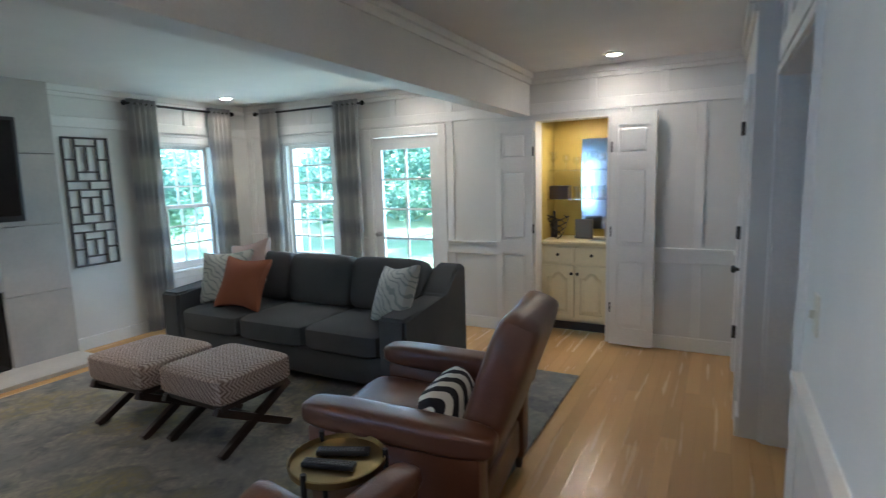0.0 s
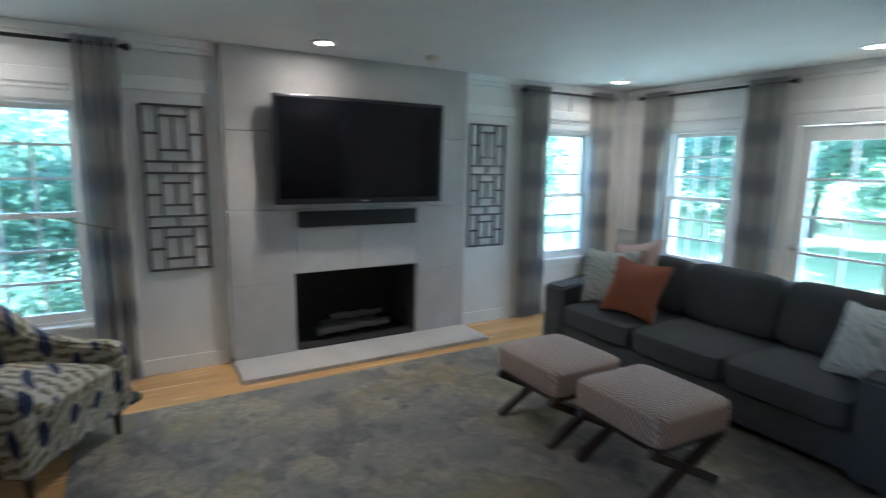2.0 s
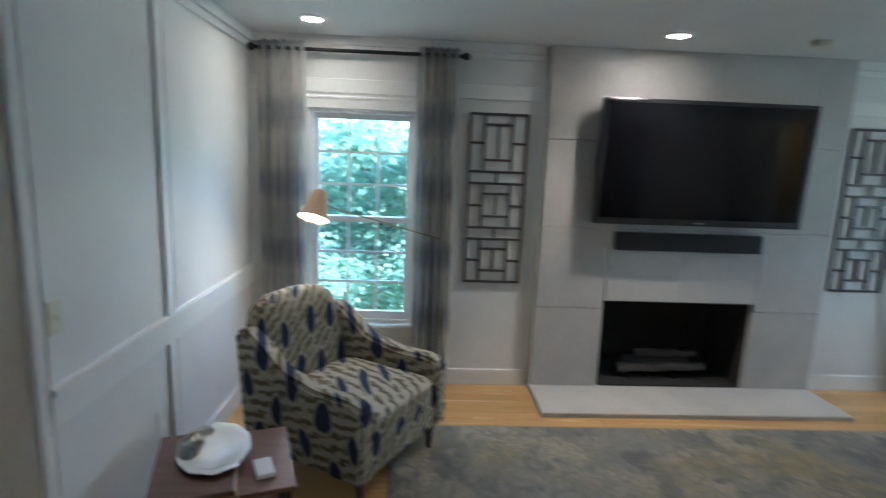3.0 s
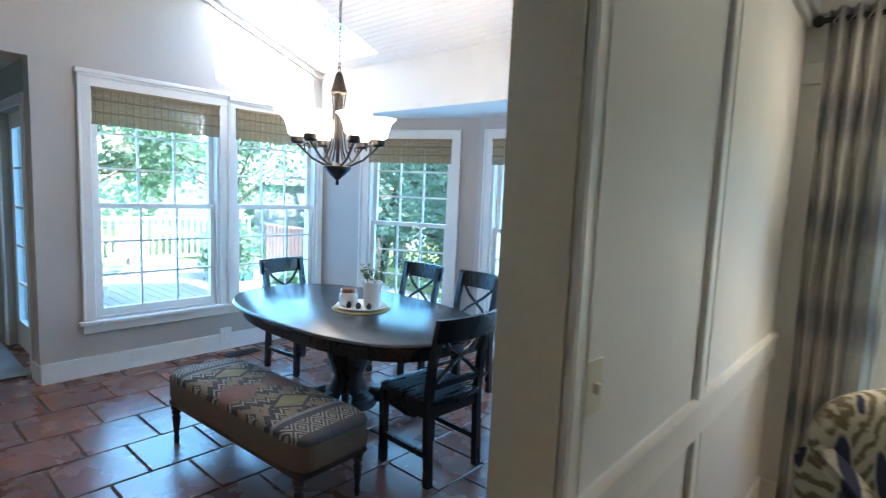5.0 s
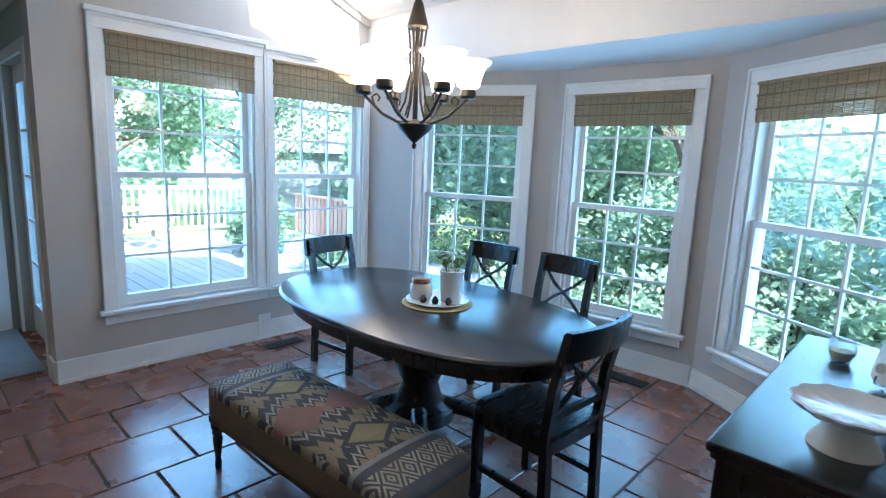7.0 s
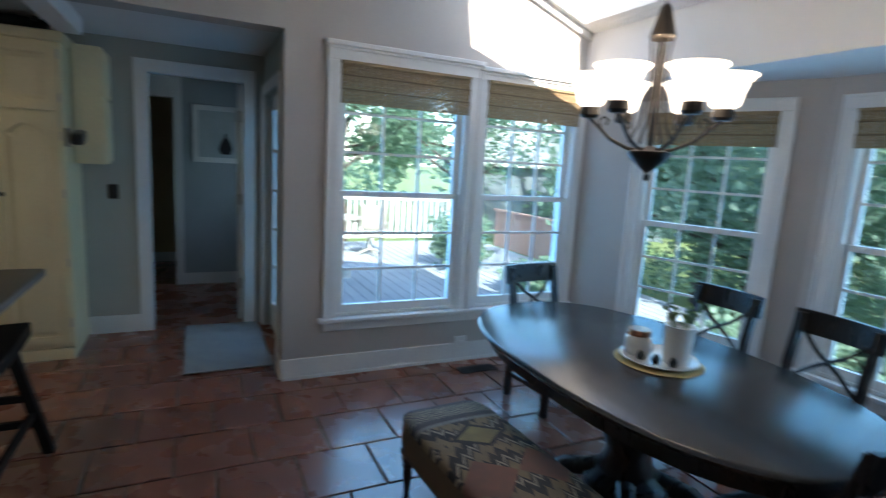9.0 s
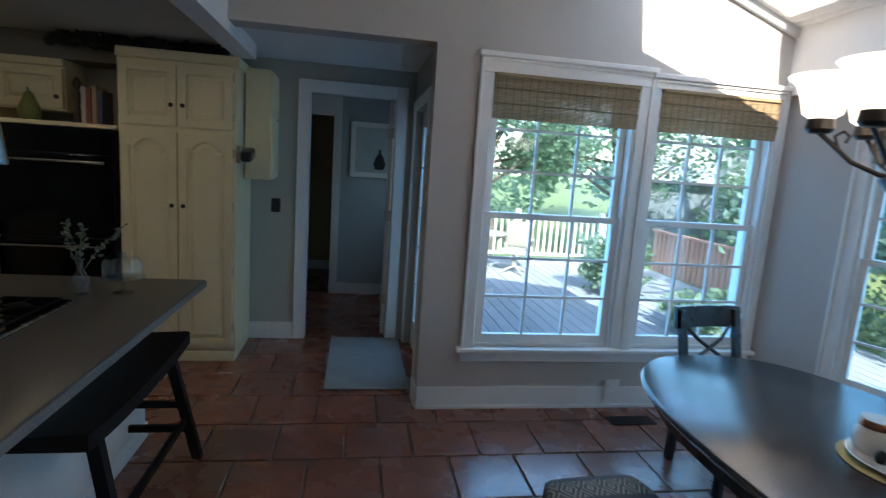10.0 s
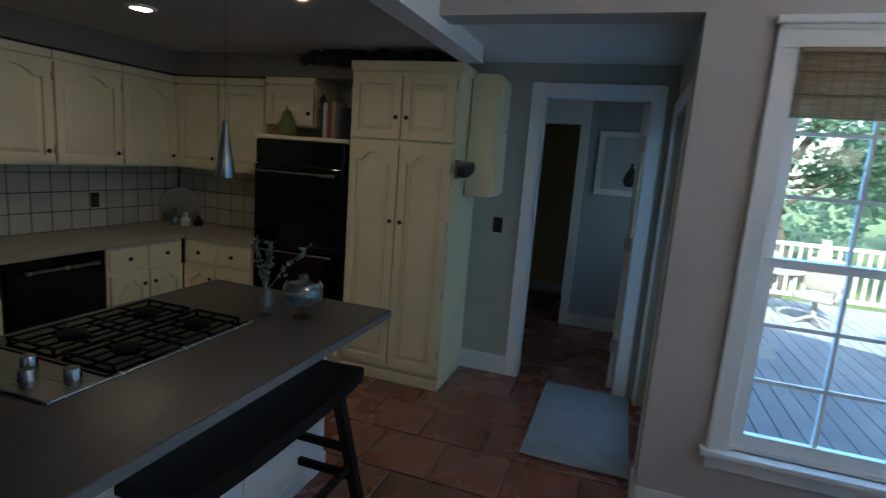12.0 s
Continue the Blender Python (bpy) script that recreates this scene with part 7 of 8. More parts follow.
def upper(m, w, h, label, arch=True):
    c = thing("wall_cabinet", label, "cabinet", m, group="kitchen wall cabinets")
    box_part("body", CREAM, c, 0, w, 0, 0.32, 0, h)
    box_part("cornice", CREAM, c, -0.0, w, -0.03, 0.32, h, h + 0.06, 0.01)
    d = arched_door(c, 0.012, w - 0.012, 0.015, h - 0.015, 0.0, arch=arch)
    small_knob(d, w - 0.05, -0.018, 0.1)
    for z in (0.08, h - 0.14):
        box_part("hinge", NICKEL, c, 0.002, 0.014, -0.022, 0.0, z, z + 0.06)


for i in range(5):
    upper(Matrix.Translation((2.39, -5.15 + 0.53 * (i + 1), 1.44)) @ ERUN, 0.525, 0.72, "cream wall cabinet with arched panel door")
for i in range(3):
    upper(Matrix.Translation((2.38 - 0.47 * i, -5.17, 1.44 if i == 0 else (1.44 if i == 1 else 1.86))) @ SRUN, 0.465, 0.72 if i < 2 else 0.32, "cream wall cabinet in the kitchen corner", False)
# soffit, much darker than the kitchen walls
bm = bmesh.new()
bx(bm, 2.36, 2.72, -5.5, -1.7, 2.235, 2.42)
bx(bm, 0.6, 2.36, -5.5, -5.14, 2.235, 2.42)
structure("kitchen_soffit", bm, TAUPE, "dark taupe soffit above the wall cabinets")
plk = thing("decorative_plate", "large fluted display plate on the kitchen counter", "plate", Matrix.Translation((2.52, -5.33, 1.075)) @ Matrix.Rotation(radians(40), 4, 'Z') @ Matrix.Rotation(radians(80), 4, 'X'))
bm = bmesh.new()
lathe(bm, [(0.0, 0.0), (0.10, 0.0), (0.165, 0.02), (0.163, 0.026), (0.098, 0.008), (0.0, 0.008)], n=60, wave=0.02, waves=14)
part("dish", bm, M("grey_stoneware", (0.32, 0.30, 0.26), 0.4, scale=12, var=0.7), plk, smooth=True)
for x, y, h, mt, lb in ((2.35, -5.22, 0.13, CERAMIC, "small white figurine on the counter"), (2.28, -5.3, 0.1, DARKW, "small dark jar on the counter"), (2.45, -5.2, 0.16, STEEL, "small metal ornament on the counter")):
    o = thing("ornament", lb, "ornament", Matrix.Translation((x, y, 0.911)))
    bm = bmesh.new()
    lathe(bm, [(0.0, 0), (0.04, 0), (0.045, h * 0.4), (0.02, h * 0.65), (0.028, h * 0.8), (0.0, h)], n=16)
    part("body", bm, mt, o, smooth=True)
pd = thing("pendant_light", "brushed steel cone pendant over the island", "pendant light", Matrix.Translation((0.64, -3.78, 1.50)))
bm = bmesh.new()
lathe(bm, [(0.05, 0.0), (0.052, 0.01), (0.03, 0.18), (0.016, 0.26), (0.014, 0.30), (0.0, 0.30), (0.0, 0.27), (0.012, 0.25), (0.046, 0.012)], n=24)
part("shade", bm, STEEL, pd, smooth=True)
bm = bmesh.new()
tube(bm, [(0, 0, 0.30), (0, 0, 0.92)], 0.0012, 6)
part("cord", bm, BLACKM, pd)
downlight(1.35, -3.9, 2.42, 0.25)
downlight(0.2, -3.75, 2.42, 0.25)
plate("wall_outlet", "dark outlet on the tiled backsplash", Matrix.Translation((2.70, -4.62, 1.14)) @ ERUN, mat=BRONZE, outlet=True)
plate("wall_outlet", "dark outlet on the tiled backsplash", Matrix.Translation((1.62, -5.484, 1.14)) @ SRUN, mat=BRONZE, outlet=True)
plate("light_switch", "dark switch plate on the hall wall", Matrix.Translation((-0.50, -5.5, 1.21)) @ SRUN, mat=BRONZE)

# hall
hc = thing("hall_cabinet", "small cream wall cabinet beside the pantry", "cabinet", Matrix.Translation((-0.305, -5.5, 1.44)))
box_part("body", CREAM, hc, -0.19, 0.0, 0.0, 0.34, 0.0, 0.86, 0.003)
for z0, z1 in ((0.02, 0.48), (0.50, 0.84)):
    d = box_part("door", CREAM, hc, -0.208, -0.19, 0.01, 0.33, z0, z1, 0.004)
    box_part("door_panel", CREAM, d, -0.214, -0.206, 0.05, 0.29, z0 + 0.05, z1 - 0.05, 0.003)
    bm = bmesh.new()
    lathe(bm, [(0.0, 0), (0.006, 0), (0.005, 0.012), (0.014, 0.018), (0.0, 0.028)], n=12)
    part("knob", bm, NICKEL, d, "small metal knob", True, Matrix.Translation((-0.208, 0.05, (z0 + z1) / 2)) @ Matrix.Rotation(radians(-90), 4, 'Y'))
ph = thing("wall_phone", "black wall telephone on the pantry side", "telephone", Matrix.Translation((-0.29, -4.98, 1.63)))
box_part("cradle", NICKEL, ph, -0.03, 0.0, -0.05, 0.05, -0.07, 0.06, 0.006)
bm = bmesh.new()
puff(bm, 0.075, 0.085, 0.27, 4, m=Matrix.Translation((-0.085, 0.04, 0.09)) @ Matrix.Rotation(radians(22), 4, 'X'))
puff(bm, 0.085, 0.22, 0.085, 4, m=Matrix.Translation((-0.085, 0.06, 0.0)) @ Matrix.Rotation(radians(-12), 4, 'X'))
part("handset", bm, PLASTIC, ph, smooth=True)
KSM, _ = frame_of((2.9, -5.5), (-1.68, -5.5))
casing("casing_5", KSM, 3.66, 4.42, 2.21, 0.085)
jamb("jamb_4", KSM, 3.66, 4.42, 2.21, 0.12)
rail_run("baseboard_hall_2", KSM, 3.19, 3.57, 0.0, 0.145, 0.016, "white hall baseboard")
rail_run("baseboard_hall_3", frame_of((-0.9, -7.22), (-3.0, -7.22))[0], 0.0, 2.1, 0.0, 0.13, 0.016, "white baseboard in the back room")
hd = panel_door("door_3", "white hall door standing open into the back room", Matrix.Translation((-1.50, -5.62, 0.01)) @ Matrix.Rotation(radians(-96), 4, 'Z'), 0.74, 2.18, [(0.1, 0.33, 1.2, 2.05), (0.41, 0.64, 1.2, 2.05), (0.1, 0.33, 0.2, 1.05), (0.41, 0.64, 0.2, 1.05)], kind="structure")
for z in (0.3, 1.1, 1.85):
    box_part("hinge", NICKEL, hd, -0.012, 0.006, -0.01, 0.045, z, z + 0.1, 0.002)
hg = glass_door("door_4", "white glass door from the hall to the deck", WHM @ Matrix.Translation((0.305, 0.06, 0.01)), 0.91, 2.08, 2, 5)
knob(hg, 0.85, 0, 0.98, -1)
casing("casing_6", WHM, 0.30, 1.22, 2.1, 0.08)
mt = thing("door_mat", "pale blue-grey woven mat on the hall tiles", "mat", Matrix.Translation((-1.325, -4.92, 0.004)))
box_part("mat", M("blue_grey_mat", (0.27, 0.30, 0.315), 0.95, scale=9, var=0.8, fine=120, bump=0.6, fvar=0.2), mt, -0.31, 0.31, -0.57, 0.57, 0.0, 0.012, 0.004)
pc = thing("framed_picture", "white framed print of a dark vase", "picture", Matrix.Translation((-1.36, -7.215, 1.45)))
box_part("frame", WHITE, pc, -0.26, 0.26, 0.0, 0.025, 0.0, 0.65, 0.004)
box_part("print", M("pale_print", (0.46, 0.50, 0.50), 0.6, scale=6, var=0.6), pc, -0.20, 0.20, 0.025, 0.028, 0.06, 0.59)
bm = bmesh.new()
lathe(bm, [(0.0, 0.0), (0.05, 0.0), (0.075, 0.06), (0.05, 0.14), (0.014, 0.2), (0.014, 0.24), (0.0, 0.24)], n=20)
for v in bm.verts:
    v.co.y *= 0.02
part("painted_vase", bm, PLASTIC, pc, at=Matrix.Translation((-0.09, 0.031, 0.1)))
rail_run("baseboard_passage", frame_of((0.6, -8.68), (-1.9, -8.68))[0], 0.0, 2.5, 0.0, 0.13, 0.016, "white baseboard in the passage")
bm = bmesh.new()
bx(bm, -0.99, -0.90, -7.34, -7.19, 0, 2.15)
bx(bm, -0.99, 0.6, -7.34, -7.19, 2.15, 2.45)
structure("casing_7", bm, WHITE, "white casing of the inner doorway")

# backsplash tiles
bs = tagged(new("backsplash"), "cream square tile backsplash with dark grout", "backsplash", kind="structure")
box_part("grout", GROUTD, bs, 2.706, 2.714, -5.49, -1.7, 0.91, 1.44)
box_part("grout", GROUTD, bs, 1.345, 2.70, -5.495, -5.487, 0.91, 1.44)
bm = bmesh.new()
bx(bm, -0.008, 0.0, -0.0725, 0.0725, -0.0725, 0.0725, 0.004, 1)
t0 = None
for j in range(4):
    half = Matrix.Diagonal((1, 1, 1 if j < 3 else 0.45, 1))
    for i in range(24):
        at = Matrix.Translation((2.706, -5.41 + i * 0.152, 0.987 + j * 0.152 - (0.041 if j == 3 else 0))) @ half
        if t0 is None:
            t0 = part("tile", bm, TILEW, bs, at=at)
        else:
            share("tile", t0, bs, at)
    for i in range(8):
        share("tile", t0, bs, Matrix.Translation((2.60 - i * 0.152, -5.487, 0.987 + j * 0.152 - (0.041 if j == 3 else 0))) @ Matrix.Rotation(radians(-90), 4, 'Z') @ half)

# ---- outdoors ----
DECK = M("grey_deck_board", (0.31, 0.345, 0.39), 0.8, col2=(0.38, 0.40, 0.43), scale=2, var=0.8, fine=30, rand=0.2, bump=0.3)
GRASS = M("grass", (0.13, 0.2, 0.06), 0.9, col2=(0.2, 0.22, 0.09), scale=0.8, var=1.0, fine=20, bump=0.6)
bm = bmesh.new()
bx(bm, -300, 300, -300, 300, -1.2, -0.9)
structure("ground", bm, GRASS, "grassy garden ground")
bm = bmesh.new()
bx(bm, -7.35, 1.2, -11.6, -4.28, -0.9, -0.24)
structure("deck_base", bm, DARKW, "shadowed deck substructure")["category"] = "deck"
deck = tagged(new("deck"), "grey weathered wooden deck of straight boards", "deck", kind="structure")
src = None
for i in range(7, 57):
    # boards running out from the house wall
    at = Matrix.Translation((-8.4 + i * 0.168, -7.9, -0.22)) @ Matrix.Rotation(radians(90), 4, 'Z') @ Matrix.Diagonal((7.2, 1, 1, 1))
    if src is None:
        b2_ = bmesh.new()
        bx(b2_, -0.5, 0.5, -0.079, 0.079, -0.02, 0.02)
        src = part("board", b2_, DECK, deck, at=at)
    else:
        share("board", src, deck, at)
rl_ = tagged(new("deck_railing"), "white deck railing with square balusters", "railing", kind="structure")
box_part("top_rail", WHITE, rl_, -7.35, 1.2, -11.55, -11.45, 0.72, 0.78, 0.01)
box_part("bottom_rail", WHITE, rl_, -7.35, 1.2, -11.53, -11.47, -0.12, -0.06)
src = None
for i in range(8, 70):
    at = Matrix.Translation((-8.4 + i * 0.138, -11.5, 0.33))
    if src is None:
        b2_ = bmesh.new()
        bx(b2_, -0.02, 0.02, -0.02, 0.02, -0.42, 0.40)
        src = part("baluster", b2_, WHITE, rl_, at=at)
    else:
        share("baluster", src, rl_, at)
for i in range(1, 6):
    box_part("post", WHITE, rl_, -8.45 + i * 1.9, -8.35 + i * 1.9, -11.56, -11.44, -0.2, 0.86, 0.01)
PATIO = M("sand_patio_metal", (0.35, 0.32, 0.28), 0.5, var=0.4)


def patio_chair(x, y, rz):
    c = thing("patio_chair", "sand-coloured metal patio swivel chair on the deck", "patio chair", Matrix.Translation((x, y, -0.2)) @ Matrix.Rotation(radians(rz), 4, 'Z'), group="patio chairs")
    for k in range(4):
        a = radians(45 + 90 * k)
        bm = bmesh.new()
        tube(bm, [(0, 0, 0.12), (0.15 * math.cos(a), 0.15 * math.sin(a), 0.08), (0.28 * math.cos(a), 0.28 * math.sin(a), 0.01)], 0.02, 8)
        part("foot", bm, PATIO, c)
    bm = bmesh.new()
    cyl(bm, 0, 0, 0.1, 0.36, 0.035, n=10)
    part("column", bm, PATIO, c)
    bm = bmesh.new()
    puff(bm, 0.52, 0.5, 0.09, 6, m=Matrix.Translation((0, 0, 0.4)))
    part("seat", bm, PATIO, c, smooth=True)
    bm = bmesh.new()
    puff(bm, 0.52, 0.06, 0.5, 6, m=Matrix.Translation((0, -0.27, 0.68)) @ Matrix.Rotation(radians(-12), 4, 'X'))
    part("backrest", bm, PATIO, c, smooth=True)
    for s in (-1, 1):
        bm = bmesh.new()
        tube(bm, [(s * 0.27, -0.28, 0.42), (s * 0.29, -0.2, 0.62), (s * 0.29, 0.18, 0.62), (s * 0.27, 0.24, 0.42)], 0.017, 8)
        part("arm", bm, PATIO, c)


shd = thing("garden_house", "grey-blue outbuilding with pale sunlit roof among trees", "house", Matrix.Translation((-15.5, -18.5, -0.9)) @ Matrix.Rotation(radians(-35), 4, 'Z'))
box_part("wall", M("blue_grey_siding", (0.16, 0.19, 0.21), 0.8, var=0.4, stretch=(1, 1, 12)), shd, -3.5, 3.5, -2.0, 2.0, 0, 2.7)
bm = bmesh.new()
q = [bm.verts.new(p) for x in (-3.8, 3.8) for p in ((x, -2.4, 2.6), (x, 0, 4.3), (x, 2.4, 2.6), (x, 2.4, 2.5), (x, 0, 4.15), (x, -2.4, 2.5))]
for k in range(6):
    bm.faces.new((q[k], q[(k + 1) % 6], q[6 + (k + 1) % 6], q[6 + k]))
bm.faces.new(q[:6][::-1])
bm.faces.new(q[6:])
part("roof", bm, M("pale_shingle", (0.5, 0.49, 0.47), 0.9, var=0.5), shd)
box_part("door", DARKW, shd, -0.6, 0.4, 2.0, 2.04, 0, 2.05, 0.01)

for x, y, r in ((-2.9, -9.6, 20), (-4.1, -9.9, -30), (-3.5, -10.8, 170), (-6.0, -9.4, 60)):
    patio_chair(x, y, r)
ptb = thing("patio_table", "round sand-coloured metal patio table on the deck", "patio table", Matrix.Translation((-3.5, -10.2, -0.2)))
bm = bmesh.new()
lathe(bm, [(0.0, 0.70), (0.5, 0.70), (0.51, 0.685), (0.5, 0.67), (0.0, 0.67)], n=32)
part("tabletop", bm, PATIO, ptb, smooth=True)
bm = bmesh.new()
lathe(bm, [(0.0, 0), (0.25, 0), (0.05, 0.06), (0.04, 0.67), (0.0, 0.67)], n=20)
part("pedestal", bm, PATIO, ptb, smooth=True)
bbr = thing("storage_bin", "teal garden bin beside the deck railing", "bin", Matrix.Translation((-5.6, -8.6, -0.2)))
bm = bmesh.new()
lathe(bm, [(0.0, 0), (0.2, 0), (0.24, 0.6), (0.25, 0.62), (0.0, 0.64)], n=20)
part("body", bm, M("teal_plastic", (0.08, 0.25, 0.27), 0.5), bbr, smooth=True)
fen = thing("garden_fence", "low red-brown board railing along the deck edge", "fence", Matrix.Translation((-7.3, -8.6, -0.24)), kind="")
b2_ = bmesh.new()
bx(b2_, -0.01, 0.01, -0.055, 0.055, 0.06, 0.86)
src = part("picket", b2_, M("cedar_red", (0.50, 0.29, 0.23), 0.7, var=0.5, rand=0.2), fen, at=Matrix.Translation((0, -2.0, 0)))
for i in range(1, 27):
    share("picket", src, fen, Matrix.Translation((0, -2.0 + i * 0.15, 0)))
box_part("fence_rail", bpy.data.materials["cedar_red"], fen, -0.05, 0.05, -2.1, 2.0, 0.86, 0.90)


def leaf_mat(name, col, col2):
    m = M(name, col, 0.5, col2=col2, scale=1.5, var=1.0, fine=6, bump=0.0, fvar=0.35, spec=0.4)
    nt = m.node_tree
    b = nt.nodes["Principled BSDF"]
    t = nt.nodes.new("ShaderNodeBsdfTranslucent")
    mx = nt.nodes.new("ShaderNodeMixShader")
    mx.inputs[0].default_value = 0.65
    src_ = b.inputs["Base Color"].links[0].from_socket
    nt.links.new(src_, t.inputs[0])
    nt.links.new(b.outputs[0], mx.inputs[1])
    nt.links.new(t.outputs[0], mx.inputs[2])
    nt.links.new(mx.outputs[0], nt.nodes["Material Output"].inputs[0])
    return m


FOL = [leaf_mat("maple_leaves", (0.28, 0.42, 0.30), (0.19, 0.31, 0.22)), leaf_mat("dogwood_leaves", (0.30, 0.44, 0.34), (0.21, 0.32, 0.25)), leaf_mat("oak_leaves", (0.24, 0.38, 0.27), (0.30, 0.42, 0.30))]
# lightened leaf colour, standing in for sunlight on shaded shrubs and bushes
PALE = leaf_mat("sunlight_paled_leaves", (0.46, 0.60, 0.48), (0.28, 0.42, 0.32))
BARK = M("grey_bark", (0.12, 0.10, 0.08), 0.9, scale=6, var=0.8, stretch=(4, 4, 0.6), fine=30, bump=0.8)


def leaves(name, parent, centres, radii, count, size, mat, seed):
    """Many small bent leaves scattered in clumps round the given centres."""
    r = np.random.default_rng(seed)
    k = r.integers(0, len(centres), count)
    d = r.normal(0, 1, (count, 3))
    d /= np.linalg.norm(d, axis=1, keepdims=True)
    c = np.asarray(centres)[k] + d * (np.asarray(radii)[k] * r.uniform(0.35, 1.0, count))[:, None] * np.array([1, 1, 0.75])
    u = r.normal(0, 1, (count, 3))
    u[:, 2] *= 0.5
    u /= np.linalg.norm(u, axis=1, keepdims=True)
    w = np.cross(u, r.normal(0, 1, (count, 3)))
    w /= np.linalg.norm(w, axis=1, keepdims=True)
    s = (size * r.uniform(0.6, 1.4, count))[:, None]
    n = np.cross(u, w)
    quad = np.stack([c, c + u * s * 0.5 + w * s * 0.34 + n * s * 0.1, c + u * s, c + u * s * 0.5 - w * s * 0.34 + n * s * 0.1], 1).reshape(-1, 3)
    f = np.arange(count * 4).reshape(-1, 4)
    me = bpy.data.meshes.new(name)
    me.from_pydata(quad.tolist(), [], f.tolist())
    me.materials.append(mat)
    ob = new(name, me)
    ob.parent = parent
    ob["kind"] = "stuff"
    return ob


def tree(x, y, h, spread, seed, low=0.25, count=9000, size=0.13, mat=0):
    r = random.Random(seed)
    t = thing("tree", "leafy green garden tree in summer sunlight", "tree", Matrix.Translation((x, y, -0.92)), group="garden trees")
    bm = bmesh.new()
    th = h * 0.6
    pts = [(r.uniform(-0.1, 0.1) * i, r.uniform(-0.1, 0.1) * i, th * i / 5) for i in range(6)]
    pts[0] = (0, 0, 0)
    tube(bm, pts, 0.05 + h * 0.018, 9, 0.05)
    part("trunk", bm, BARK, t, smooth=True)
    cs, rs = [], []
    for i in range(15):
        z0 = h * (low + (0.62 - low) * r.random())
        a = i * 2.4 + r.uniform(-0.4, 0.4)
        L = spread * r.uniform(0.45, 1.0)
        b0 = Vector((0, 0, min(z0, th * 0.95)))
        tip = Vector((L * math.cos(a), L * math.sin(a), z0 + h * r.uniform(0.02, 0.35)))
        bm = bmesh.new()
        mid = b0.lerp(tip, 0.5) + Vector((0, 0, -0.1 * L * 0.3))
        tube(bm, [b0, mid, tip], 0.05, 6, 0.014)
        part("limb", bm, BARK, t)
        for f in (0.55, 0.8, 1.0):
            cs.append(tuple(b0.lerp(tip, f) + Vector((r.uniform(-.3, .3), r.uniform(-.3, .3), r.uniform(-.2, .3)))))
            rs.append(spread * r.uniform(0.22, 0.36))
    leaves("crown", t, cs, rs, count, size, FOL[mat], seed)


for i, (x, y, h, sp) in enumerate(((-8.2, -2.6, 6.5, 2.4), (-9.0, -5.6, 7.5, 2.8), (-9.0, 0.9, 3.3, 1.8), (-11.5, -3.4, 9.0, 3.2), (-10.4, -7.6, 8.0, 3.0), (-10.2, -9.8, 4.6, 1.8),
                                   (-4.6, -14.2, 8.0, 3.0), (-1.2, -14.6, 8.5, 3.2), (1.6, -13.8, 8.0, 3.0), (-8.0, -14.0, 8.5, 3.2), (-2.9, -17.5, 10.0, 3.8), (-12.5, -11.5, 10.0, 3.6),
                                   (-9.6, 3.4, 3.8, 2.2), (-10.4, 6.4, 4.2, 2.2), (-14.6, 2.0, 3.8, 2.6), (-10.2, 9.4, 4.0, 2.2))):
    tree(x, y, h, sp, 100 + i, low=0.12 if i < 6 else 0.2, mat=i % 3)
for i, (x, y, h, sp) in enumerate(((-5.4, 24.2, 7.0, 3.0), (-1.6, 25.2, 7.2, 3.2), (2.4, 24.6, 7.0, 3.0), (-9.6, 24.0, 7.0, 3.2), (-14.0, 22.0, 7.0, 3.2))):
    tree(x, y, h, sp, 200 + i, low=0.2, count=6000, size=0.22, mat=i % 3)


def shrub(x, y, w, h, seed, z=-0.9, label="rounded green garden shrub beside the deck"):
    s = thing("shrub", label, "shrub", Matrix.Translation((x, y, z)), group="garden shrubs")
    r = random.Random(seed)
    cs = [(r.uniform(-w, w) * 0.6, r.uniform(-w, w) * 0.6, h * r.uniform(0.25, 0.75)) for _ in range(9)]
    leaves("foliage", s, cs, [w * 0.5] * 9, 1500, 0.1, PALE if z < -0.5 else FOL[seed % 3], seed)
    bm = bmesh.new()
    for c in cs[:6]:
        tube(bm, [(0, 0, 0), (c[0] * 0.5, c[1] * 0.5, c[2] * 0.6), c], 0.015, 5)
    part("stems", bm, BARK, s)


for i, (x, y, w, h) in enumerate(((-5.5, -6.5, 0.55, 0.6), (-6.6, -1.8, 0.9, 1.6), (-6.4, -3.8, 0.9, 1.5), (-6.8, 0.2, 1.0, 1.6), (-7.6, 1.8, 0.9, 1.5), (-5.2, -8.4, 0.6, 1.1))):
    shrub(x, y, w, h, i, z=-0.9 if i not in (0, 5) else -0.2)
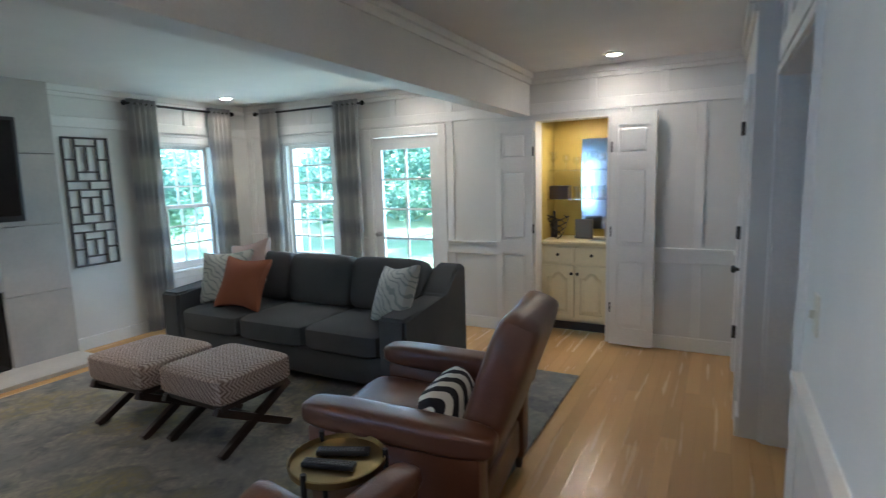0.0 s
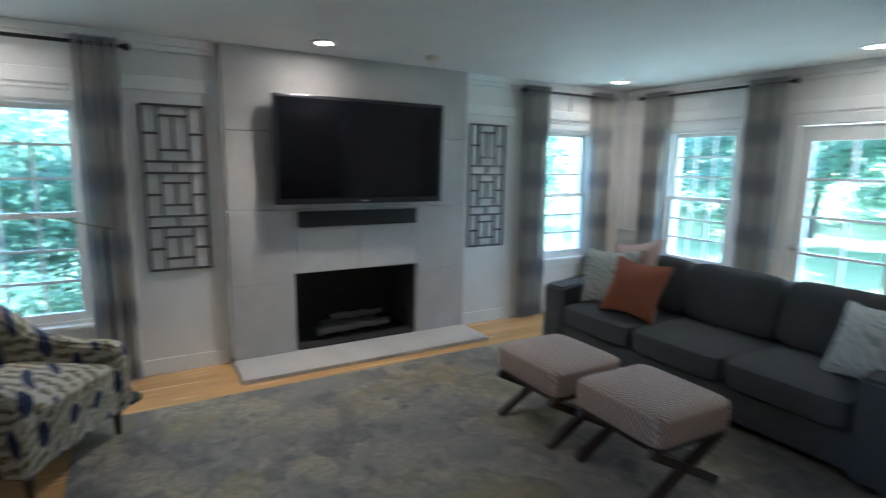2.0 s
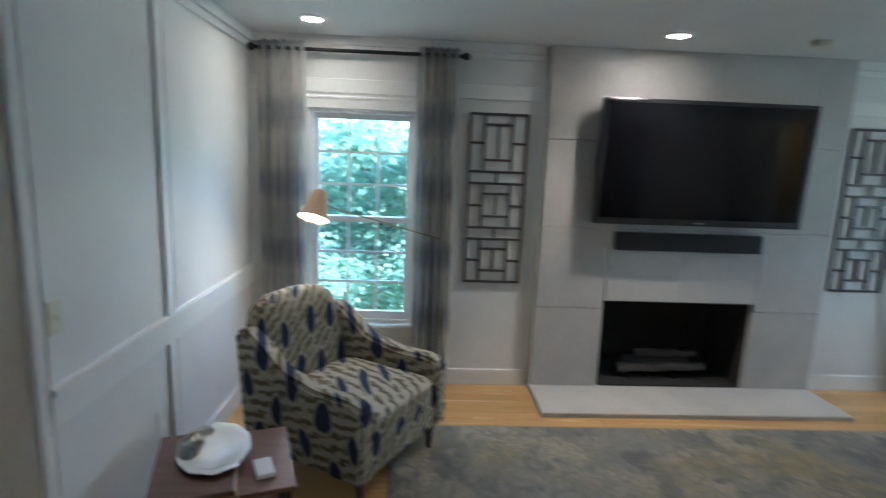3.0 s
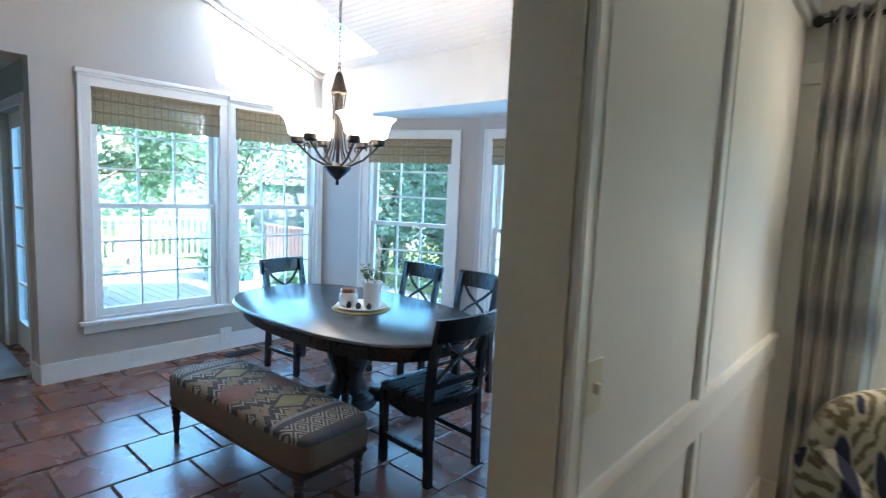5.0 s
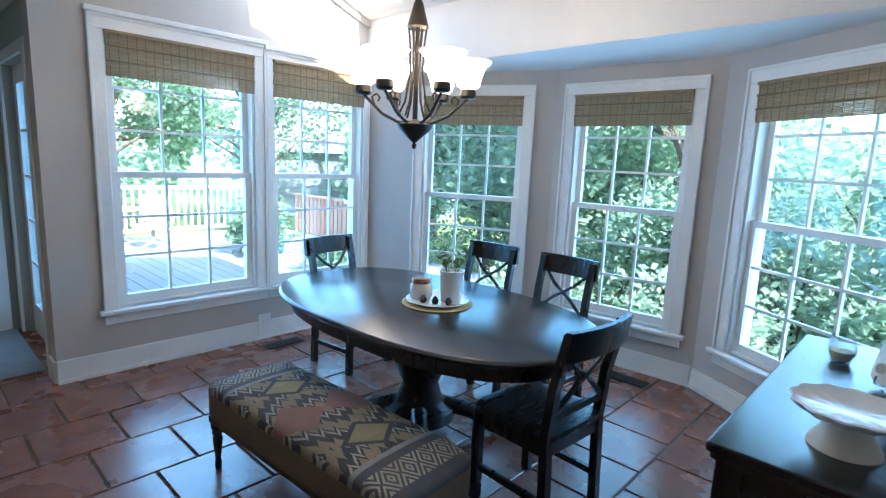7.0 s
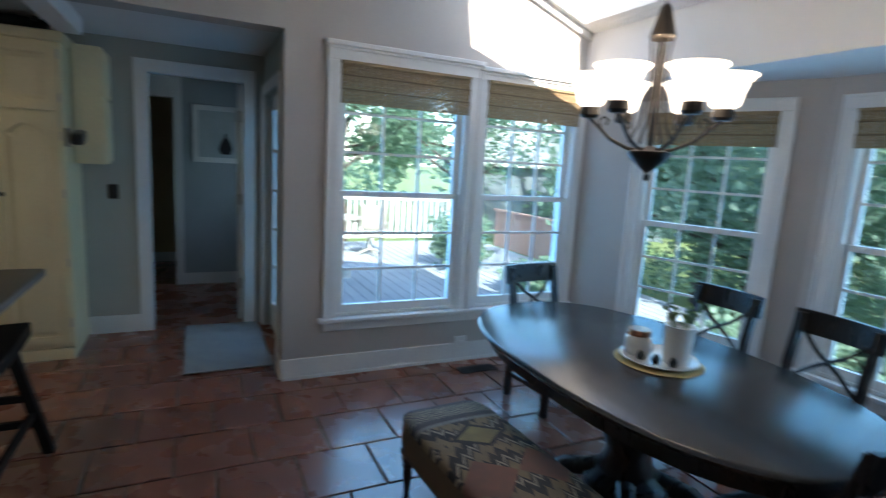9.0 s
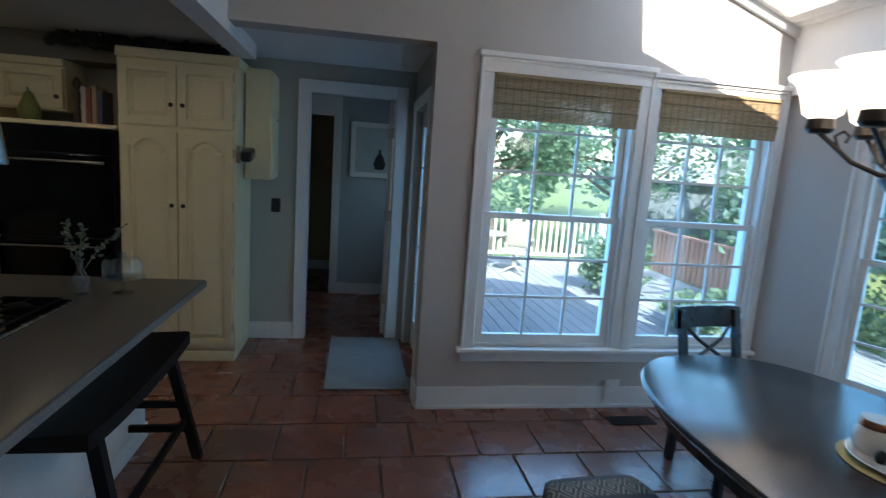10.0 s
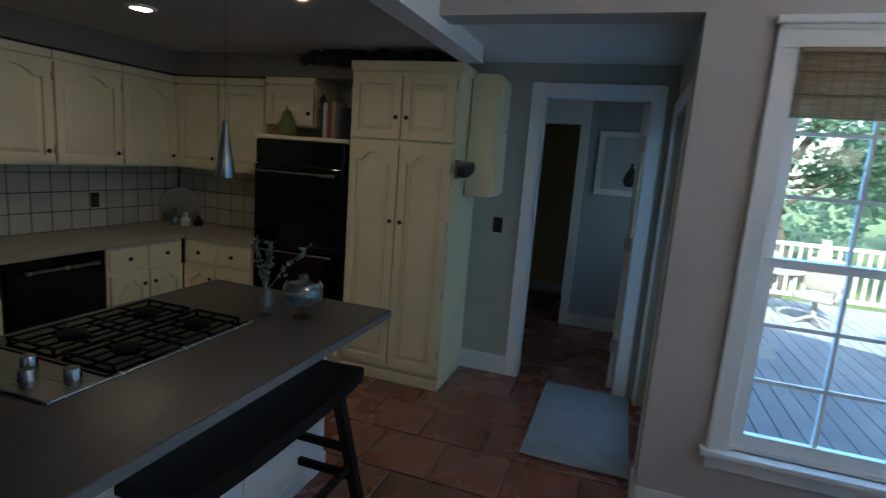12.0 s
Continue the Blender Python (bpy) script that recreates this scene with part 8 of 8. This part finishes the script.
for i, (x, y, w, h) in enumerate(((-8.0, -3.3, 1.4, 2.3), (-8.7, -1.3, 1.5, 2.0), (-7.7, 0.6, 1.2, 1.4), (-8.6, -5.4, 1.5, 2.6), (-10.6, -0.4, 1.8, 3.2), (-10.4, -3.8, 1.8, 3.8), (-9.0, 2.2, 1.4, 1.5))):
    s_ = thing("garden_bush", "tall leafy bush outside the bay, leaves paled as if sunlit", "bush", Matrix.Translation((x, y, -0.9)), group="tall bushes")
    r = random.Random(60 + i)
    cs = [(r.uniform(-w, w) * 0.75, r.uniform(-w, w) * 0.75, h * r.uniform(0.06, 0.95)) for _ in range(30)]
    leaves("foliage", s_, cs, [w * 0.42] * 30, 9000, 0.085, PALE if i != 3 else FOL[0], 60 + i)
    for c in cs[:8]:
        bm = bmesh.new()
        tube(bm, [(0, 0, 0), (c[0] * 0.4, c[1] * 0.4, c[2] * 0.6), c], 0.03, 6, 0.008)
        part("branch", bm, BARK, s_)
wd = thing("woodland", "dense sunlit woodland at the garden edge", "woodland", Matrix.Translation((0, 0, -0.9)), kind="stuff")
r_ = random.Random(5)
cs, rs = [], []
for i in range(420):
    a = r_.uniform(-math.pi, math.pi)
    d = r_.uniform(21, 30)
    z = r_.uniform(0.3, 11) ** 1.0
    if math.sin(a) > -0.35:
        d, z = d + 9, z * (0.5 if math.cos(a) > -0.5 else 0.36)
    cs.append((d * math.cos(a) - 2, d * math.sin(a), z))
    rs.append(r_.uniform(1.3, 2.4))
leaves("far_foliage", wd, cs, rs, 90000, 0.42, FOL[2], 9)

# ---- floor pieces: terracotta tiles and bamboo planks ----
ft = tagged(new("tile_floor"), "terracotta tile floor in running bond", "floor", kind="structure")
bm = bmesh.new()
TS = 0.405
bx(bm, -TS / 2 + 0.006, TS / 2 - 0.006, -TS / 2 + 0.006, TS / 2 - 0.006, -0.012, 0.0, 0.004, 1)
src = None
row = 0
BAYP = [(-1.65, -4.08), P0, P1, P2, P3]
rt_ = random.Random(3)
rest = bmesh.new()
for j in range(-15, 12):
    yc = -3.87 + TS / 2 + j * TS
    for i in range(-12, 12):
        xc = -1.186 + (0.5 + i) * TS * 0.965 + (0.5 * TS * 0.965 if j % 2 else 0.0)
        if yc > -0.02 or yc < -9 or xc < -5.1 or xc > 2.9:
            continue
        if yc < -4.2 and xc < -1.95:
            continue
        edge = next((a[0] + (b[0] - a[0]) * (yc - a[1]) / (b[1] - a[1]) for a, b in zip(BAYP[1:], BAYP[2:]) if a[1] <= yc <= b[1]), P0[0])
        if xc < edge - 0.1:
            continue
        at = Matrix.Translation((xc, yc, 0.0)) @ Matrix.Rotation(radians(rt_.uniform(-0.35, 0.35)), 4, 'Z') @ Matrix.Rotation(radians(rt_.uniform(-0.3, 0.3)), 4, 'X') @ Matrix.Rotation(radians(rt_.uniform(-0.3, 0.3)), 4, 'Y') @ Matrix.Diagonal((0.965, 1, 1, 1))
        near = -4.9 < xc < 0.0 and -5.6 < yc < 0.1
        if near:
            if src is None:
                src = part("tile", bm, TERRA, ft, at=at)
            else:
                share("tile", src, ft, at)
        else:
            bx(rest, xc - TS * 0.4825 + 0.006, xc + TS * 0.4825 - 0.006, yc - TS / 2 + 0.006, yc + TS / 2 - 0.006, -0.012, 0.0)
part("far_tiles", rest, TERRA, ft)["kind"] = "stuff"
fb = tagged(new("plank_floor"), "narrow honey bamboo plank floor", "floor", kind="structure")
rt_ = random.Random(8)
src = None
rest = bmesh.new()
PW = 0.095
n_near = 0
for i in range(62):
    x0 = XW + i * PW
    y = YD - TD + 0.02 - rt_.uniform(0, 1.4)
    while y < YN:
        L = rt_.uniform(1.0, 1.9)
        y0, y1 = max(y, YD - TD + 0.002), min(y + L, YN)
        if y1 - y0 > 0.05:
            open_floor = x0 > 0.3 or (y1 > 5.9) or x0 < -3.0
            if open_floor and n_near < 290:
                n_near += 1
                at = Matrix.Translation((x0 + PW / 2, (y0 + y1) / 2, 0)) @ Matrix.Diagonal((1, y1 - y0 - 0.0015, 1, 1))
                if src is None:
                    b2_ = bmesh.new()
                    bx(b2_, -PW / 2 + 0.0006, PW / 2 - 0.0006, -0.5, 0.5, -0.011, 0.0)
                    src = part("plank", b2_, BAMBOO, fb, at=at)
                else:
                    share("plank", src, fb, at)
            else:
                bx(rest, x0 + 0.0006, x0 + PW - 0.0006, y0, y1 - 0.0015, -0.011, 0.0)
        y += L
part("covered_planks", rest, BAMBOO, fb)["kind"] = "stuff"
